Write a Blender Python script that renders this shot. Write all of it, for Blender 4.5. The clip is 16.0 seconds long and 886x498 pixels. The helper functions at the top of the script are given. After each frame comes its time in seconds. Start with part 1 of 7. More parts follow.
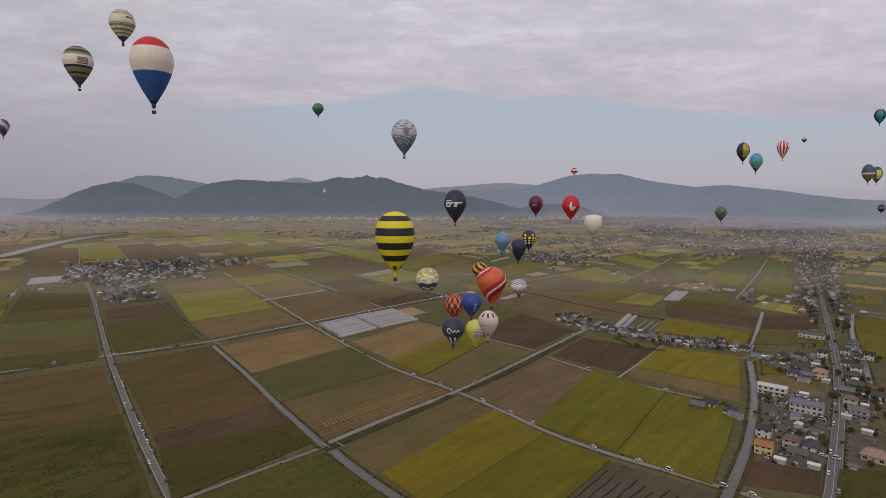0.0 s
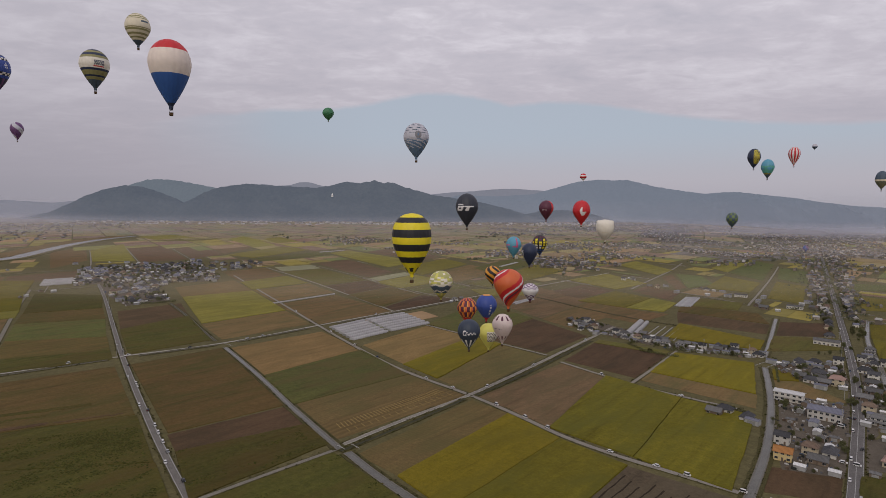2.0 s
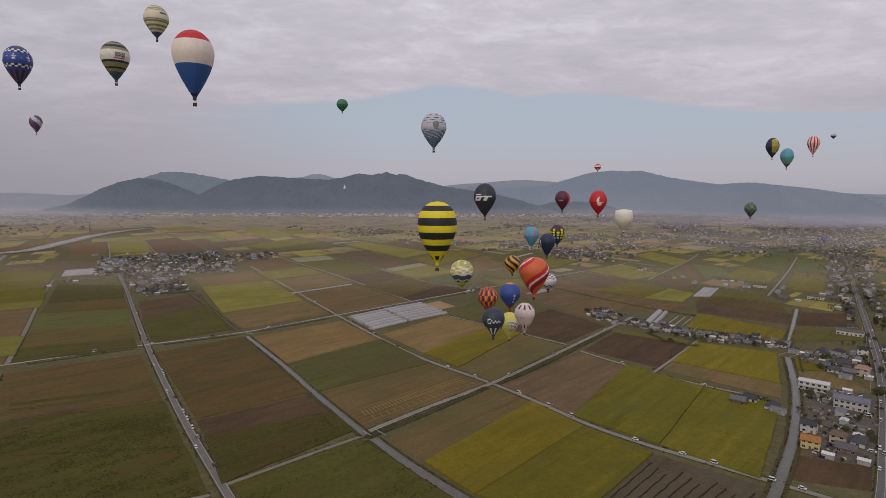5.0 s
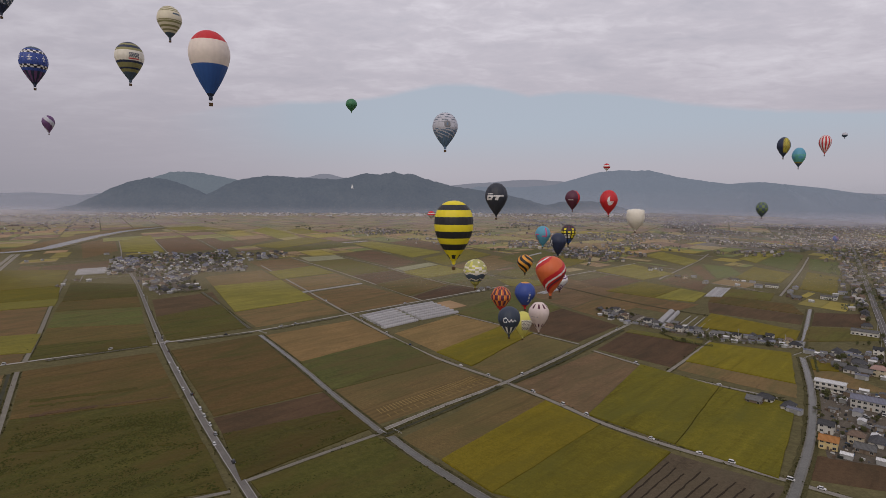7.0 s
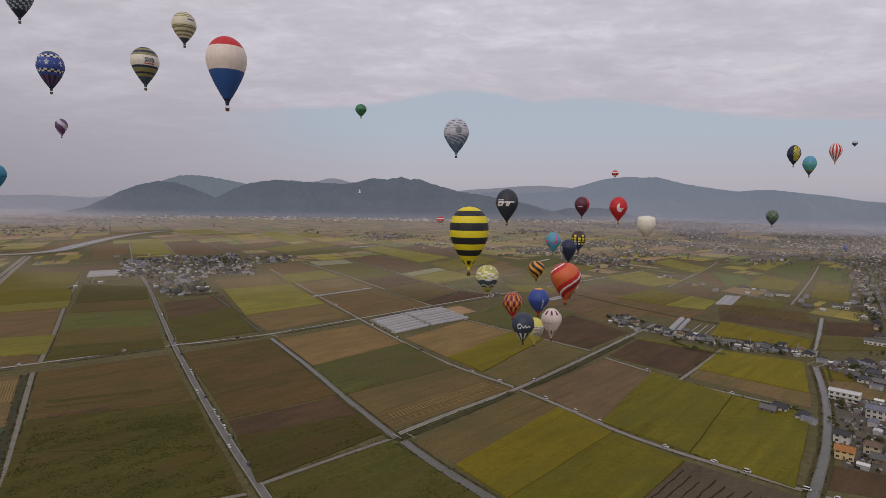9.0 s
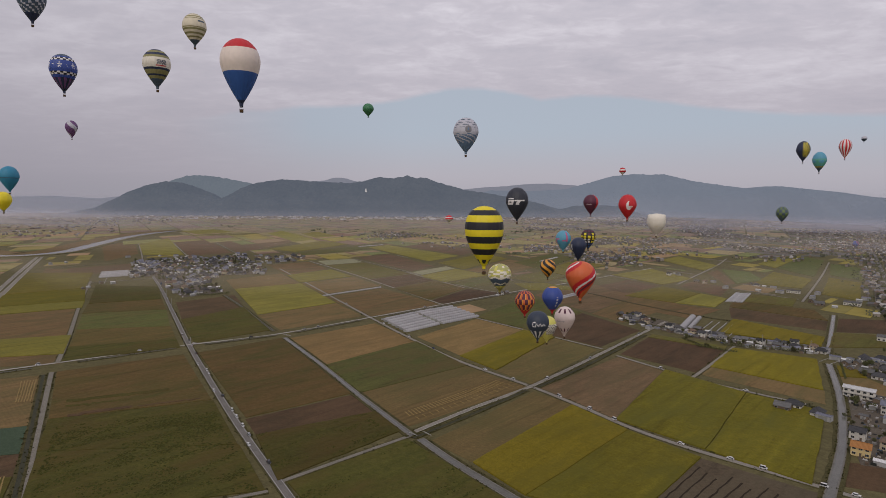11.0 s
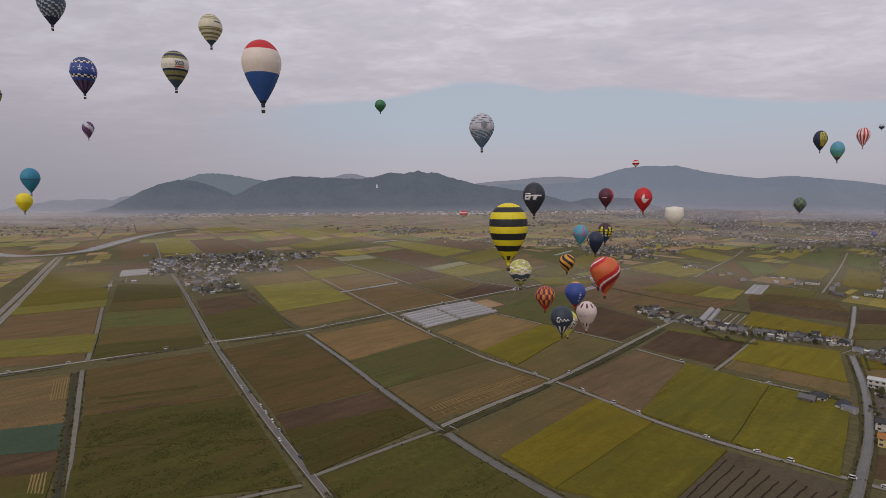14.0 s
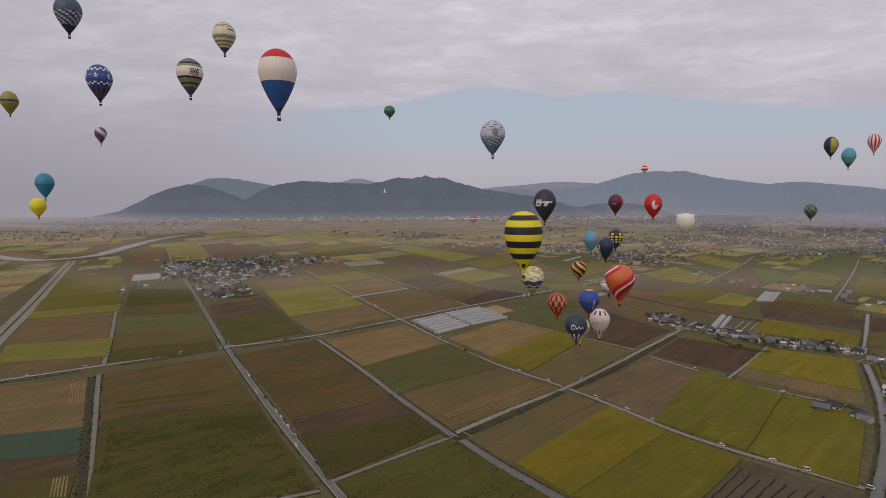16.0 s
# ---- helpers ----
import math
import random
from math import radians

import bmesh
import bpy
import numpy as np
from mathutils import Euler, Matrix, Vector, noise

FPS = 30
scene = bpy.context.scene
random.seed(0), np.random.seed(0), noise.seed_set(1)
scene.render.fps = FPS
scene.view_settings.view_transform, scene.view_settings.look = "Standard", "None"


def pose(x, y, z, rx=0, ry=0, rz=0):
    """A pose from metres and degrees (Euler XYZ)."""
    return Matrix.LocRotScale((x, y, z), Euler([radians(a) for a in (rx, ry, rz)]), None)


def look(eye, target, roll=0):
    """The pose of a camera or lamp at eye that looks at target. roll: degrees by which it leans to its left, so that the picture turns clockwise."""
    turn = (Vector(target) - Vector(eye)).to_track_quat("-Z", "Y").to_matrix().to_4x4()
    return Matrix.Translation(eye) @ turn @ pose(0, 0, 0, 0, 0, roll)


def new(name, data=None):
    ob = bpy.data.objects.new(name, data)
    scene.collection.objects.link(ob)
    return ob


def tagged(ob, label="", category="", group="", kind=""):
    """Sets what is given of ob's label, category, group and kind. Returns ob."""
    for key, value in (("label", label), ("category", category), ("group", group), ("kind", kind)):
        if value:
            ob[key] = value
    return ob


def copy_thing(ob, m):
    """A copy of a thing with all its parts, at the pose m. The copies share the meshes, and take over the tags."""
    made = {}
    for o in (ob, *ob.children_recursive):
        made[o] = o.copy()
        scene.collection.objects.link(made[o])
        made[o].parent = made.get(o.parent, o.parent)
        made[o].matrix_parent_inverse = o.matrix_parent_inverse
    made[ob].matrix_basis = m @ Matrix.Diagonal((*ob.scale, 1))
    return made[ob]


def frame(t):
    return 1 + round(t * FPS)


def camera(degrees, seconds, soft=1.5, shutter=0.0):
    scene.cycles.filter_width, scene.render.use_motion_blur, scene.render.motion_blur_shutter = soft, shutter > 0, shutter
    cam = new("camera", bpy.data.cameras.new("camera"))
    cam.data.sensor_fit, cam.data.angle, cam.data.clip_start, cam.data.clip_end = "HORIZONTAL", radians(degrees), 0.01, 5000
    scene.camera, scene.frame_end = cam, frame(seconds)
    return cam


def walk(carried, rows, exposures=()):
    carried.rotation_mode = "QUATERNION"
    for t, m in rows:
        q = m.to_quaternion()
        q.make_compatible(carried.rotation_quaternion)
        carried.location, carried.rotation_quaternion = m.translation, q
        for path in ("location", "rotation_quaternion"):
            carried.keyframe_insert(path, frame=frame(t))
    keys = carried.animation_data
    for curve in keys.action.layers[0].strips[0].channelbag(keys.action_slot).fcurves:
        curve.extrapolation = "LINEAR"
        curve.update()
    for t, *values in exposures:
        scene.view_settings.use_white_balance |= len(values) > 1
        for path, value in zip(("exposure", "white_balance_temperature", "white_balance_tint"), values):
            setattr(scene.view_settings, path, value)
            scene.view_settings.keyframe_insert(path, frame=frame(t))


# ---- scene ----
cam = camera(76.0, 16.0, soft=0.8)
# seconds, x, y, z, yaw, pitch, roll
ROWS = [
    (0.0, 17.57, 1.64, 113.63, -2.781, -4.788, -0.025),
    (0.5, 16.49, 1.74, 113.21, -2.613, -4.612, 0.070),
    (1.0, 15.35, 1.83, 112.81, -2.448, -4.433, 0.169),
    (1.5, 14.16, 1.90, 112.42, -2.263, -4.279, 0.299),
    (2.0, 12.98, 1.95, 112.03, -2.111, -4.239, 0.310),
    (2.5, 11.89, 1.97, 111.66, -1.931, -4.329, 0.370),
    (3.0, 10.84, 1.95, 111.29, -1.755, -4.484, 0.345),
    (3.5, 9.77, 1.85, 110.96, -1.570, -4.677, 0.283),
    (4.0, 8.71, 1.69, 110.70, -1.355, -4.879, 0.290),
    (4.5, 7.64, 1.53, 110.53, -1.162, -5.042, 0.212),
    (7.0, 2.14, 0.54, 110.14, -0.287, -5.104, 0.163),
    (7.5, 1.04, 0.29, 110.08, -0.154, -4.970, 0.225),
    (8.0, -0.00, 0.00, 110.07, 0.000, -4.801, 0.395),
    (8.5, -1.04, -0.34, 110.21, 0.155, -4.685, 0.530),
    (9.0, -2.09, -0.75, 110.38, 0.327, -4.576, 0.603),
    (11.5, -7.56, -3.27, 111.04, 1.110, -4.850, 0.045),
    (12.0, -8.65, -3.75, 111.21, 1.303, -4.992, -0.150),
    (12.5, -9.68, -4.25, 111.43, 1.476, -5.127, -0.245),
    (13.0, -10.73, -4.76, 111.71, 1.666, -5.232, -0.361),
    (13.5, -11.82, -5.28, 112.05, 1.840, -5.287, -0.486),
    (14.0, -12.86, -5.79, 112.41, 2.019, -5.290, -0.552),
    (14.5, -13.90, -6.34, 112.77, 2.202, -5.224, -0.614),
    (15.0, -14.93, -6.92, 113.15, 2.367, -5.109, -0.578),
    (15.5, -15.94, -7.50, 113.56, 2.544, -4.948, -0.470),
    (16.0, -16.92, -8.06, 113.97, 2.689, -4.803, -0.432),
]


def eye_pose(x, y, z, yaw, pitch, roll):
    return Matrix.Translation((x, y, z)) @ Euler((0, 0, radians(yaw))).to_matrix().to_4x4() @ Euler((radians(90 + pitch), 0, 0)).to_matrix().to_4x4() @ pose(0, 0, 0, 0, 0, roll)


walk(cam, [(t, eye_pose(*r)) for t, *r in ROWS])


# ---- world and light ----
def node(tree, kind, **inputs):
    n = tree.nodes.new(kind)
    for key, value in inputs.items():
        n.inputs[key.replace("_", " ")].default_value = value
    return n


def calc(tree, op, a, b=None, c=None, clamp=False):
    n = tree.nodes.new("ShaderNodeMath")
    n.operation, n.use_clamp = op, clamp
    for i, v in enumerate((a, b, c)):
        if v is None:
            continue
        if isinstance(v, (int, float)):
            n.inputs[i].default_value = v
        else:
            tree.links.new(v, n.inputs[i])
    return n.outputs[0]


def blend(tree, fac, a, b, mode="MIX"):
    n = tree.nodes.new("ShaderNodeMix")
    n.data_type, n.blend_type = "RGBA", mode
    for i, v in ((0, fac), (6, a), (7, b)):
        if isinstance(v, (int, float)):
            n.inputs[i].default_value = v
        elif isinstance(v, tuple):
            n.inputs[i].default_value = (*v[:3], 1)
        else:
            tree.links.new(v, n.inputs[i])
    return n.outputs[2]


def ramp(tree, fac, stops, mode="LINEAR"):
    n = tree.nodes.new("ShaderNodeValToRGB")
    n.color_ramp.interpolation = mode
    while len(n.color_ramp.elements) < len(stops):
        n.color_ramp.elements.new(0.5)
    for e, (p, c) in zip(n.color_ramp.elements, stops):
        e.position, e.color = p, (*c, 1) if isinstance(c, tuple) else (c, c, c, 1)
    tree.links.new(fac, n.inputs[0])
    return n.outputs[0]


SUN_UP, SUN_TURN = radians(38), radians(200)
world = bpy.data.worlds.new("world")
world.use_nodes = True
scene.world = world
wt = world.node_tree
wt.nodes.clear()
way = wt.nodes.new("ShaderNodeTexCoord").outputs["Generated"]
sep = wt.nodes.new("ShaderNodeSeparateXYZ")
wt.links.new(way, sep.inputs[0])
wx, wy, wz = sep.outputs
sky = wt.nodes.new("ShaderNodeTexSky")
sky.sky_type, sky.sun_disc, sky.sun_elevation, sky.sun_rotation = "NISHITA", False, SUN_UP, SUN_TURN
# cloud sheet high overhead
low = calc(wt, "ADD", calc(wt, "MAXIMUM", wz, 0.0), 0.11)
sheet = wt.nodes.new("ShaderNodeCombineXYZ")
wt.links.new(calc(wt, "DIVIDE", wx, low), sheet.inputs[0])
wt.links.new(calc(wt, "MULTIPLY", calc(wt, "DIVIDE", wy, low), 1.35), sheet.inputs[1])
big = node(wt, "ShaderNodeTexNoise", Scale=0.85, Detail=5.0, Roughness=0.55, Distortion=0.6)
wt.links.new(sheet.outputs[0], big.inputs["Vector"])
fine = node(wt, "ShaderNodeTexNoise", Scale=3.4, Detail=6.0, Roughness=0.6, Distortion=0.4)
wt.links.new(sheet.outputs[0], fine.inputs["Vector"])
ripple = node(wt, "ShaderNodeTexNoise", Scale=10.5, Detail=3.0, Roughness=0.5, Distortion=0.9)
wt.links.new(sheet.outputs[0], ripple.inputs["Vector"])
mixed = calc(wt, "ADD", calc(wt, "MULTIPLY", big.outputs[0], 0.50), calc(wt, "ADD", calc(wt, "MULTIPLY", fine.outputs[0], 0.36), calc(wt, "MULTIPLY", ripple.outputs[0], 0.14)))
cloud = ramp(wt, mixed, [(0.35, (0.475, 0.463, 0.530)), (0.50, (0.570, 0.541, 0.605)), (0.65, (0.74, 0.71, 0.775))])
cloud = blend(wt, ramp(wt, wz, [(0.02, 1.0), (0.30, 0.0)]), cloud, (0.435, 0.405, 0.46))
# clear band between the cloud's edge and the haze
edge = ramp(wt, calc(wt, "MULTIPLY_ADD", wx, 0.5, 0.5), [(0.250, 0.1180), (0.304, 0.1320), (0.323, 0.1430), (0.365, 0.1530), (0.410, 0.1620), (0.448, 0.1720), (0.472, 0.1820), (0.496, 0.1910), (0.524, 0.1935), (0.543, 0.1890), (0.555, 0.1840), (0.574, 0.1730), (0.599, 0.1755), (0.626, 0.1740), (0.656, 0.1670), (0.676, 0.1590), (0.700, 0.1470), (0.728, 0.1370), (0.755, 0.1300), (0.850, 0.1150)])
wob = node(wt, "ShaderNodeTexNoise", Scale=9.0, Detail=4.0, Roughness=0.6)
wt.links.new(way, wob.inputs["Vector"])
over = calc(wt, "SUBTRACT", calc(wt, "ADD", wz, calc(wt, "MULTIPLY_ADD", wob.outputs[0], 0.014, -0.007)), edge)
cover = calc(wt, "MULTIPLY_ADD", over, 130.0, 0.5, clamp=True)
side = calc(wt, "MULTIPLY_ADD", wx, 5.0, 2.2, clamp=True)
ahead = calc(wt, "MULTIPLY_ADD", wy, 4.0, 0.0, clamp=True)
open_sky = calc(wt, "MULTIPLY", calc(wt, "MULTIPLY", calc(wt, "SUBTRACT", 1.0, cover), side), ahead)
hue = blend(wt, 0.72, blend(wt, 1.0, sky.outputs[0], (0.10, 0.10, 0.10), "MULTIPLY"), (0.43, 0.48, 0.555))
hue = blend(wt, 0.8, hue, (0.415, 0.460, 0.537))
hue = blend(wt, ramp(wt, wz, [(0.03, 1.0), (0.13, 0.0)], "EASE"), hue, (0.45, 0.428, 0.478))
air = blend(wt, open_sky, cloud, hue)
air = blend(wt, ramp(wt, wz, [(-0.005, 1.0), (0.05, 0.0)], "EASE"), air, (0.40, 0.385, 0.435))
dim = calc(wt, "MULTIPLY", ramp(wt, calc(wt, "MULTIPLY_ADD", wx, 0.5, 0.5), [(0.12, 1.0), (0.46, 0.0)]), ramp(wt, wz, [(0.0, 1.0), (0.17, 0.34), (0.5, 0.30)]))
air = blend(wt, dim, air, (0.285, 0.272, 0.315))
back = node(wt, "ShaderNodeBackground", Strength=1.0)
wt.links.new(air, back.inputs[0])
wt.links.new(back.outputs[0], wt.nodes.new("ShaderNodeOutputWorld").inputs[0])

sun = new("sun", bpy.data.lights.new("sun", "SUN"))
sun.data.energy, sun.data.angle, sun.data.color = 0.95, radians(25), (1.0, 0.90, 0.76)
sun.matrix_world = look((0, 0, 0), (-math.sin(SUN_TURN) * math.cos(SUN_UP), -math.cos(SUN_TURN) * math.cos(SUN_UP), -math.sin(SUN_UP)))


# ---- materials ----
ROW = 47.0


def material(name, a, b, scale=1.0, rough=0.8, metal=0.0, relief=0.0, fleck=0.25, rows=None, random_tint=0.0, island=False, drift=None):
    """Two colours mixed by broad and fine noise in metres; rows: (spacing, angle, strength) of planted or ploughed lines."""
    m = bpy.data.materials.new(name)
    m.use_nodes = True
    t = m.node_tree
    out = t.nodes["Principled BSDF"]
    where = t.nodes.new("ShaderNodeTexCoord").outputs["Object"]
    n1 = node(t, "ShaderNodeTexNoise", Scale=scale, Detail=4.0, Roughness=0.6)
    n2 = node(t, "ShaderNodeTexNoise", Scale=scale * 11, Detail=3.0, Roughness=0.65)
    for n in (n1, n2):
        t.links.new(where, n.inputs["Vector"])
    f = calc(t, "MULTIPLY_ADD", n1.outputs[0], 2.2, -0.6, clamp=True)
    g = calc(t, "MULTIPLY_ADD", n2.outputs[0], 2.0, -0.5, clamp=True)
    col = blend(t, f, a, b)
    col = blend(t, fleck, col, blend(t, g, tuple(v * 0.45 for v in a), tuple(min(1, v * 1.6) for v in b)))
    if relief:
        n4 = node(t, "ShaderNodeTexNoise", Scale=scale * 40, Detail=2.0, Roughness=0.7)
        t.links.new(where, n4.inputs["Vector"])
        col = blend(t, 1.0, col, ramp(t, n4.outputs[0], [(0.34, 0.87), (0.5, 1.0), (0.66, 1.13)]), "MULTIPLY")
    height = g
    if drift:
        lay = t.nodes.new("ShaderNodeMapping")
        lay.vector_type = "TEXTURE"
        lay.inputs["Rotation"].default_value = (0, 0, radians(ROW))
        lay.inputs["Scale"].default_value = (52, 17, 1)
        t.links.new(where, lay.inputs["Vector"])
        n3 = node(t, "ShaderNodeTexNoise", Scale=1.0, Detail=5.0, Roughness=0.62, Distortion=0.7)
        t.links.new(lay.outputs[0], n3.inputs["Vector"])
        fine = t.nodes.new("ShaderNodeMapping")
        fine.vector_type = "TEXTURE"
        fine.inputs["Rotation"].default_value = (0, 0, radians(ROW))
        fine.inputs["Scale"].default_value = (55, 4.2, 1)
        t.links.new(where, fine.inputs["Vector"])
        n5 = node(t, "ShaderNodeTexNoise", Scale=1.0, Detail=3.0, Roughness=0.55, Distortion=0.3)
        t.links.new(fine.outputs[0], n5.inputs["Vector"])
        col = blend(t, 1.0, col, ramp(t, n5.outputs[0], [(0.28, 0.70), (0.42, 0.95), (0.58, 1.02), (0.74, 1.17)]), "MULTIPLY")
        col = blend(t, calc(t, "MULTIPLY_ADD", n3.outputs[0], 3.6, -1.5, clamp=True), col, blend(t, 0.18, drift, col))
    if rows:
        turn = t.nodes.new("ShaderNodeMapping")
        turn.inputs["Rotation"].default_value = (0, 0, -radians(rows[1]))
        t.links.new(where, turn.inputs["Vector"])
        wave = node(t, "ShaderNodeTexWave", Scale=2 * math.pi / rows[0] / 20 * 1.0, Distortion=1.6, Detail=2.0, Detail_Scale=0.6)
        t.links.new(turn.outputs[0], wave.inputs["Vector"])
        col = blend(t, rows[2], col, blend(t, wave.outputs["Fac"], tuple(v * 0.5 for v in a), tuple(min(1, v * 1.45) for v in b)))
        height = calc(t, "MULTIPLY_ADD", wave.outputs["Fac"], min(1.0, 3 * rows[2]), height)
    if random_tint:
        info = t.nodes.new("ShaderNodeNewGeometry").outputs["Random Per Island"] if island else t.nodes.new("ShaderNodeObjectInfo").outputs["Random"]
        hsv = t.nodes.new("ShaderNodeHueSaturation")
        t.links.new(calc(t, "MULTIPLY_ADD", info, 2 * random_tint, 1 - random_tint), hsv.inputs["Value"])
        t.links.new(calc(t, "MULTIPLY_ADD", info, 0.014, 0.493), hsv.inputs["Hue"])
        t.links.new(col, hsv.inputs["Color"])
        col = hsv.outputs[0]
    t.links.new(col, out.inputs["Base Color"])
    out.inputs["Roughness"].default_value, out.inputs["Metallic"].default_value = rough, metal
    out.inputs["Specular IOR Level"].default_value = 0.5 if rough < 0.7 else 0.06
    if relief:
        bump = node(t, "ShaderNodeBump", Strength=0.6, Distance=relief)
        t.links.new(height, bump.inputs["Height"])
        t.links.new(bump.outputs[0], out.inputs["Normal"])
    return m


def shades(name, stops, rough=0.85, scale=0.4):
    """A material whose separate pieces take their colours from the stops."""
    m = bpy.data.materials.new(name)
    m.use_nodes = True
    t = m.node_tree
    out = t.nodes["Principled BSDF"]
    rnd = t.nodes.new("ShaderNodeNewGeometry").outputs["Random Per Island"]
    col = ramp(t, rnd, [(i / len(stops), c) for i, c in enumerate(stops)], "CONSTANT")
    n1 = node(t, "ShaderNodeTexNoise", Scale=scale, Detail=4.0, Roughness=0.65)
    t.links.new(t.nodes.new("ShaderNodeTexCoord").outputs["Object"], n1.inputs["Vector"])
    col = blend(t, calc(t, "MULTIPLY_ADD", n1.outputs[0], 1.6, -0.4, clamp=True), blend(t, 1.0, col, (0.62, 0.60, 0.58), "MULTIPLY"), col)
    t.links.new(col, out.inputs["Base Color"])
    out.inputs["Roughness"].default_value, out.inputs["Specular IOR Level"].default_value = rough, 0.08
    return m


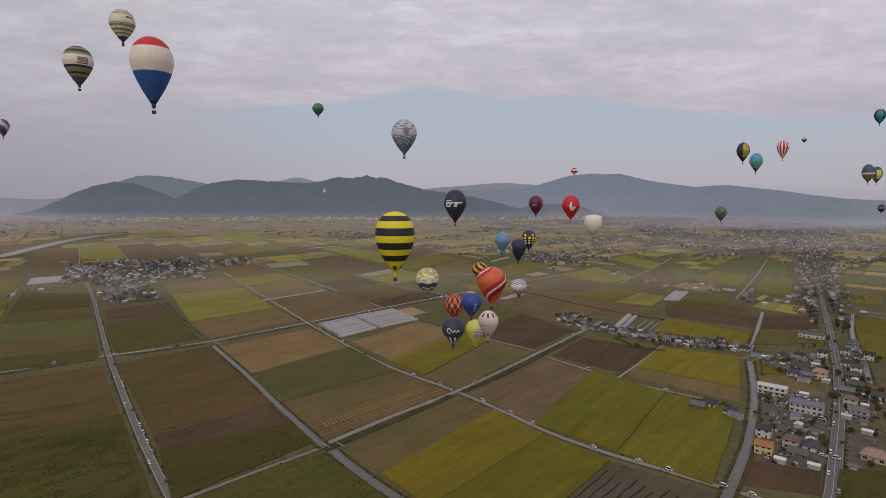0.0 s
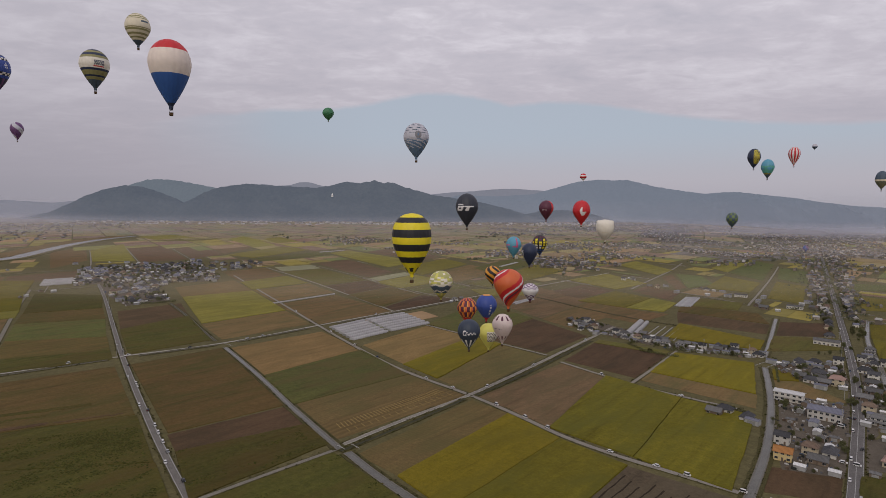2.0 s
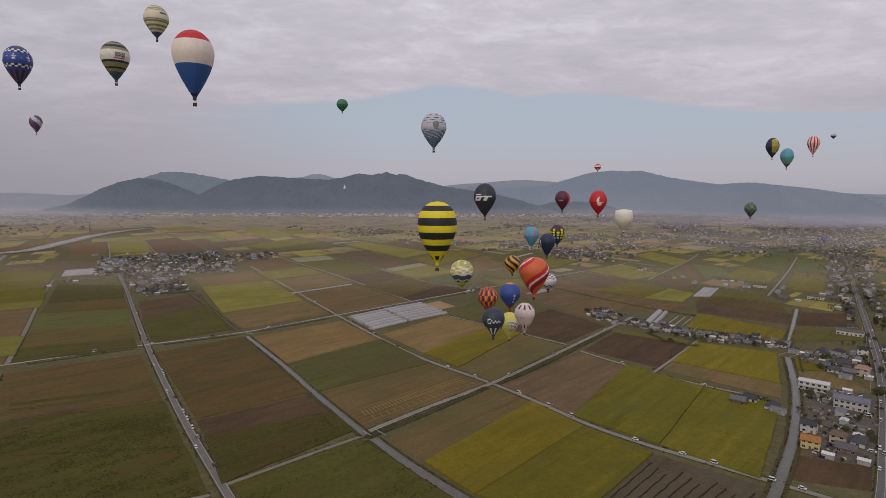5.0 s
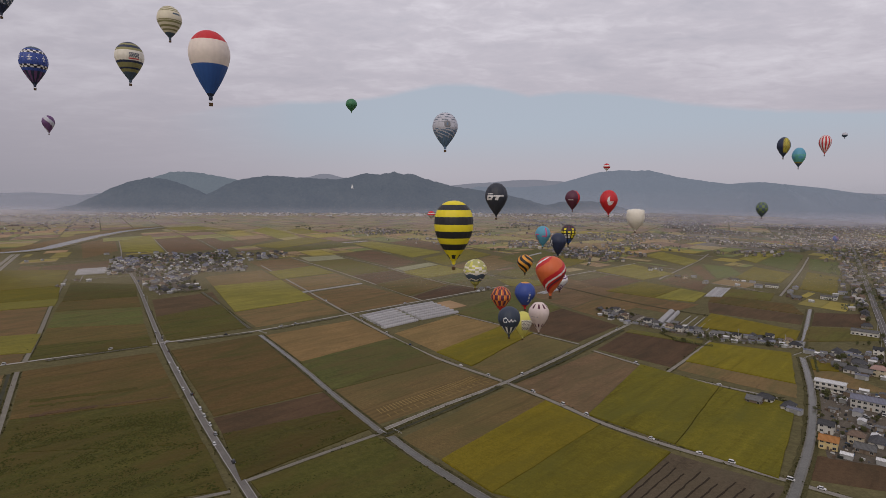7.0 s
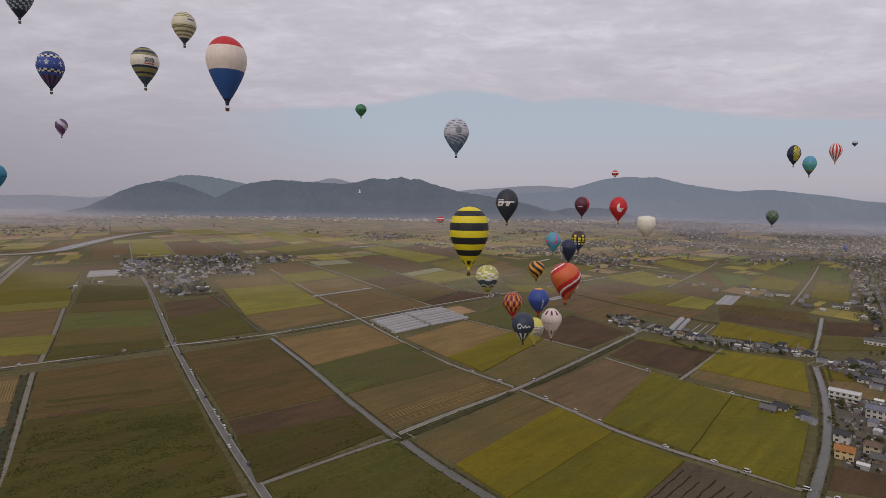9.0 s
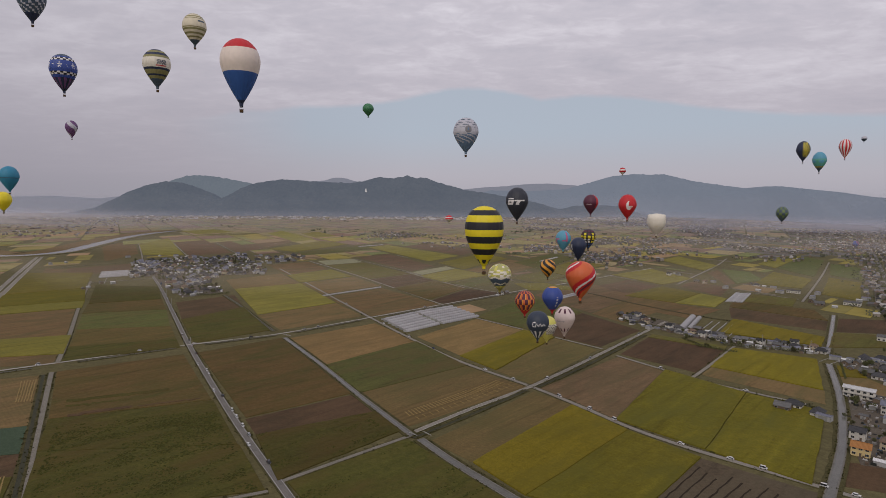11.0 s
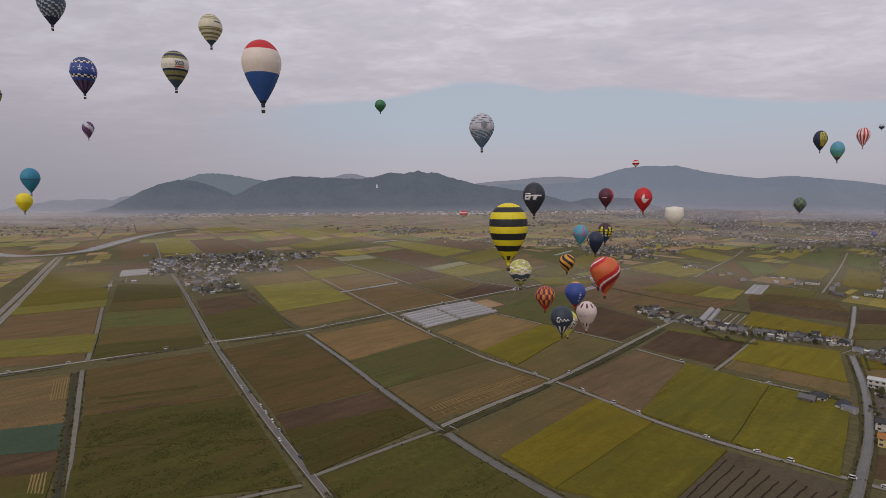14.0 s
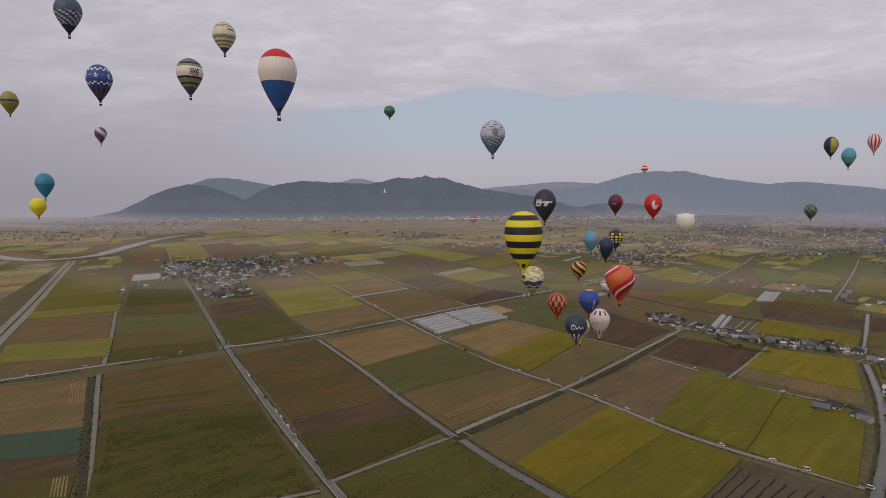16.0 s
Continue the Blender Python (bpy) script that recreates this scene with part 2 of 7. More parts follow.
M = {
    "ripe": material("ripe_rice", (0.109, 0.094, 0.011), (0.147, 0.121, 0.015), 0.03, relief=0.25, fleck=0.22, rows=(3.0, ROW, 0.025), random_tint=0.10, drift=(0.098, 0.092, 0.017)),
    "gold": material("golden_rice", (0.15, 0.121, 0.011), (0.19, 0.15, 0.015), 0.03, relief=0.2, fleck=0.18, rows=(3.0, ROW, 0.025), random_tint=0.08, drift=(0.125, 0.108, 0.016)),
    "lime": material("yellowing_rice", (0.19, 0.174, 0.037), (0.25, 0.224, 0.05), 0.03, relief=0.25, fleck=0.22, rows=(3.0, ROW, 0.025), random_tint=0.10, drift=(0.148, 0.14, 0.035)),
    "olive": material("half_ripe_rice", (0.132, 0.115, 0.023), (0.186, 0.156, 0.031), 0.03, relief=0.25, fleck=0.25, rows=(3.0, ROW, 0.025), random_tint=0.12, drift=(0.118, 0.11, 0.03)),
    "green": material("green_crop", (0.072, 0.082, 0.025), (0.104, 0.108, 0.032), 0.03, relief=0.2, fleck=0.25, rows=(2.4, ROW, 0.02), random_tint=0.12, drift=(0.12, 0.088, 0.036)),
    "fresh": material("fresh_green_crop", (0.083, 0.104, 0.034), (0.118, 0.134, 0.046), 0.03, relief=0.2, fleck=0.25, rows=(2.4, ROW, 0.02), random_tint=0.12, drift=(0.115, 0.118, 0.042)),
    "leafy": material("leafy_crop", (0.09, 0.088, 0.022), (0.126, 0.116, 0.03), 0.03, relief=0.25, fleck=0.25, rows=(2.0, ROW, 0.02), random_tint=0.12, drift=(0.118, 0.084, 0.032)),
    "green_dark": material("bean_crop", (0.056, 0.057, 0.014), (0.081, 0.075, 0.018), 0.035, relief=0.35, fleck=0.3, rows=(1.8, ROW, 0.02), random_tint=0.10, drift=(0.088, 0.062, 0.02)),
    "olive_brown": material("withering_crop", (0.099, 0.070, 0.025), (0.134, 0.088, 0.033), 0.03, relief=0.25, fleck=0.22, rows=(1.8, ROW, 0.02), random_tint=0.10, drift=(0.066, 0.070, 0.019)),
    "soil_dark": material("wet_soil", (0.081, 0.051, 0.029), (0.111, 0.070, 0.040), 0.05, relief=0.15, fleck=0.25, rows=(1.5, ROW, 0.02), random_tint=0.10, drift=(0.056, 0.042, 0.024)),
    "fallow": material("fallow_soil", (0.115, 0.073, 0.045), (0.156, 0.099, 0.062), 0.04, relief=0.15, fleck=0.25, rows=(1.5, ROW, 0.02), random_tint=0.14, drift=(0.098, 0.082, 0.042)),
    "soil_brown": material("dry_soil", (0.119, 0.076, 0.043), (0.170, 0.108, 0.061), 0.04, relief=0.15, fleck=0.25, rows=(1.5, ROW, 0.02), random_tint=0.10, drift=(0.098, 0.078, 0.04)),
    "tan": material("straw_stubble", (0.184, 0.121, 0.050), (0.248, 0.163, 0.068), 0.04, relief=0.12, fleck=0.25, rows=(2.0, ROW, 0.06), random_tint=0.10, drift=(0.138, 0.104, 0.044)),
    "grey_brown": material("old_stubble", (0.140, 0.092, 0.043), (0.188, 0.121, 0.056), 0.04, relief=0.12, fleck=0.25, rows=(2.0, ROW, 0.05), random_tint=0.10, drift=(0.094, 0.084, 0.035)),
    "drab": material("drab_stubble", (0.118, 0.085, 0.036), (0.158, 0.112, 0.047), 0.04, relief=0.12, fleck=0.25, rows=(2.0, ROW, 0.05), random_tint=0.10, drift=(0.098, 0.090, 0.034)),
    "hatched": material("cut_straw", (0.125, 0.088, 0.038), (0.170, 0.118, 0.050), 0.05, relief=0.15, fleck=0.25, rows=(4.0, ROW + 90, 0.16), drift=(0.105, 0.075, 0.032)),
    "furrowed": material("furrowed_soil", (0.075, 0.058, 0.038), (0.112, 0.086, 0.056), 0.05, relief=0.2, fleck=0.3, drift=(0.10, 0.085, 0.055)),
    "teal": material("cover_crop", (0.046, 0.070, 0.043), (0.062, 0.088, 0.055), 0.05, relief=0.15, fleck=0.2),
    "pale": material("sheeted_ground", (0.20, 0.195, 0.115), (0.27, 0.262, 0.165), 0.05, rough=0.7, relief=0.08, fleck=0.2, rows=(2.5, ROW, 0.12), random_tint=0.10, drift=(0.20, 0.20, 0.11)),
    "verge": material("grass_verge", (0.05, 0.047, 0.019), (0.082, 0.072, 0.031), 0.08, relief=0.2, fleck=0.45),
    "farm_road": material("concrete_lane", (0.185, 0.170, 0.146), (0.27, 0.248, 0.216), 0.15, rough=0.9, relief=0.02, fleck=0.3),
    "pale_lane": material("pale_concrete_lane", (0.27, 0.255, 0.225), (0.38, 0.36, 0.325), 0.15, rough=0.9, relief=0.02, fleck=0.3),
    "gravel": material("gravel_track", (0.152, 0.14, 0.117), (0.225, 0.208, 0.176), 0.15, rough=0.95, relief=0.02, fleck=0.35),
    "asphalt": material("worn_asphalt", (0.125, 0.117, 0.108), (0.180, 0.169, 0.157), 0.12, rough=0.9, relief=0.02, fleck=0.3),
    "concrete": material("canal_concrete", (0.115, 0.108, 0.093), (0.18, 0.17, 0.148), 0.3, rough=0.9, relief=0.03, fleck=0.35),
    "water": material("canal_water", (0.088, 0.085, 0.073), (0.122, 0.118, 0.102), 0.1, rough=0.2, relief=0.01, fleck=0.25),
    "ditch": material("ditch_water", (0.038, 0.040, 0.026), (0.060, 0.058, 0.040), 0.2, rough=0.75, relief=0.01, fleck=0.3),
    "meadow": material("dry_grass", (0.078, 0.071, 0.031), (0.128, 0.111, 0.053), 0.02, relief=0.2, fleck=0.35),
    "main_asphalt": material("dark_asphalt", (0.105, 0.098, 0.096), (0.155, 0.146, 0.142), 0.12, rough=0.9, relief=0.02, fleck=0.3),
    "kerb": material("pale_kerb", (0.36, 0.35, 0.32), (0.5, 0.49, 0.45), 0.2, rough=0.9, fleck=0.3),
    "paint": material("road_paint", (0.28, 0.28, 0.27), (0.44, 0.44, 0.42), 0.8, rough=0.7),
}

M["water"].node_tree.nodes["Principled BSDF"].inputs["Specular IOR Level"].default_value = 0.22


# ---- mesh helpers ----
def finish(ob, bm, mats):
    bm.normal_update()
    bm.to_mesh(ob.data)
    bm.free()
    for m in mats if isinstance(mats, (list, tuple)) else [mats]:
        ob.data.materials.append(m)
    return ob


def part(name, bm, mats, parent=None, label=""):
    ob = finish(new(name, bpy.data.meshes.new(name)), bm, mats)
    if parent:
        ob.parent = parent
    return tagged(ob, label=label) if label else ob


def box(bm, x0, y0, z0, x1, y1, z1, mat=0, top=1.0):
    """A box; top below 1 draws the upper face in."""
    cx, cy = (x0 + x1) / 2, (y0 + y1) / 2
    vs = [bm.verts.new((x, y, z0)) for x, y in ((x0, y0), (x1, y0), (x1, y1), (x0, y1))]
    vs += [bm.verts.new((cx + (x - cx) * top, cy + (y - cy) * top, z1)) for x, y in ((x0, y0), (x1, y0), (x1, y1), (x0, y1))]
    for f in ((3, 2, 1, 0), (4, 5, 6, 7), (0, 1, 5, 4), (1, 2, 6, 5), (2, 3, 7, 6), (3, 0, 4, 7)):
        bm.faces.new([vs[i] for i in f]).material_index = mat
    return vs


def prism(bm, outline, z0, z1, mat=0):
    a = [bm.verts.new((x, y, z0)) for x, y in outline]
    b = [bm.verts.new((x, y, z1)) for x, y in outline]
    n = len(outline)
    bm.faces.new(b).material_index = mat
    for i in range(n):
        bm.faces.new((a[i], a[(i + 1) % n], b[(i + 1) % n], b[i])).material_index = mat


def lerp(a, b, f):
    return tuple(u + (v - u) * f for u, v in zip(a, b))


# ---- ground ----
bm = bmesh.new()
xs, ys = [-5200, -2600, -1300, -600, -300, 0, 300, 600, 1300, 2600, 5200], [-900, -300, 0, 150, 300, 450, 700, 1100, 1800, 3000, 4960]
grid = [[bm.verts.new((x, y, 0)) for x in xs] for y in ys]
for r in range(len(ys) - 1):
    for c in range(len(xs) - 1):
        bm.faces.new((grid[r][c], grid[r][c + 1], grid[r + 1][c + 1], grid[r + 1][c]))
tagged(part("ground", bm, M["meadow"]), "flat farmland plain with brown-green grass verges", "ground", kind="structure")

TAKEN = []
FIELD_NAME = {"ripe": ("rice_field", "ripe yellow rice field", 0.7), "gold": ("rice_field", "bright golden rice field ready for harvest", 0.7), "lime": ("rice_field", "yellow-green ripening rice field", 0.7), "olive": ("rice_field", "half-ripe olive rice field", 0.6), "green": ("crop_field", "green crop field", 0.4),
              "leafy": ("crop_field", "olive green leafy crop field", 0.5), "fresh": ("crop_field", "fresh green crop field", 0.4), "green_dark": ("bean_field", "dark green bean field with uneven rows", 0.5), "olive_brown": ("bean_field", "brownish withering bean field", 0.45),
              "fallow": ("ploughed_field", "brown fallow field after harvest", 0.08), "soil_dark": ("ploughed_field", "dark damp ploughed field", 0.08), "soil_brown": ("ploughed_field", "dry brown ploughed field", 0.08),
              "tan": ("stubble_field", "harvested tan straw stubble field", 0.12), "grey_brown": ("stubble_field", "grey-brown stubble field after harvest", 0.12),
              "drab": ("stubble_field", "drab olive brown stubble field", 0.12), "hatched": ("stubble_field", "tan stubble field with rows of cut straw", 0.12), "furrowed": ("ploughed_field", "brown field with deep dark furrows", 0.1),
              "pale": ("crop_field", "pale field under strips of white sheeting", 0.2), "teal": ("crop_field", "bluish green cover crop field", 0.3)}


def field(kind, corners):
    """A field with sloping edges inside four corners, in order round it."""
    name, label, high = FIELD_NAME[kind]
    TAKEN.append(corners)
    cx, cy = sum(p[0] for p in corners) / 4, sum(p[1] for p in corners) / 4
    rim = []
    for x, y in corners:
        d = math.hypot(x - cx, y - cy)
        rim.append(lerp((x, y), (cx, cy), -min(0.05, 2.1 / d)))
    bm = bmesh.new()
    n = 10
    tops = []
    for i in range(n + 1):
        row = []
        for j in range(n + 1):
            p = lerp(lerp(rim[0], rim[1], j / n), lerp(rim[3], rim[2], j / n), i / n)
            edge = i in (0, n) or j in (0, n)
            off = 0 if edge else noise.noise(Vector((p[0] / 9, p[1] / 9, 3))) * 0.12
            jig = 0.5 * noise.noise(Vector((p[0] / 7, p[1] / 7, 9)))
            row.append(bm.verts.new((p[0] + jig, p[1] - jig, max(0.05, high * (0.82 if edge else 1) + off * min(1, high * 3)))))
        tops.append(row)
    for i in range(n):
        for j in range(n):
            bm.faces.new((tops[i][j], tops[i][j + 1], tops[i + 1][j + 1], tops[i + 1][j]))
    ring = [tops[0][j] for j in range(n)] + [tops[i][n] for i in range(n)] + [tops[n][j] for j in range(n, 0, -1)] + [tops[i][0] for i in range(n, 0, -1)]
    foot = [bm.verts.new((v.co.x + (v.co.x - cx) * 0.004, v.co.y + (v.co.y - cy) * 0.004, -0.05)) for v in ring]
    for i in range(len(ring)):
        k = (i + 1) % len(ring)
        bm.faces.new((ring[k], ring[i], foot[i], foot[k]))
    bmesh.ops.recalc_face_normals(bm, faces=bm.faces)
    return tagged(part(name, bm, M[kind]), label, "field", kind="structure")


def ladder(one, two, kinds):
    """Fields side by side between two edges that are given station by station."""
    for i, kind in enumerate(kinds.split()):
        gap = 0.026
        field(kind, [lerp(one[i], one[i + 1], gap), lerp(two[i], two[i + 1], gap), lerp(two[i], two[i + 1], 1 - gap), lerp(one[i], one[i + 1], 1 - gap)])


def smooth_line(pts, step=6.0):
    """Points along a smooth curve through pts."""
    out = []
    for i in range(len(pts) - 1):
        a, b = pts[i], pts[i + 1]
        p, q = pts[max(i - 1, 0)], pts[min(i + 2, len(pts) - 1)]
        n = max(2, int(math.dist(a, b) / step))
        for k in range(n):
            s = k / n
            out.append(tuple(0.5 * (2 * b0 + (c - a0) * s + (2 * a0 - 5 * b0 + 4 * c - d) * s * s + (3 * b0 - a0 - 3 * c + d) * s**3) for a0, b0, c, d in zip(p, a, b, q)))
    return out + [tuple(pts[-1])]


def sides(line, off):
    """The line moved sideways."""
    out = []
    for i, p in enumerate(line):
        a, b = line[max(i - 1, 0)], line[min(i + 1, len(line) - 1)]
        d = math.dist(a, b) or 1
        out.append((p[0] - (b[1] - a[1]) / d * off, p[1] + (b[0] - a[0]) / d * off))
    return out


def ribbon(line, off0, off1, z0, z1, bm=None, ragged=0.0):
    bm = bm or bmesh.new()
    l, r = sides(line, off0), sides(line, off1)
    prev = None
    for i, (a, b) in enumerate(zip(l, r)):
        if ragged:
            j = ragged * noise.noise(Vector((a[0] / 5, a[1] / 5, off0)))
            a, b = (a[0] + j, a[1] - j), (b[0] + j, b[1] + j)
        now = [bm.verts.new((*a, z0)), bm.verts.new((*a, z1)), bm.verts.new((*b, z1)), bm.verts.new((*b, z0))]
        if prev:
            for k in range(3):
                bm.faces.new((prev[k], now[k], now[k + 1], prev[k + 1]))
        prev = now
    bmesh.ops.recalc_face_normals(bm, faces=bm.faces)
    return bm


ROADS, CANALS = [], []
LANE = {"main_asphalt": "dark grey two-lane asphalt main road", "asphalt": "grey asphalt road across the fields", "farm_road": "pale concrete farm lane between fields", "pale_lane": "narrow bright concrete lane between fields", "gravel": "worn gravel farm track between fields"}
LEVEL = [0.16]


def road(pts, width, surface, kerb=0.0):
    line = smooth_line(pts)
    LEVEL[0] += 0.006
    z = LEVEL[0]
    ob = tagged(part("road", ribbon(line, width / 2, -width / 2, -0.1, z, ragged=0.12), M[surface]),
                LANE[surface], "road", kind="structure")
    part("shoulder", ribbon(line, width / 2 + 0.8, width / 2, -0.1, z - 0.06, ragged=0.3), M["verge"], ob)
    part("shoulder", ribbon(line, -width / 2, -width / 2 - 0.8, -0.1, z - 0.06, ragged=0.3), M["verge"], ob)
    if surface.endswith("asphalt"):
        for off in (width / 2 - 0.2, -width / 2 + 0.4):
            part("edge_line", ribbon(line, off, off - (0.12 if width > 5 else 0.2), z - 0.02, z + 0.006), M["paint"], ob, "white painted edge line")
        if width > 5:
            part("centre_line", ribbon(line, 0.1, -0.1, z - 0.02, z + 0.006), M["paint"], ob, "white painted centre line")
    if kerb:
        for s in (1, -1):
            part("kerb", ribbon(line, s * width / 2 + (kerb if s > 0 else 0), s * width / 2 - (kerb if s < 0 else 0), -0.1, z + 0.1, ragged=0.05), M["kerb"], ob, "pale concrete kerb")
    ROADS.append((line, width, z))
    return ob


def canal(pts, width, lip=0.25):
    line = smooth_line(pts)
    CANALS.append((line, width))
    LEVEL[0] += 0.004
    ob = tagged(part("canal_water", ribbon(line, width / 2, -width / 2, -0.1, LEVEL[0] - 0.08), M["water" if width > 2.4 else "ditch"]), "still grey water in a straight irrigation canal" if width > 2.4 else "dark shallow water in a narrow field ditch", "water", kind="structure")
    for s in (1, -1):
        if lip is None:
            part("bank", ribbon(line, s * width / 2 + (1.2 if s > 0 else 0), s * width / 2 - (1.2 if s < 0 else 0), -0.1, 0.26 + LEVEL[0] * 0.1, ragged=0.5), M["verge"], ob, "grassy ditch bank")
            continue
        part("canal_wall", ribbon(line, s * width / 2 + (0.35 if s > 0 else lip), s * width / 2 - (0.35 if s < 0 else lip), -0.1, 0.30), M["concrete"], ob, "low concrete canal wall")
        part("bank", ribbon(line, s * width / 2 + (2.0 if s > 0 else -0.35), s * width / 2 + (0.35 if s > 0 else -2.0), -0.1, 0.26 + LEVEL[0] * 0.1, ragged=0.5), M["verge"], ob, "grassy canal bank")
    return ob


RIVER = [(-1546, 1400), (-1155, 1240), (-975, 1135), (-890, 1110), (-845, 1195), (-905, 1400), (-985, 1660), (-1030, 1900), (-1030, 2090)]


def river(pts, width):
    line = smooth_line(pts, 25)
    ob = tagged(part("river_water", ribbon(line, width / 2, -width / 2, -0.1, 0.5, ragged=5), M["water"]), "pale reflecting river winding through the plain", "water", kind="structure")
    part("levee", ribbon(line, width / 2 + 46, width / 2 - 2, -0.1, 1.0, ragged=4), M["grey_brown"], ob, "broad bare dark levee beyond the river")
    part("levee", ribbon(line, -width / 2 + 2, -width / 2 - 14, -0.1, 0.8, ragged=3), M["meadow"], ob, "grassy river levee")


ladder([(-192.0, 404.0), (-110.2, 277.6), (-98.2, 258.3), (-74.2, 214.4)],
       [(-146.8, 449.7), (-64.1, 314.6), (-47.7, 288.1), (-32.1, 262.9)], "olive_brown soil_dark green_dark")
ladder([(-138.1, 449.6), (-91.2, 374.8), (-58.2, 319.2), (-39.6, 288.9), (-27.3, 269.1)],
       [(-78.1, 506.6), (-36.1, 441.5), (2.7, 373.4), (21.9, 347.3), (37.7, 330.6)], "tan green drab hatched")
ladder([(-261.5, 354.2), (-209.3, 273.8), (-187.7, 237.1), (-156.0, 184.0)],
       [(-202.2, 397.2), (-140.9, 302.6), (-105.0, 245.7), (-79.0, 205.0)], "olive_brown green_dark green_dark")
ladder([(41.1, 322.6), (58.6, 300.3), (78.5, 266.1), (101.5, 236.7), (134.9, 206.7)],
       [(-14.7, 254.1), (4.3, 232.9), (23.3, 205.4), (58.2, 189.5), (90.3, 171.1)], "drab gold ripe furrowed")
ladder([(113.6, 400.6), (134.6, 368.6), (164.9, 322.3), (192.0, 293.0)],
       [(45.9, 328.8), (79.1, 283.3), (109.8, 247.6), (137.5, 216.5)], "soil_brown ripe ripe")
ladder([(164.5, 470.8), (157.0, 460.6), (118.6, 406.9)],
       [(206.0, 433.6), (198.9, 423.4), (154.0, 363.2)], "leafy soil_dark")
ladder([(210.7, 427.1), (170.2, 376.5), (155.4, 359.6)],
       [(253.0, 399.0), (214.0, 331.0), (199.5, 307.5)], "gold grey_brown")
ladder([(-33.7, 458.8), (0.9, 401.6), (24.3, 366.6), (43.8, 338.2)],
       [(15.9, 529.4), (55.2, 484.0), (77.5, 456.5), (102.5, 417.2)], "tan gold drab")
ladder([(18.0, 542.9), (65.0, 484.6), (109.8, 429.1)],
       [(82, 663), (123.7, 563.1), (156.7, 485.0)], "green soil_dark")
ladder([(94, 676), (135.3, 563.8), (153.5, 519.4)],
       [(173, 788), (226, 685), (242, 611)], "soil_brown grey_brown")
ladder([(-474, 729), (-396, 594), (-367.5, 541.5), (-327.6, 473.0), (-295.0, 416.0), (-274.0, 378.0)],
       [(-388, 719), (-336, 626), (-301.0, 566.5), (-257.0, 488.0), (-230.0, 442.7), (-214.0, 416.2)], "green_dark olive_brown green olive_brown green_dark")
ladder([(-308, 609), (-259.4, 519.4), (-206.8, 430.2)],
       [(-265, 658), (-226.2, 582.6), (-163.3, 473.8)], "soil_dark green_dark")
ladder([(-324, 787), (-281, 705), (-194.7, 541.4), (-153.0, 478.3)],
       [(-272, 862), (-213, 757), (-134, 609), (-94.0, 539.0)], "grey_brown lime grey_brown")
ladder([(-658, 852), (-529, 645), (-481, 568), (-455, 527), (-390.8, 427.0), (-357, 377), (-342.3, 355.0)],
       [(-562, 858), (-471, 700), (-415, 612), (-391, 570), (-322.0, 452.0), (-289, 395), (-274.5, 370.5)], "olive ripe olive grey_brown olive grey_brown")
ladder([(-357.5, 309.5), (-285.6, 240.4), (-262.6, 218.3), (-243.2, 199.6), (-212.4, 170.0)],
       [(-266.5, 346.8), (-216.0, 264.6), (-196.9, 234.0), (-183.8, 213.1), (-169.5, 187.5)], "grey_brown teal soil_dark green_dark")
ladder([(-70.0, 210.5), (-25.8, 253.3)],
       [(-31.0, 158.1), (19.9, 193.8)], "green_dark")
ladder([(163.9, 235.9), (149.0, 214.0)],
       [(189.6, 226.7), (172.0, 205.0)], "soil_dark")
ladder([(257.7, 382.1), (243.8, 357.8), (227.4, 329.0)],
       [(266.5, 369.4), (257.5, 354.6), (260.4, 312.3)], "gold grey_brown")
ladder([(449, 531), (402, 470), (354.4, 404.2)],
       [(489, 508), (423, 435), (360.5, 367.4)], "ripe ripe")
ladder([(265.0, 537.7), (225.4, 479.3)],
       [(302.6, 467.0), (280.3, 437.0)], "gold")
ladder([(197.9, 225.3), (173.2, 196.2)],
       [(227.7, 222.3), (200.8, 192.9)], "green_dark")
ladder([(296.9, 343.2), (251.8, 284.7)],
       [(319.3, 322.3), (266.9, 265.1)], "soil_brown")
# larger paddies in the middle distance
field("grey_brown", [(-324, 971), (-270, 1030), (-212, 924), (-256, 850)])
field("olive", [(-252, 840), (-205, 913), (-157, 834), (-214, 767)])
field("grey_brown", [(-209, 759), (-151, 824), (-104, 740), (-161, 671)])
field("grey_brown", [(-151, 647), (-96, 717), (-22, 608), (-86, 541)])
field("pale", [(-255, 1046), (-201, 1092), (-173, 1033), (-226, 984)])
field("leafy", [(-221, 970), (-167, 1019), (-76, 869), (-128, 810)])
field("soil_dark", [(-122, 799), (-70, 858), (-35, 794), (-82, 725)])
field("olive_brown", [(-78, 717), (-30, 785), (9, 723), (-33, 636)])
field("soil_dark", [(-29, 629), (13, 715), (54, 688), (-12, 610)])
field("fallow", [(-192, 1114), (-144, 1203), (-38, 974), (-73, 903)])
field("pale", [(-72, 882), (-18, 970), (-3, 939), (-56, 851)])
field("lime", [(-53, 842), (0, 929), (48, 856), (-15, 781)])
field("green", [(-11, 774), (51, 847), (75, 784), (19, 735)])
field("lime", [(-208, 1366), (-170, 1440), (4, 1165), (-51, 1055)])
field("fallow", [(-158, 1466), (-66, 1559), (51, 1292), (13, 1183)])
field("olive", [(-29, 1028), (61, 1225), (100, 1110), (13, 933)])
field("grey_brown", [(20, 920), (105, 1095), (151, 1003), (69, 844)])
field("green", [(-346, 1218), (-212, 1456), (-201, 1337), (-309, 1159)])
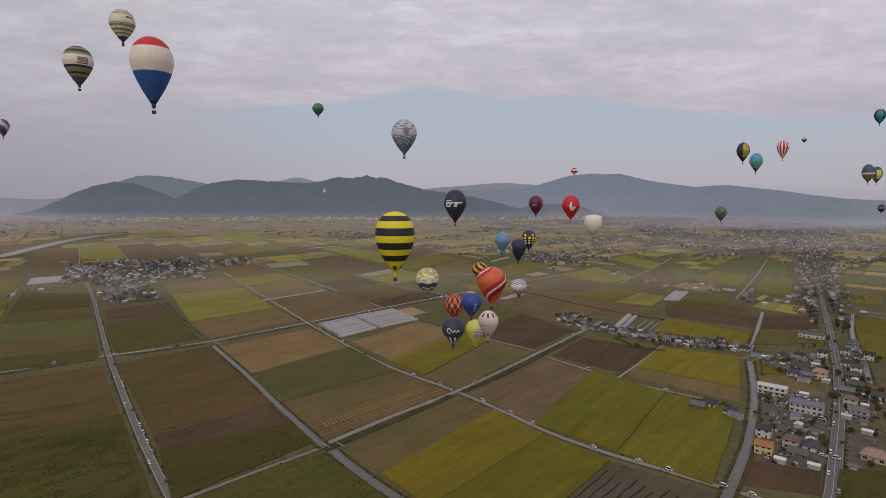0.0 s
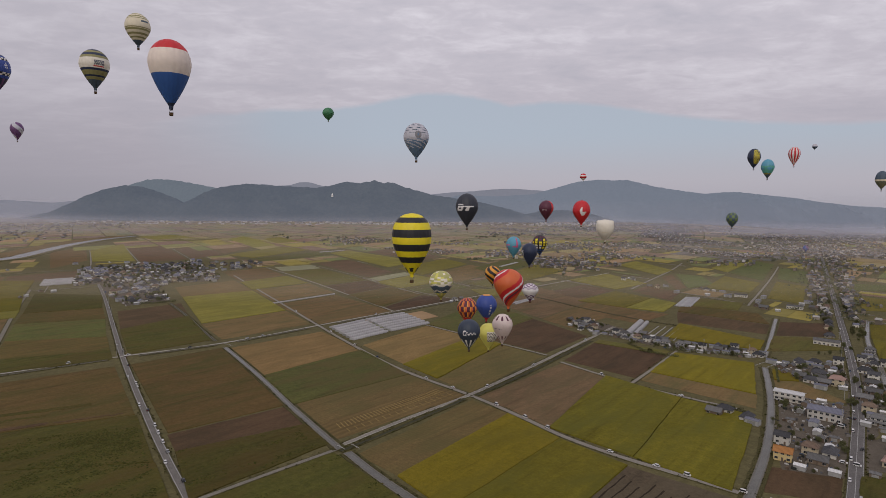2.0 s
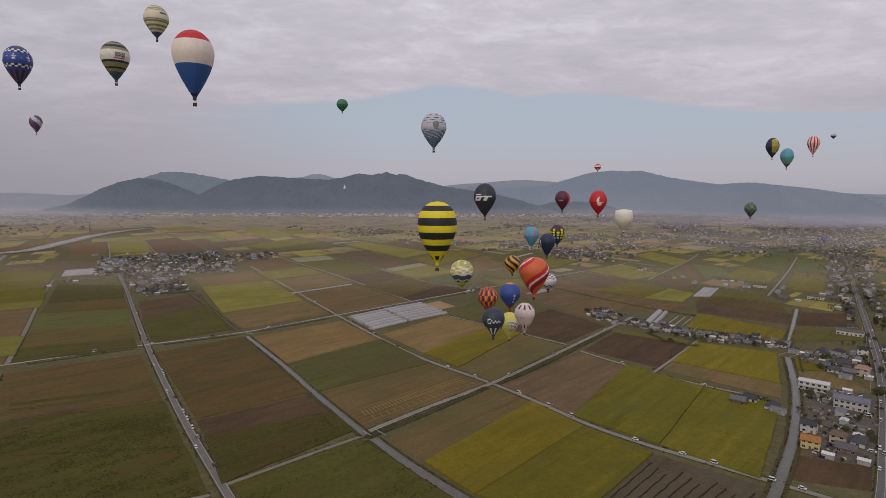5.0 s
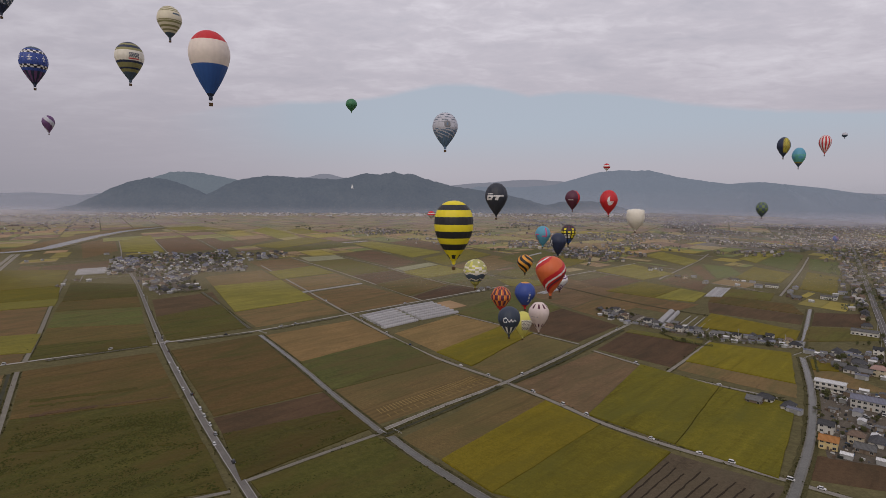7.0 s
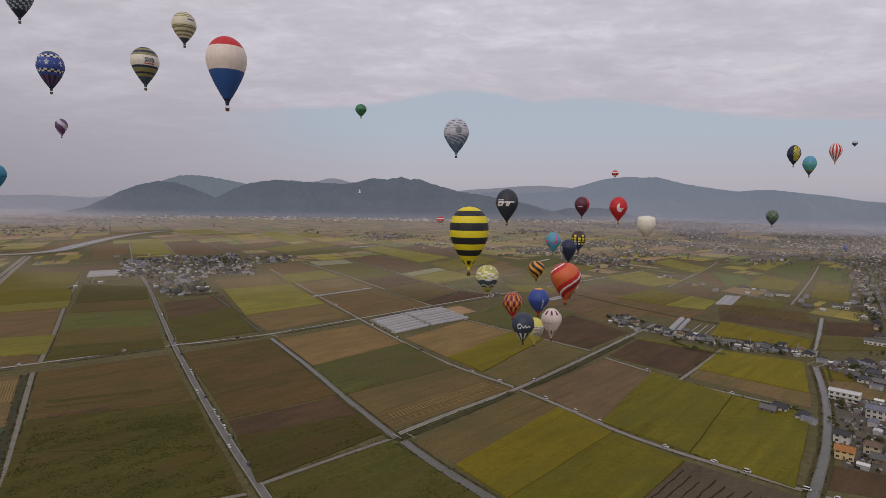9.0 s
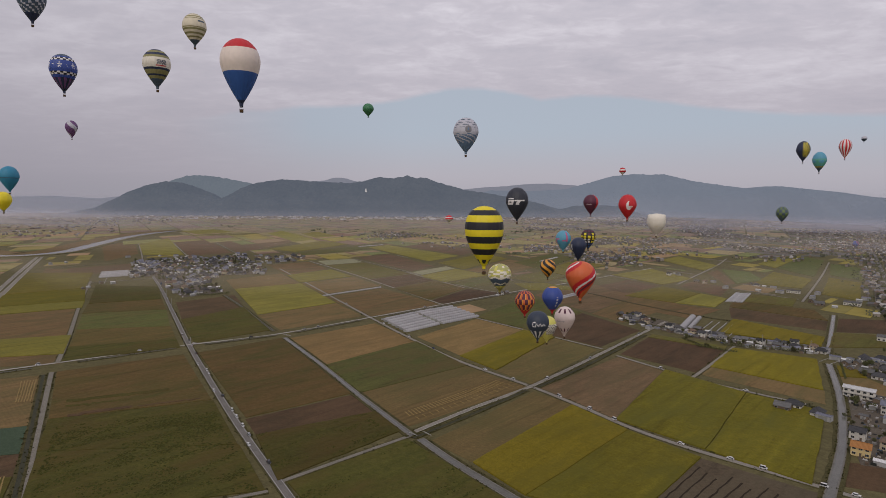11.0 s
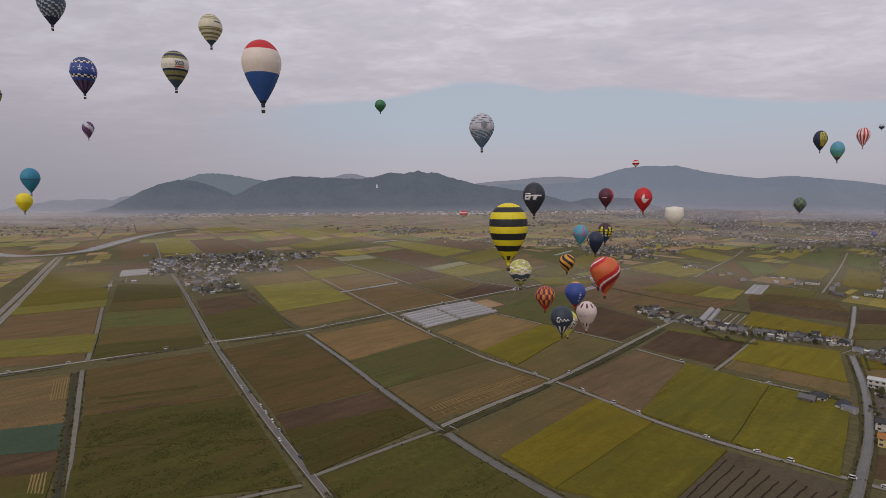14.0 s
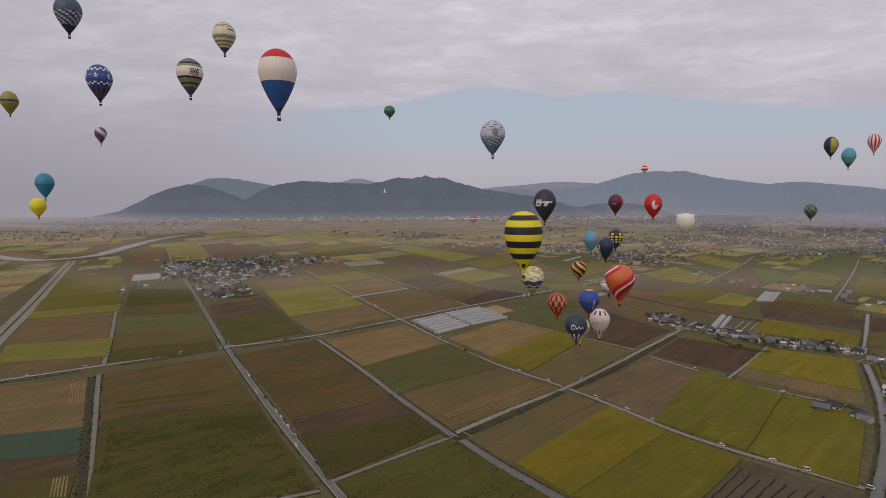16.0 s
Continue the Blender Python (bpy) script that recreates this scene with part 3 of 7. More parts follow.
field("fallow", [(-720, 1662), (-675, 1750), (-451, 1333), (-472, 1215)])
field("soil_brown", [(-769, 1531), (-733, 1655), (-482, 1209), (-543, 1141)])
field("lime", [(-802, 1423), (-847, 1663), (-565, 1162), (-644, 1153)])
field("grey_brown", [(-867, 1374), (-879, 1534), (-666, 1173), (-643, 1022)])
field("fallow", [(-631, 904), (-573, 983), (-517, 877), (-580, 825)])
field("soil_brown", [(-670, 907), (-631, 895), (-583, 817), (-599, 798)])
field("olive", [(-594, 782), (-554, 834), (-509, 761), (-549, 709)])
field("lime", [(-637, 1927), (-644, 2115), (-410, 1647), (-442, 1551)])
field("lime", [(-528, 1949), (-498, 2065), (-379, 1814), (-423, 1724)])
field("soil_brown", [(-681, 1786), (-654, 1952), (-447, 1544), (-450, 1341)])
field("olive", [(-433, 1314), (-374, 1585), (-281, 1473), (-351, 1237)])
field("leafy", [(-868, 1796), (-763, 1981), (-667, 1962), (-700, 1824)])
field("lime", [(-999, 2060), (-940, 2200), (-787, 2022), (-853, 1870)])
field("green", [(110, 1041), (213, 1227), (239, 1134), (142, 935)])
field("olive", [(143, 915), (233, 1096), (261, 996), (170, 857)])
field("leafy", [(82, 827), (134, 902), (164, 845), (119, 779)])
field("olive", [(81, 767), (122, 770), (162, 719), (92, 710)])
field("fallow", [(176, 738), (246, 811), (273, 759), (201, 684)])
field("lime", [(243, 869), (327, 947), (344, 828), (280, 769)])
field("olive", [(203, 673), (272, 747), (295, 691), (241, 628)])
field("lime", [(244, 626), (298, 689), (312, 654), (275, 602)])
field("grey_brown", [(184, 597), (242, 614), (272, 587), (224, 541)])
field("fallow", [(336, 799), (359, 745), (316, 678), (297, 751)])
field("lime", [(400, 1094), (463, 1176), (464, 1007), (408, 932)])
field("fresh", [(446, 949), (473, 915), (445, 823), (388, 782)])
field("lime", [(557, 1043), (656, 1162), (735, 1204), (550, 975)])
field("fresh", [(552, 972), (725, 1189), (719, 1111), (543, 861)])
field("olive", [(416, 786), (512, 914), (521, 832), (451, 740)])
field("olive", [(448, 693), (558, 849), (565, 793), (462, 649)])
field("fresh", [(691, 1047), (697, 979), (586, 818), (583, 884)])
field("leafy", [(349, 692), (393, 656), (361, 610), (325, 634)])
field("olive_brown", [(316, 640), (370, 588), (350, 536), (293, 602)])
field("soil_dark", [(290, 598), (347, 532), (320, 493), (266, 543)])
field("soil_dark", [(368, 543), (408, 536), (375, 480), (328, 487)])
field("leafy", [(322, 481), (369, 471), (345, 435), (286, 432)])
field("fresh", [(636, 833), (707, 804), (658, 746), (592, 766)])
field("olive", [(566, 704), (594, 670), (534, 599), (504, 607)])
field("soil_brown", [(401, 901), (435, 940), (387, 786), (366, 770)])

road([(-290, 922), (-232, 813), (-146, 650), (-85.5, 535.1), (-37.5, 447.0), (-1.0, 386.3), (41.6, 332.6), (66.2, 296.6), (82.7, 270.2), (101.7, 248.0), (120.9, 230.2), (137.5, 214.6), (158.5, 195.7)], 2.9, "farm_road")
road([(-74.8, 211.7), (-53.2, 232.7), (-24.5, 259.6)], 2.2, "gravel")
road([(-24.7, 262.2), (5.4, 295.5), (41.6, 332.6), (85.2, 385.6), (158.4, 478.7), (194.1, 523.7)], 2.4, "farm_road", 0.15)
road([(-448, 821), (-373, 700), (-271.4, 528.8), (-206.2, 419.3), (-134.0, 303.1), (-99.1, 248.9), (-73.1, 210.0), (-55.8, 184.2)], 3.5, "asphalt")
road([(-350.0, 320.0), (-322.1, 338.4), (-279.7, 370.9), (-211.5, 423.1), (-148.6, 465.7), (-78.8, 539.8), (-18, 604), (74, 700), (195, 818), (336, 964)], 2.7, "pale_lane")
DUAL = [(-365.9, 361.0), (-424, 457), (-524, 622), (-680, 872), (-817, 1094)]
road(sides(DUAL, 4.2), 4.6, "farm_road", 0.3)
road(sides(DUAL, -4.2), 4.6, "farm_road", 0.3)
road([(-504, 764), (-416, 610), (-321.5, 452.0), (-276.0, 373.0)], 3.0, "gravel")
road([(-264.9, 351.7), (-217.3, 277.5), (-191.4, 237.0), (-165.5, 196.9), (-153.6, 178.7)], 2.6, "gravel")
road([(113.7, 403.8), (130.9, 375.9), (145.9, 351.4), (169.0, 326.1), (190.1, 305.9)], 2.4, "farm_road")
road([(145.9, 351.4), (176.3, 387.8), (213.5, 434.1)], 2.2, "farm_road")
road([(12.4, 539.8), (66.0, 474.0), (108.1, 422.3)], 2.2, "farm_road")
road([(158.8, 184.1), (176.8, 203.3), (208.4, 242.2), (252.4, 297.2), (307.0, 370.0), (375.7, 467.5), (490, 632), (698, 931), (872, 1182), (1096, 1507)], 5.6, "main_asphalt")
road([(302, 770), (362, 858), (462, 1004), (544, 1137)], 3.5, "farm_road")
road([(390, 638), (470, 746), (580, 897), (704, 1072)], 2.8, "farm_road")
road([(-272, 1044), (-176, 888), (-106, 766), (-15, 601)], 2.8, "farm_road")
road([(-199, 1094), (-66, 875), (9, 742), (55, 685)], 2.6, "gravel")
road([(-875, 1547), (-629, 1121), (-573, 1016)], 2.6, "farm_road")
road([(-801, 1581), (-535, 1118)], 2.6, "farm_road")
road([(-761, 1720), (-457, 1177)], 2.6, "gravel")
road([(352, 712), (375, 687), (394, 652)], 2.6, "gravel")
road([(-661, 902), (-627, 964), (-581, 1006)], 2.4, "gravel")
road([(-541, 697), (-502, 745), (-470, 769), (-434, 795)], 2.4, "gravel")
road([(-76.5, 205.0), (-94.0, 196.5), (-112.0, 187.0)], 2.0, "gravel")
canal([(-142.5, 449.7), (-93.6, 371.8), (-58.1, 311.8), (-24.9, 258.3)], 3.0, 0.5)
canal([(-20.9, 254.5), (-5.1, 230.9), (16.6, 202.8), (34.1, 181.9)], 3.6)
canal([(129.2, 196.4), (141.1, 211.0), (175.8, 256.1), (216.1, 317.4), (255.0, 386.5)], 3.4)
canal([(271.2, 413.2), (300.7, 454.9), (373.8, 560.6)], 3.0)
canal([(300.5, 334.0), (335.7, 382.4), (394.2, 466.5), (462, 550)], 3.2)
canal([(445, 598), (568, 768)], 3.2)
canal([(-266.5, 346.7), (-221.0, 277.4), (-194.6, 236.9), (-168.6, 196.8), (-156.8, 178.6)], 1.8, None)
canal([(-24.1, 255.7), (5.3, 287.3), (38.4, 325.4)], 1.4, None)
canal([(45.9, 331.7), (85.4, 377.4), (155.9, 468.2)], 1.4, None)
canal([(-346.0, 316.0), (-318.5, 333.8), (-284.0, 360.0)], 1.5)
canal([(-264, 376), (-214.5, 414.5)], 1.5)
canal([(-198.0, 426.0), (-152.0, 457.5)], 1.5)
canal([(-139.0, 469.0), (-92, 519)], 1.5)
canal([(-69, 543), (-14, 600), (78, 696), (198, 814)], 1.5)
canal([(11, 903), (68, 825), (151, 708), (195, 619), (232, 558), (262, 523)], 1.3, None)
canal([(-275, 656), (-227, 583), (-188, 519), (-158, 472)], 1.4)
river(RIVER, 40)


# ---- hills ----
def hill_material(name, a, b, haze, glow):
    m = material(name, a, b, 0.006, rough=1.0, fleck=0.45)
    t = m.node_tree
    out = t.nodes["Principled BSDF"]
    # emission puts the colour of distance haze into the hill itself
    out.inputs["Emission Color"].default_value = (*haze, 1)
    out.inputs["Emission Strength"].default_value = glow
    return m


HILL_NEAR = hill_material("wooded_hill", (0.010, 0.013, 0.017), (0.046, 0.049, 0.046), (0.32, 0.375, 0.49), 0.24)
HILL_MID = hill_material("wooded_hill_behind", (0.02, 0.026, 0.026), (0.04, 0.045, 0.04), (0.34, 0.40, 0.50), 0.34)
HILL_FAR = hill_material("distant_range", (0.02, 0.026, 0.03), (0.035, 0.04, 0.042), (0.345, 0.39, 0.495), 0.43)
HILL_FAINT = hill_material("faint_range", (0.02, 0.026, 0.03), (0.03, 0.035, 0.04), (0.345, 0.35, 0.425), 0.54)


NEARER = ((0.0, 1.0), (0.34, 1.0), (0.40, 0.95), (0.465, 0.885), (0.61, 0.71), (0.78, 0.58), (1.0, 0.48))


def nearer(slope):
    """How much closer the foot of the range lies towards the east."""
    return float(np.interp(slope, [p[0] for p in NEARER], [p[1] for p in NEARER]))


def hills(label, mat, y, depth, profile, rough, seed, bend=False):
    """A wooded ridge: heights along x, falling towards and away from the plain, with spurs and uneven tree tops."""
    bm = bmesh.new()
    px, pz = [p[0] for p in profile], [p[1] for p in profile]
    nx, ny = 260, 16
    rows = []
    for j in range(ny + 1):
        v = j / ny * 2 - 1
        row = []
        for i in range(nx + 1):
            x = px[0] + (px[-1] - px[0]) * i / nx
            h = float(np.interp(x, px, pz))
            f = math.cos(v * math.pi / 2) ** 0.8 if abs(v) < 1 else 0
            spur = noise.fractal(Vector((x / 260, v * 2.2, seed)), 1.0, 2.1, 5)
            z = h * f * (1 - (0.35 * abs(spur) if abs(v) > 0.05 else 0)) + rough * noise.noise(Vector((x / 34, v * 9, seed + 3))) * f
            s = nearer(x / y) if bend else 1.0
            k = (110 + (h - 110) * s) / h if bend and h > 115 else 1.0
            row.append(bm.verts.new(((x + 30 * spur * v) * s, (y + depth * v) * s, z * k - 6 * (1 - f))))
        rows.append(row)
    for j in range(ny):
        for i in range(nx):
            bm.faces.new((rows[j][i], rows[j][i + 1], rows[j + 1][i + 1], rows[j + 1][i])).smooth = True
    return tagged(part("backdrop_hills", bm, mat), label, "hill", kind="structure")


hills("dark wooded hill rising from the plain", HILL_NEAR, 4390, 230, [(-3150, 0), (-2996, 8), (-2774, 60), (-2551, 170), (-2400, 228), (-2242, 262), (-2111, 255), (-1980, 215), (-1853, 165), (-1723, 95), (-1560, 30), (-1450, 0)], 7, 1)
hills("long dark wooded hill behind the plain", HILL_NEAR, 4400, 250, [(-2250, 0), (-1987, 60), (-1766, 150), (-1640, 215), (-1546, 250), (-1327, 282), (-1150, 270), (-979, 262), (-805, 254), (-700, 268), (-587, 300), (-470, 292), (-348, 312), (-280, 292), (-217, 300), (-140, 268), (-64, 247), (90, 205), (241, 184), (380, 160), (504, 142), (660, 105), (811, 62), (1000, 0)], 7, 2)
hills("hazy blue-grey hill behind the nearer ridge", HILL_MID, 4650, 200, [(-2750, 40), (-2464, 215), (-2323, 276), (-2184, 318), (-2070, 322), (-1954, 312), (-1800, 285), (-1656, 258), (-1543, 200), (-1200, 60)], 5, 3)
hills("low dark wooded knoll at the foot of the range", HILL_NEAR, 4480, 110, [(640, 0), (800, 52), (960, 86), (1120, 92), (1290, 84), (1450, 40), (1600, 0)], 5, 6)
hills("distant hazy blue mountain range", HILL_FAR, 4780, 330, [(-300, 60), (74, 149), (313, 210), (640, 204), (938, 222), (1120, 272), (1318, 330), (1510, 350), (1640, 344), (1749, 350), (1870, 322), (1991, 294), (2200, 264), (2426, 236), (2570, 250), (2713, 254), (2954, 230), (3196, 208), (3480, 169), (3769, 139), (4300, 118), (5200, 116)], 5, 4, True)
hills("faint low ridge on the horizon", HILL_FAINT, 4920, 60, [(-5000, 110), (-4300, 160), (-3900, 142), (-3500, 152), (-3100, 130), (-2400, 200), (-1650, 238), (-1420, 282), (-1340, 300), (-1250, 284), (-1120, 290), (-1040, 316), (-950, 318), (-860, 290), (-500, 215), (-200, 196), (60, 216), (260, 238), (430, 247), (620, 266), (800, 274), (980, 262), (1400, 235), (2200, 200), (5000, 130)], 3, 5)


# ---- farmland into the distance ----
def inside(p, quad, grow=1.0):
    cx, cy = sum(q[0] for q in quad) / len(quad), sum(q[1] for q in quad) / len(quad)
    hit = False
    pts = [(cx + (x - cx) * grow, cy + (y - cy) * grow) for x, y in quad]
    for (x0, y0), (x1, y1) in zip(pts, pts[1:] + pts[:1]):
        if (y0 > p[1]) != (y1 > p[1]) and p[0] < (x1 - x0) * (p[1] - y0) / (y1 - y0) + x0:
            hit = not hit
    return hit


def near_line(p, line, d):
    return any(abs(p[0] - q[0]) < d and abs(p[1] - q[1]) < d for q in line[::2])


VILLAGE = [(-520, 850), (-600, 1030), (-550, 1150), (-430, 1185), (-330, 1090), (-285, 850), (-285, 690), (-326, 650), (-412, 760)]
VILLAGE_CORE = [(-590, 1021), (-550, 1053), (-545, 1140), (-483, 1091), (-443, 1170), (-392, 1069), (-314, 919), (-291, 851), (-352, 835), (-341, 767), (-281, 675), (-317, 638), (-354, 690), (-404, 748), (-442, 810), (-472, 800)]
HAMLET = [(150, 490), (150, 570), (190, 575), (240, 500), (225, 455), (185, 455)]
RIVER_LINE = smooth_line(RIVER, 20)
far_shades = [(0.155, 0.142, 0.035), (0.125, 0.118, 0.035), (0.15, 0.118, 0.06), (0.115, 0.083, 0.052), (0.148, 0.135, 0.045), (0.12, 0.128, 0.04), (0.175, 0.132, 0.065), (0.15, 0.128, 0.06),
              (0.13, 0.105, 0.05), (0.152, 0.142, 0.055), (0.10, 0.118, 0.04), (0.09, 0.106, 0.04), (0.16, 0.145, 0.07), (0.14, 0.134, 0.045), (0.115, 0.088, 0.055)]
# palette scaled about twofold, putting the haze's lightening into the field colours
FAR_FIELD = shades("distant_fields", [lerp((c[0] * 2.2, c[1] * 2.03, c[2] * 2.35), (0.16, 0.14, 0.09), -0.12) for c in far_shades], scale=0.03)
# palette blended towards pale grey, so the colours carry distance haze
FAR_HAZED = shades("farthest_fields", [lerp((c[0] * 2.15, c[1] * 2.0, c[2] * 2.2), (0.33, 0.29, 0.275), 0.34) for c in far_shades], scale=0.02)
bm, bm_pale, bm_lane, bm_town = bmesh.new(), bmesh.new(), bmesh.new(), bmesh.new()
TOWN_GROUND = shades("town_ground", [(0.17, 0.16, 0.15), (0.21, 0.20, 0.19), (0.14, 0.14, 0.125), (0.19, 0.175, 0.155), (0.12, 0.13, 0.09)], scale=0.05)
U, V = Vector((0.48, -0.877)), Vector((0.70, 0.714))
DONE = {}


def bins(quad):
    xs, ys = [q[0] for q in quad], [q[1] for q in quad]
    return [(i, k) for i in range(int(min(xs) // 60), int(max(xs) // 60) + 1) for k in range(int(min(ys) // 60), int(max(ys) // 60) + 1)]


for q in TAKEN + [VILLAGE, HAMLET]:
    for b in bins(q):
        DONE.setdefault(b, []).append(q)


def plots(block_u, block_v, near, far, seed):
    """Blocks of paddies in the grid's directions, wherever nothing lies yet."""
    rng = random.Random(seed)
    n = int(9000 / min(block_u, block_v))
    for iu in range(-n, n // 3):
        for iv in range(-n // 2, n):
            o = Vector((45, 335)) + U * (iu * block_u) + V * (iv * block_v)
            if seed == 6 and (o.x < -450 or (o.y < 680 and o.x < 110)):
                continue
            if o.y < near or o.y > far or abs(o.x) > min(0.95 * o.y + 300, 5000):
                continue
            cuts = [0.02] + sorted(rng.uniform(0.15, 0.85) for _ in range(rng.choice((1, 1, 2, 2)))) + [0.98]
            along = rng.random() < 0.75
            if rng.random() < 0.16 and not any(inside(tuple(o + U * (block_u * k)), q, 1.02) for k in (0, 0.25, 0.5, 0.75, 1) for c in bins([tuple(o), tuple(o + U * block_u)]) for q in DONE.get(c, ())):
                w = V * (0.6 + o.y / 1600)
                prism(bm_lane, [tuple(p) for p in (o, o + U * block_u, o + U * block_u + w, o + w)], -0.05, 0.75)
            for a, b in zip(cuts, cuts[1:]):
                if b - a < 0.09:
                    continue
                s = [(a, 0.02), (b - 0.006, 0.02), (b - 0.006, 0.975), (a, 0.975)] if along else [(0.02, a), (0.02, b - 0.006), (0.975, b - 0.006), (0.975, a)]
                quad = [tuple(o + U * (block_u * x) + V * (block_v * y)) for x, y in s]
                mid = lerp(quad[0], quad[2], 0.5)
                if mid[1] < 1500:
                    probe = quad + [mid] + [lerp(quad[i], quad[(i + 1) % 4], k) for i in range(4) for k in (0.25, 0.5, 0.75)]
                    close = {id(q): q for c in bins(quad) for q in DONE.get(c, ())}.values()
                    if any(inside(p, q, 1.02) for q in close for p in probe) or any(inside(c, quad) for q in close for c in q):
                        continue
                    if any(near_line(p, l, w / 2 + (7 if seed == 6 else 5)) for p in probe for l, w, _ in ROADS):
                        continue
                    for c in bins(quad):
                        DONE.setdefault(c, []).append(quad)
                if near_line(mid, RIVER_LINE, 70):
                    continue
                built = noise.noise(Vector((mid[0] / 170, mid[1] / 260, 1.5))) * 1.6 + 1.3 * min(0.3, mid[0] / mid[1] - 0.42) + 0.25 * (mid[1] > 2600)
                if mid[1] > 1150 and mid[0] > 0.2 * mid[1] and built > 0.13:
                    prism(bm_town, quad, -0.05, 0.16)
                    continue
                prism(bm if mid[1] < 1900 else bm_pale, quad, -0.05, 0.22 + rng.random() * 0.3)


plots(118.0, 104.0, 400, 1470, 4)
plots(62.0, 54.0, 480, 1450, 5)
plots(52.0, 44.0, 430, 1300, 6)
U, V = Vector((0.515, -0.857)), Vector((0.45, 0.893))
plots(150.0, 120.0, 1420, 4900, 8)
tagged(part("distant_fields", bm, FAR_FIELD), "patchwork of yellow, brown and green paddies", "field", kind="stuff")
tagged(part("distant_lanes", bm_lane, M["farm_road"]), "thin pale farm lanes and ditch walls between far paddies", "lane", kind="stuff")
tagged(part("town_ground", bm_town, TOWN_GROUND), "grey paved ground and yards of the far town", "paving", kind="stuff")
tagged(part("farthest_fields", bm_pale, FAR_HAZED), "paddies far out on the plain, paled by painted distance haze", "field", kind="stuff")

# a small white tower on the hillside
bm = bmesh.new()
for k, (r, z) in enumerate(((9, 0), (7.5, 9), (6, 17), (4, 24))):
    box(bm, -r, -r, z - (6 if k == 0 else 0), r, r, z + 7.5, top=0.8)
box(bm, -1.2, -1.2, 31, 1.2, 1.2, 42, top=0.2)
tower = part("hill_tower", bm, material("white_plaster", (0.74, 0.74, 0.74), (0.8, 0.8, 0.8), 0.2, rough=0.8))
tower.matrix_basis = pose(-655, 4262, 186) @ Matrix.Diagonal((0.85, 0.85, 0.72, 1.0))
tagged(tower, "small white tiered tower on the wooded hillside", "tower")


# low see-through sheets added for hill-foot mist and distance haze over the plain
def haze_sheet_material(name, top, profile, west_east, tint):
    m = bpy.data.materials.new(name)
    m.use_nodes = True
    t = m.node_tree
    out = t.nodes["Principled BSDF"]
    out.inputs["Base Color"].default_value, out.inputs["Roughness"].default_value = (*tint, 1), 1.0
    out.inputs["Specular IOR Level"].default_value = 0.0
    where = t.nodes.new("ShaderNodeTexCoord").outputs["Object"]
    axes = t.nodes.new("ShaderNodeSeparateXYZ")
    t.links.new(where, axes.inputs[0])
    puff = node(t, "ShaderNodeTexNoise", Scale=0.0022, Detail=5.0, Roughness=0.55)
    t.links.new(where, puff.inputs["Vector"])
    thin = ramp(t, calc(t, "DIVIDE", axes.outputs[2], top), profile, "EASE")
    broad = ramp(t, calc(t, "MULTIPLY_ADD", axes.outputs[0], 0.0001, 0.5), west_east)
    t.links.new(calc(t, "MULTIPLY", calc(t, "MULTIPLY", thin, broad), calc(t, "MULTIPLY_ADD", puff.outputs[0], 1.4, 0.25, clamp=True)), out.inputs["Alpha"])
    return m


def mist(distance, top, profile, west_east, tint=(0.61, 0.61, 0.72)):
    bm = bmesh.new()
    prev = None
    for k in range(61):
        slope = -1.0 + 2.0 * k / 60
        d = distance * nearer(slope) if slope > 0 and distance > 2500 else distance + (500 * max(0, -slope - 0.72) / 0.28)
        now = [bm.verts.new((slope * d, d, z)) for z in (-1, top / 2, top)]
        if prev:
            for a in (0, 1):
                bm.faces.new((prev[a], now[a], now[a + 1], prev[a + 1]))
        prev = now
    tagged(part("mist", bm, haze_sheet_material("mist", top, profile, west_east, tint)), "low see-through sheet added for mist and distance haze over the plain", "mist", kind="structure")


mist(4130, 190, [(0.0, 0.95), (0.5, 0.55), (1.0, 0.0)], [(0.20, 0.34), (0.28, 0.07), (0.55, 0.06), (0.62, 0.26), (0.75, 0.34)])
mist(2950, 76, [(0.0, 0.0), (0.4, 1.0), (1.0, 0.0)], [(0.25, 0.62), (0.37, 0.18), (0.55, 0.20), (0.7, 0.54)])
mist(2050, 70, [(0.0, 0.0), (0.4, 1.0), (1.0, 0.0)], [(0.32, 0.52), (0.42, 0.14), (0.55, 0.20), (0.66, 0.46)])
# these two are tinted warm, to lighten the fields behind them
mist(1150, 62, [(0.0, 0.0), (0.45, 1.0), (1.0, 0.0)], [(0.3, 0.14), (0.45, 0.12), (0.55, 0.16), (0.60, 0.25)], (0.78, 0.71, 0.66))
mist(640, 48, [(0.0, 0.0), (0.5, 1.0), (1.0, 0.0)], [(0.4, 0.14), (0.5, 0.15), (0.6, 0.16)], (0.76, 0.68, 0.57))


# ---- buildings ----
def tube(bm, a, b, r, n=6):
    a, b = Vector(a), Vector(b)
    d = (b - a).normalized()
    u = d.orthogonal().normalized()
    v = d.cross(u)
    rings = [[bm.verts.new(p + (u * math.cos(k * 2 * math.pi / n) + v * math.sin(k * 2 * math.pi / n)) * r) for k in range(n)] for p in (a, b)]
    for k in range(n):
        bm.faces.new((rings[0][k], rings[0][(k + 1) % n], rings[1][(k + 1) % n], rings[1][k]))
    bm.faces.new(rings[0][::-1]), bm.faces.new(rings[1])


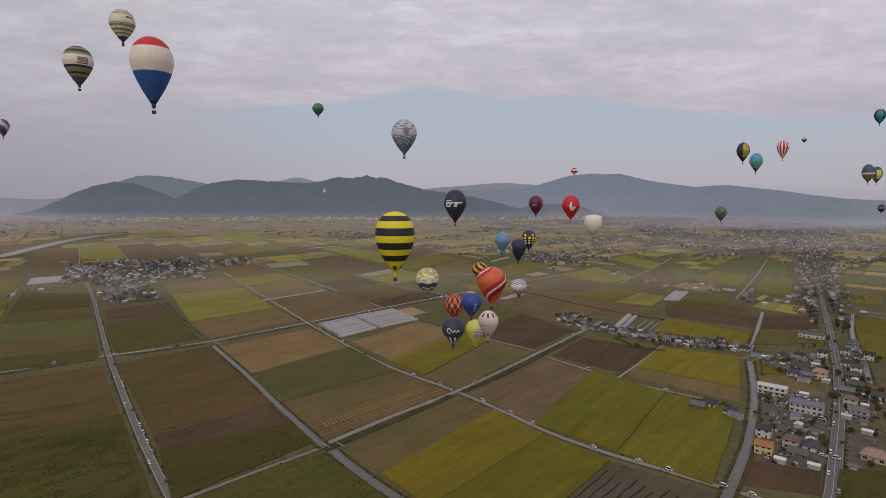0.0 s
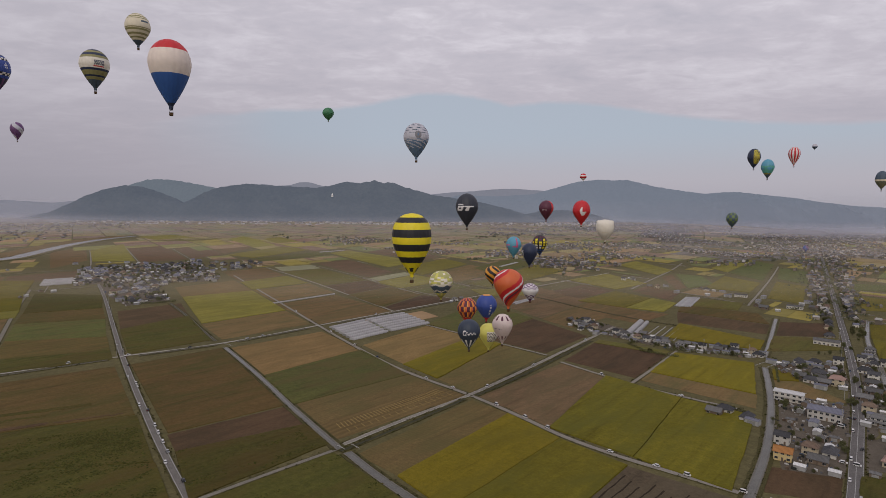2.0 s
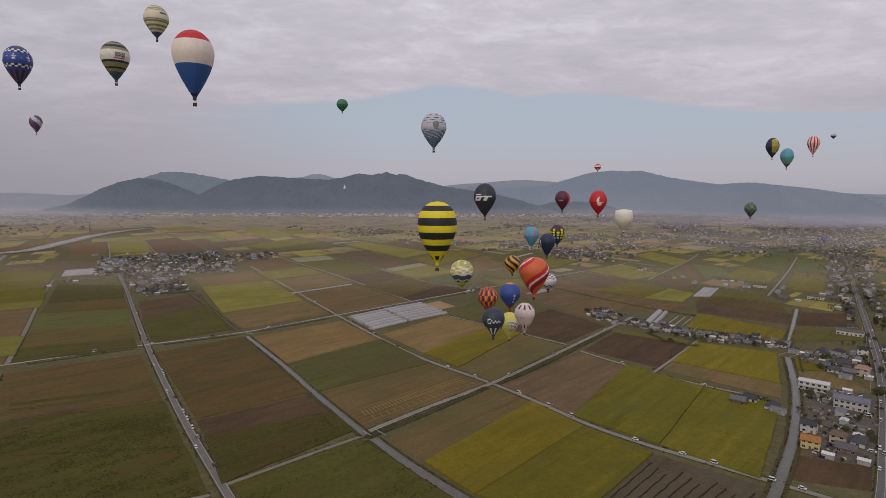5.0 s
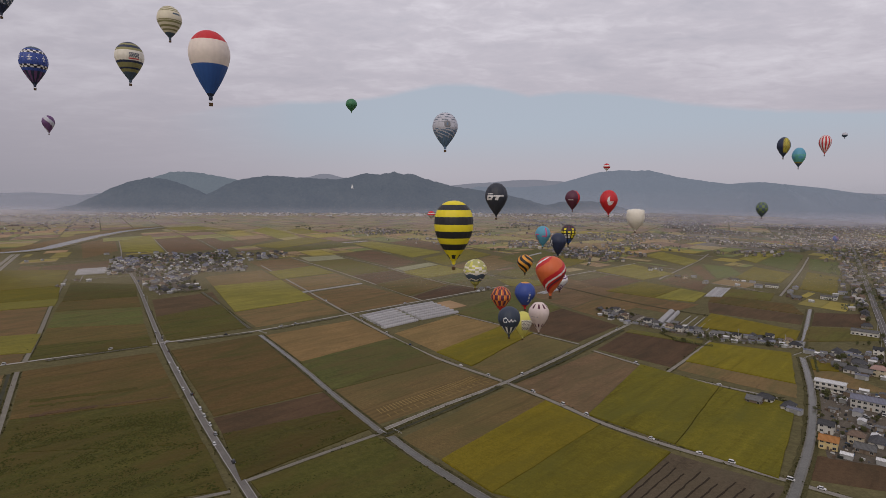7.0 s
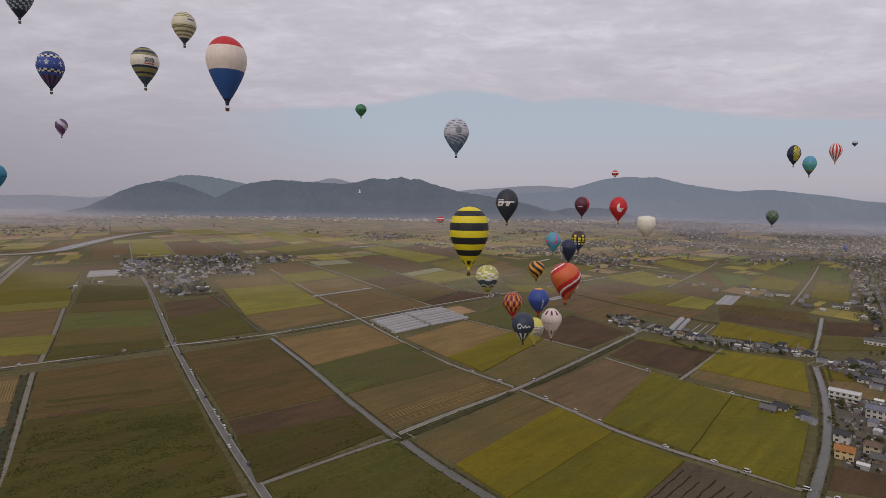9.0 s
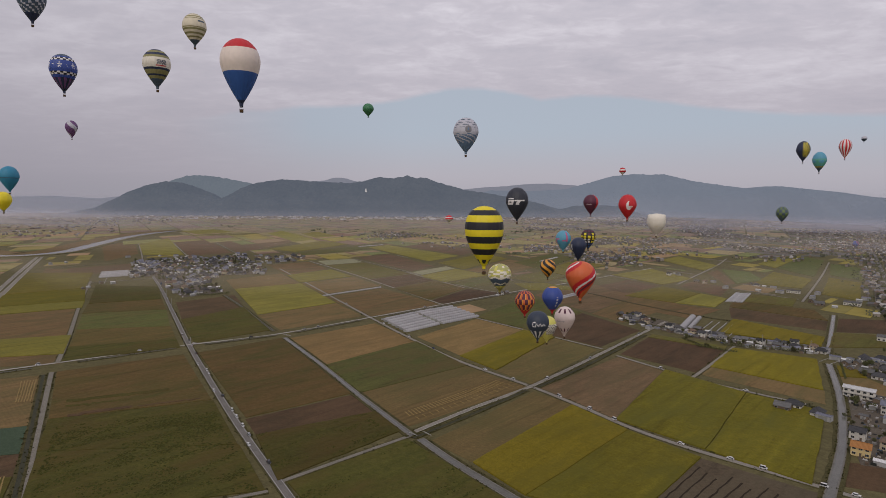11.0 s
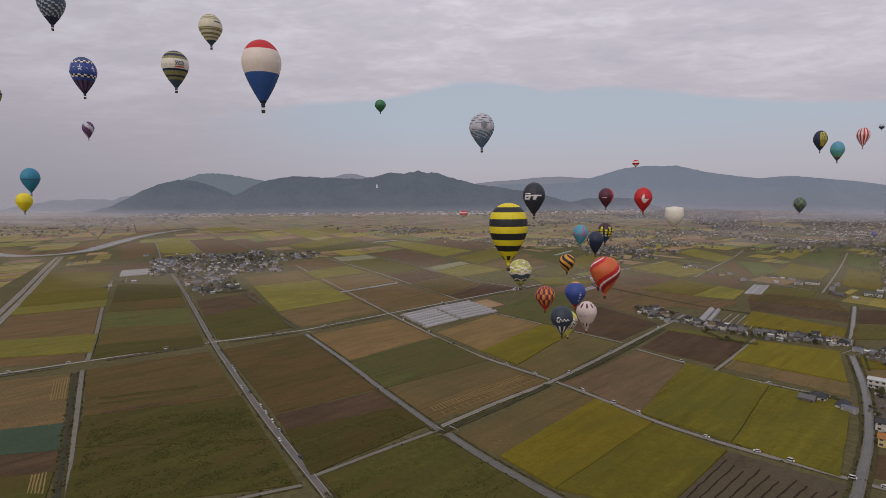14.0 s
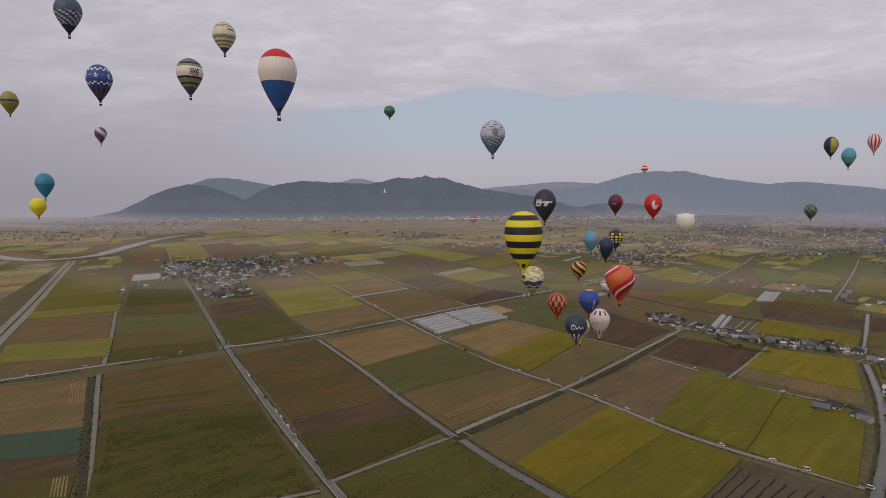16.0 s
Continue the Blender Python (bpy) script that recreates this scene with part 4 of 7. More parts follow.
STEEL = material("burner_steel", (0.16, 0.16, 0.17), (0.24, 0.24, 0.24), 3.0, rough=0.45, metal=0.8)
ROOF = {"grey": material("grey_roof_tile", (0.085, 0.085, 0.088), (0.155, 0.153, 0.152), 0.5, rough=0.85, relief=0.05, fleck=0.35, rows=(0.5, 0, 0.3), random_tint=0.3),
        "dark": material("dark_roof_tile", (0.04, 0.042, 0.048), (0.08, 0.08, 0.085), 0.5, rough=0.85, relief=0.05, fleck=0.35, rows=(0.5, 0, 0.3), random_tint=0.3),
        "brown": material("brown_roof_tile", (0.125, 0.09, 0.07), (0.185, 0.135, 0.105), 0.5, rough=0.7, relief=0.05, fleck=0.3, rows=(0.5, 0, 0.3), random_tint=0.2),
        "orange": material("orange_roof_tile", (0.30, 0.135, 0.05), (0.38, 0.19, 0.075), 0.5, rough=0.7, relief=0.05, fleck=0.25, rows=(0.5, 0, 0.3)),
        "pink": material("pink_roof_tile", (0.27, 0.185, 0.16), (0.35, 0.235, 0.20), 0.5, rough=0.7, relief=0.05, fleck=0.25, rows=(0.5, 0, 0.3)),
        "slate": material("blue_metal_roof", (0.10, 0.105, 0.14), (0.15, 0.155, 0.2), 0.4, rough=0.45, relief=0.02, fleck=0.2, rows=(0.6, 0, 0.25), random_tint=0.15),
        "white": material("white_metal_roof", (0.5, 0.5, 0.5), (0.62, 0.62, 0.62), 0.5, rough=0.5, relief=0.02, fleck=0.15, rows=(0.6, 0, 0.2), random_tint=0.2)}
WALL = {"aged": material("weathered_render", (0.22, 0.205, 0.18), (0.36, 0.335, 0.295), 0.4, rough=0.9, relief=0.01, fleck=0.25, random_tint=0.3), "white": material("white_render", (0.48, 0.46, 0.42), (0.62, 0.60, 0.55), 0.4, rough=0.9, relief=0.01, fleck=0.15, random_tint=0.15),
        "beige": material("beige_render", (0.42, 0.36, 0.26), (0.52, 0.45, 0.33), 0.4, rough=0.9, relief=0.01, fleck=0.15, random_tint=0.15),
        "timber": material("weathered_timber_wall", (0.13, 0.10, 0.075), (0.22, 0.17, 0.13), 0.5, rough=0.9, relief=0.02, fleck=0.3, random_tint=0.2),
        "yellow": material("yellow_render", (0.55, 0.42, 0.2), (0.63, 0.5, 0.26), 0.4, rough=0.9, fleck=0.12),
        "tin": material("grey_sheet_wall", (0.25, 0.25, 0.25), (0.36, 0.36, 0.35), 0.5, rough=0.6, fleck=0.25, random_tint=0.25)}
GLASS = material("window_glass", (0.02, 0.022, 0.025), (0.035, 0.037, 0.04), 1.0, rough=0.1)
FRAME = material("window_frame", (0.42, 0.42, 0.42), (0.55, 0.55, 0.54), 1.0, rough=0.5)
YARD = material("gravel_yard", (0.085, 0.072, 0.057), (0.135, 0.116, 0.093), 0.3, rough=0.95, relief=0.03, fleck=0.35)


def gable(bm, w, d, z, rise, over=0.5, thick=0.16, hip=0.0):
    """A pitched roof with the ridge along x; hip draws the ridge's ends in."""
    a, b = w / 2 + over, d / 2 + over
    lo = z - over * rise / (d / 2)
    eave = [(-a, -b, lo), (a, -b, lo), (a, b, lo), (-a, b, lo)]
    ridge = [(-a + hip, 0, z + rise), (a - hip, 0, z + rise)]
    for dz in (0.0, -thick):
        e = [bm.verts.new((x, y, q + dz)) for x, y, q in eave]
        r = [bm.verts.new((x, y, q + dz)) for x, y, q in ridge]
        bm.faces.new((e[0], e[1], r[1], r[0])), bm.faces.new((e[2], e[3], r[0], r[1]))
        if hip:
            bm.faces.new((e[1], e[2], r[1])), bm.faces.new((e[3], e[0], r[0]))
        if dz == 0:
            top = e, r
        else:
            rim = [(0, 1), (1, 2), (2, 3), (3, 0)] if hip else [(0, 1), (2, 3)]
            for i, k in rim:
                bm.faces.new((top[0][i], e[i], e[k], top[0][k]))
            if not hip:
                for i, k in ((0, 0), (1, 1)):
                    p, q = ((0, 3), (1, 2))[k]
                    bm.faces.new((top[0][p], e[p], r[i], top[1][i])), bm.faces.new((top[0][q], e[q], r[i], top[1][i]))
    box(bm, -a + hip, -0.14, z + rise - 0.04, a - hip, 0.14, z + rise + 0.2)
    bmesh.ops.recalc_face_normals(bm, faces=bm.faces)


def walls(bm, w, d, h, rise=0.0):
    box(bm, -w / 2, -d / 2, -0.2, w / 2, d / 2, h)
    if rise:
        for s in (-1, 1):
            v = [bm.verts.new(p) for p in ((s * w / 2, -d / 2, h), (s * w / 2, d / 2, h), (s * w / 2, 0, h + rise))]
            bm.faces.new(v)


def window(thing, x, y, z, w, h, face):
    """A glazed opening, proud of the wall; face: 0 front, 1 back, 2 left, 3 right."""
    m = pose(x, y, z, 0, 0, (0, 180, -90, 90)[face])
    bm = bmesh.new()
    box(bm, -w / 2 - 0.08, -0.06, -h / 2 - 0.08, w / 2 + 0.08, 0.02, h / 2 + 0.08)
    bmesh.ops.transform(bm, matrix=m, verts=bm.verts)
    f = part("window", bm, FRAME, thing)
    bm = bmesh.new()
    box(bm, -w / 2, -0.09, -h / 2, -0.03, -0.05, h / 2)
    box(bm, 0.03, -0.09, -h / 2, w / 2, -0.05, h / 2)
    bmesh.ops.transform(bm, matrix=m, verts=bm.verts)
    part("pane", bm, GLASS, f)


def house(name, label, wall, roof, w, d, h, rise, hip=0.0, skirt=False, balcony=False, rich=True):
    thing = tagged(new(name), label, "house" if name == "house" else "building")
    bm = bmesh.new()
    walls(bm, w, d, h, 0 if hip else rise)
    part("wall", bm, WALL[wall], thing)
    bm = bmesh.new()
    gable(bm, w, d, h, rise, over=0.55, hip=hip)
    part("roof", bm, ROOF[roof], thing)
    if skirt:
        bm = bmesh.new()
        for s in (-1, 1):
            y0, y1 = s * d / 2, s * (d / 2 + 1.6)
            v = [bm.verts.new(p) for p in ((-w / 2 - 0.8, y0, 3.4), (w / 2 + 0.8, y0, 3.4), (w / 2 + 0.8, y1, 2.6), (-w / 2 - 0.8, y1, 2.6))]
            u = [bm.verts.new(q.co - Vector((0, 0, 0.15))) for q in v]
            bm.faces.new(v), bm.faces.new(u)
            for i in range(4):
                bm.faces.new((v[i], v[(i + 1) % 4], u[(i + 1) % 4], u[i]))
        bmesh.ops.recalc_face_normals(bm, faces=bm.faces)
        part("porch_roof", bm, ROOF[roof], thing)
    storeys = 2 if h > 4.4 else 1
    for k in range(storeys):
        z = 1.5 + 2.7 * k
        n = max(2, int(w / (2.6 if rich else 3.6)))
        for i in range(n):
            x = (i + 0.5) / n * w - w / 2
            if not (k == 0 and i == n // 2):
                window(thing, x, -d / 2, z, 1.5, 1.15, 0)
        if rich:
            window(thing, -w / 2, 0, z, 1.2, 1.0, 2)
            window(thing, w / 2, 0, z, 1.2, 1.0, 3)
    bm = bmesh.new()
    n = max(2, int(w / (2.6 if rich else 3.6)))
    x = (n // 2 + 0.5) / n * w - w / 2
    box(bm, x - 0.5, -d / 2 - 0.07, -0.1, x + 0.5, -d / 2 + 0.02, 2.0)
    part("door", bm, WALL["timber"], thing, "dark panelled door")
    if balcony:
        bm = bmesh.new()
        box(bm, -w / 2, -d / 2 - 1.1, 2.6, w / 2, -d / 2, 2.75)
        part("balcony_floor", bm, WALL["white"], thing)
        bm = bmesh.new()
        box(bm, -w / 2, -d / 2 - 1.1, 2.75, w / 2, -d / 2 - 1.02, 3.6)
        part("balcony_rail", bm, WALL["white"], thing)
    return thing


def shed(label, wall, roof, w, d, h):
    thing = tagged(new("shed"), label, "shed")
    bm = bmesh.new()
    walls(bm, w, d, h, 0.6)
    part("wall", bm, WALL[wall], thing)
    bm = bmesh.new()
    gable(bm, w, d, h, 0.6, over=0.25, thick=0.08)
    part("roof", bm, ROOF[roof], thing)
    bm = bmesh.new()
    box(bm, -w * 0.3, -d / 2 - 0.06, -0.1, w * 0.3, -d / 2 + 0.02, h * 0.8)
    part("shutter", bm, WALL["tin"], thing, "grey roller shutter")
    return thing


def put(thing, x, y, turn, size=1.0, used=[]):
    """The first use moves the thing itself, the later ones copy it."""
    m = pose(x, y, 0, 0, 0, turn)
    if thing.name in used:
        thing = copy_thing(thing, m)
    used.append(thing.name)
    thing.matrix_basis = m @ Matrix.Scale(size, 4)
    return thing


HOUSES = [house("house", "two-storey farmhouse with grey tiled hip roof", "white", "grey", 8.6, 6.4, 5.2, 2.0, hip=2.6, skirt=True),
          house("house", "low timber house with grey tiled gable roof", "timber", "grey", 9.0, 5.8, 3.0, 1.9),
          house("house", "white two-storey house with dark tiled roof", "white", "dark", 7.4, 6.0, 5.2, 1.7),
          house("house", "beige two-storey house with brown tiled roof", "beige", "brown", 7.2, 6.2, 5.2, 1.8, hip=2.2),
          house("house", "single-storey house with dark tiled hip roof", "white", "dark", 9.6, 6.4, 3.0, 2.2, hip=2.8)]
SHEDS = [shed("pale sheet-metal farm shed", "tin", "white", 5.6, 4.2, 2.7), shed("grey sheet-metal barn with slate roof", "tin", "slate", 8.5, 5.0, 3.4), shed("weathered timber shed with grey roof", "timber", "grey", 5.0, 4.0, 2.5)]
apartment = house("apartment_block", "long white two-storey apartment block with balconies", "white", "white", 15.5, 6.5, 5.6, 0.9, balcony=True)
hall = house("workshop_building", "white two-storey building with wide blue-grey roof", "white", "slate", 16.5, 8.0, 5.8, 1.7)
orange_house = house("house", "yellow two-storey house with orange tiled roof", "yellow", "orange", 8.2, 6.4, 5.0, 1.8)
pink_house = house("house", "large house with salmon pink tiled roof", "beige", "pink", 9.0, 7.0, 3.2, 2.2, hip=2.4)
salmon_house = house("house", "beige two-storey house with salmon pink roof", "beige", "pink", 7.6, 6.6, 5.0, 1.8, hip=2.0)
long_hall = house("farm_building", "long white farm building with grey roof", "white", "grey", 18.0, 7.0, 4.0, 1.3)
put(apartment, 228, 319, -44, 0.95), put(hall, 228.5, 290, -43, 0.92), put(orange_house, 175, 243, -40, 0.86), put(pink_house, 219, 233, -50), put(long_hall, 347, 451, -46), put(salmon_house, 277, 346, -44)
for i, x, y, turn in ((2, 186, 260.5, -46), (3, 191, 248, -44), (4, 199, 246, 46), (1, 264, 363, -45), (4, 265, 353, -45), (4, 281, 368, -44), (1, 270, 348, -46), (2, 314, 394, -40), (1, 188, 238.5, -44),
                      (3, 260, 299, -48), (1, 273, 318, -48), (0, 251, 281, -50), (2, 343, 386, -45), (4, 317, 373, -45), (1, 287, 328, -47), (2, 337, 401, -45), (0, 362, 424, -45), (1, 300, 345, -50), (2, 310, 357, -44), (4, 284, 308, -50),
                      (0, 163, 534, 30), (2, 175, 545, -50), (3, 173, 516, -46), (1, 160, 554, 40), (2, 186, 494, -44), (0, 190, 485, -44), (3, 197, 473, -44), (2, 202, 465, -40), (1, 209, 490, -48), (4, 212, 469, -44),
                      (0, 222, 446, -46), (2, 237, 440, -44), (1, 247, 434, -50), (4, 257, 430, -46), (3, 268, 424, -44), (0, 212, 452, -45), (1, 230, 452, -45), (2, 262, 438, -45), (4, 180.5, 302, -46), (1, 173, 299, -46), (4, 186, 290, 44)):
    put(HOUSES[i], x, y, turn, 0.84 if y < 400 else 0.74)
for i, x, y, turn in ((0, 176, 233, -44), (0, 187, 227, -44), (1, 267, 398, -44), (0, 270, 392, -46), (0, 243, 280, -48), (1, 185.5, 284, -52), (2, 203, 225, -44), (0, 237, 301, 46), (2, 221, 303, -44), (2, 206, 262, 45), (0, 210, 270, 45), (2, 196, 256, -44), (0, 203, 252, 46), (2, 213, 262, -44), (1, 216, 281, 46), (2, 207, 286, -44), (0, 222, 300, 46), (2, 232, 311, 46), (0, 244, 314, -44), (2, 250, 308, 46),
                      (1, 262, 340, -44), (0, 275, 338, -44), (2, 284, 356, 46), (0, 293, 372, -44), (2, 300, 386, 46), (1, 256, 290, -48), (0, 266, 304, 42), (2, 277, 322, -48), (0, 294, 338, 42), (2, 304, 352, -48), (0, 322, 378, 44), (1, 350, 412, -44), (2, 246, 272, -48), (0, 238, 260, -48), (2, 231, 250, 40)):
    put(SHEDS[i], x, y, turn, 0.8)

VILLAGE_HOUSES = [house("house", "two-storey village farmhouse with heavy dark tiled hip roof", "aged", "dark", 8.8, 6.8, 3.9, 2.5, hip=2.6, skirt=True, rich=False),
                  house("house", "low timber village house with grey tiled gable roof", "timber", "grey", 9.2, 6.4, 2.8, 2.4, rich=False),
                  house("house", "white two-storey village house with blue-grey roof", "white", "slate", 7.6, 6.4, 4.2, 2.2, rich=False),
                  house("house", "beige two-storey village house with brown tiled roof", "beige", "brown", 7.4, 6.4, 4.0, 2.2, hip=2.2, rich=False),
                  house("house", "single-storey village house with dark tiled hip roof", "aged", "dark", 9.8, 6.8, 2.8, 2.5, hip=2.8, rich=False)]
# the farm village, the road's houses further on
rng = random.Random(11)
SPOTS = [tuple(o.matrix_basis.translation.xy) for o in scene.objects if o.name.split(".")[0] in ("house", "shed", "apartment_block", "workshop_building", "farm_building")]


def scatter(shape, count, gap, squash=1.35):
    out = []
    x0, x1, y0, y1 = min(p[0] for p in shape), max(p[0] for p in shape), min(p[1] for p in shape), max(p[1] for p in shape)
    for _ in range(count * 40):
        p = (rng.uniform(x0, x1), rng.uniform(y0, y1))
        if len(out) < count and inside(p, shape) and all(math.hypot(p[0] - q[0], (p[1] - q[1]) / squash) > gap for q in SPOTS) and not any(near_line(p, l, w / 2 + 5) for l, w, _ in ROADS):
            out.append(p), SPOTS.append(p)
    return out


for p in scatter(VILLAGE_CORE, 290, 5.2):
    put(rng.choice(VILLAGE_HOUSES + VILLAGE_HOUSES[2:3] + SHEDS + SHEDS[:1] * 2), *p, rng.choice((-44, 46)) + rng.uniform(-8, 8), rng.uniform(0.72, 1.02))
for p in scatter([(-436, 1180), (-358, 1103), (-318, 1150), (-273, 1062), (-322, 960), (-385, 1069)], 34, 8):
    put(rng.choice(VILLAGE_HOUSES + SHEDS), *p, rng.choice((-44, 46)) + rng.uniform(-8, 8), rng.uniform(0.72, 1.02))
for line, hi in (([(375, 467), (490, 632)], 13), ([(490, 632), (698, 931)], 16)):
    (ax, ay), (bx, by) = line
    for k in range(26 if ay < 600 else 60):
        f, s = rng.random(), rng.choice((-1, 1)) * rng.uniform(9, hi)
        d = math.hypot(bx - ax, by - ay)
        p = (ax + (bx - ax) * f + (by - ay) / d * s, ay + (by - ay) * f - (bx - ax) / d * s)
        if all(math.dist(p, q) > 7.5 for q in SPOTS):
            SPOTS.append(p)
            put(rng.choice(VILLAGE_HOUSES + SHEDS[1:]), *p, rng.choice((-35, 55)) + rng.uniform(-8, 8), rng.uniform(0.6, 0.85))
for x, y, i in ((-700, 960, 1), (-690, 985, 0), (-640, 1090, 1), (-560, 1120, 1), (-590, 1115, 0), (-478, 745, 2), (-460, 742, 0), (400, 700, 1), (415, 660, 1), (455, 640, 0), (470, 650, 1), (440, 690, 1), (380, 712, 0), (350, 735, 1)):
    put(SHEDS[i], x, y, rng.choice((-44, 46)))

for shape, n in (([(152, 520), (160, 560), (182, 560), (180, 510), (200, 485), (214, 480), (222, 462), (200, 455), (180, 475)], 26), ([(206, 440), (262, 410), (280, 424), (262, 442), (216, 460)], 26),
                 ([(258, 372), (262, 346), (284, 346), (318, 392), (300, 400), (270, 400)], 16), ([(244, 270), (262, 290), (300, 340), (345, 400), (358, 420), (340, 412), (290, 348), (240, 275)], 24)):
    for p in scatter(shape, n, 5.5):
        put(rng.choice((HOUSES[1], HOUSES[4], SHEDS[1], SHEDS[2], SHEDS[0])), *p, rng.choice((-44, 46)) + rng.uniform(-6, 6), rng.uniform(0.5, 0.8))

# farm buildings along the eastern lane
for i, x, y, turn, size in ((8, 418, 702, -46, 0.80), (8, 432, 618, -46, 0.85), (1, 395, 616, -44, 1.00), (1, 398, 634, 46, 0.90), (5, 401, 600, -44, 0.90), (4, 402, 758, -40, 0.80), (5, 407, 748, -44, 0.80), (6, 414, 739, -44, 0.80), (1, 399, 768, 40, 0.70), (2, 325, 863, -44, 0.80), (5, 338, 878, 46, 0.90), (0, 340, 864, -46, 0.70), (1, 337, 791, -44, 0.80), (3, 343, 780, -44, 0.80), (6, 360, 792, -44, 0.80), (0, 52, 672, -44, 0.70), (1, 60, 685, 46, 0.70), (5, 47, 663, 46, 0.80), (5, -470, 706, 46, 0.80), (1, -467, 692, -44, 0.70)):
    put((*HOUSES, *SHEDS, long_hall)[i], x, y, turn, size)

# yards under the buildings
YARDS = 0
for pts in ([(209, 300), (240, 268), (250, 281), (262, 300), (236, 330), (224, 325)], [(168, 233), (194, 222), (212, 246), (240, 268), (209, 300), (198, 290)], [(258, 372), (263, 345), (285, 345), (318, 395), (300, 402), (268, 402)],
            [(248, 300), (268, 290), (300, 345), (345, 400), (330, 404), (290, 352)], [(155, 545), (180, 560), (222, 470), (200, 452), (175, 490)], [(210, 440), (268, 412), (275, 430), (218, 462)], [(197, 232), (225, 226), (245, 265), (232, 262)],
            [(-404, 748), (-317, 640), (-283, 675), (-341, 767), (-352, 835), (-442, 810)], [(-470, 812), (-353, 838), (-291, 853), (-314, 919), (-392, 1069), (-443, 1165), (-483, 1091), (-550, 1053), (-588, 1021)]):
    bm = bmesh.new()
    YARDS = YARDS + 1
    prism(bm, pts, -0.05, 0.11 + 0.006 * YARDS)
    TAKEN.append(pts[:4])
    tagged(part("yard", bm, YARD), "worn grey gravel yard round the buildings", "yard", kind="structure")

# clutter in the yards by the main road
g = random.Random(44)
CLUTTER = shades("yard_clutter", [(0.42, 0.41, 0.40), (0.10, 0.10, 0.105), (0.24, 0.23, 0.22), (0.06, 0.06, 0.065), (0.60, 0.60, 0.60), (0.16, 0.12, 0.09), (0.10, 0.14, 0.22), (0.30, 0.27, 0.23), (0.05, 0.055, 0.05)], scale=0.8)
bm = bmesh.new()
for shape, n in (([(168, 233), (197, 224), (240, 268), (209, 300), (198, 290)], 120), ([(209, 300), (240, 268), (262, 300), (236, 330), (224, 325)], 90), ([(230, 226), (262, 262), (300, 318), (285, 322), (240, 262)], 130),
                 ([(248, 300), (266, 290), (345, 400), (330, 404)], 120), ([(258, 372), (263, 345), (285, 345), (318, 395), (268, 402)], 80), ([(206, 440), (262, 410), (280, 424), (262, 442), (216, 460)], 60), ([(152, 520), (182, 560), (222, 462), (200, 455)], 60)):
    x0, x1, y0, y1 = min(p[0] for p in shape), max(p[0] for p in shape), min(p[1] for p in shape), max(p[1] for p in shape)
    for _ in range(n * 3):
        x, y = g.uniform(x0, x1), g.uniform(y0, y1)
        if not inside((x, y), shape) or any(near_line((x, y), l, w / 2 + 3) for l, w, _ in ROADS) or any(near_line((x, y), l, w / 2 + 3) for l, w in CANALS):
            continue
        w, d, h = g.uniform(0.4, 2.4), g.uniform(0.3, 1.3), g.uniform(0.3, 1.3)
        vs = box(bm, -w / 2, -d / 2, 0.05, w / 2, d / 2, h, top=g.uniform(0.7, 1.0))
        bmesh.ops.transform(bm, matrix=pose(x, y, 0, 0, 0, g.choice((-44, 46)) + g.uniform(-12, 12)), verts=vs)
for x, y in scatter(VILLAGE_CORE, 700, 2.4):
    w, h = g.uniform(1.2, 4.6), g.uniform(0.8, 2.6)
    vs = box(bm, -w / 2, -w * 0.3, 0.05, w / 2, w * 0.3, h, top=g.uniform(0.6, 1.0))
    bmesh.ops.transform(bm, matrix=pose(x, y, 0, 0, 0, g.choice((-44, 46)) + g.uniform(-12, 12)), verts=vs)
tagged(part("yard_clutter", bm, CLUTTER), "crates, bins, tarpaulins and stacked things in the yards", "clutter", kind="stuff")


# ---- far towns ----
FAR_WALL = shades("distant_house_walls", [(0.42, 0.38, 0.33), (0.30, 0.27, 0.235), (0.22, 0.195, 0.165), (0.60, 0.56, 0.50), (0.18, 0.16, 0.14), (0.27, 0.225, 0.185), (0.20, 0.185, 0.16)])
FAR_PALE_WALL = shades("distant_pale_walls", [(0.62, 0.60, 0.59), (0.74, 0.73, 0.72), (0.50, 0.48, 0.47)])
FAR_PALE_ROOF = shades("distant_pale_roofs", [(0.55, 0.54, 0.55), (0.70, 0.69, 0.68), (0.36, 0.36, 0.38), (0.46, 0.40, 0.37)])
FAR_ROOF = shades("distant_house_roofs", [(0.15, 0.15, 0.16), (0.24, 0.24, 0.25), (0.10, 0.10, 0.11), (0.32, 0.31, 0.32), (0.24, 0.18, 0.16), (0.48, 0.47, 0.46), (0.17, 0.17, 0.19), (0.20, 0.21, 0.26)])


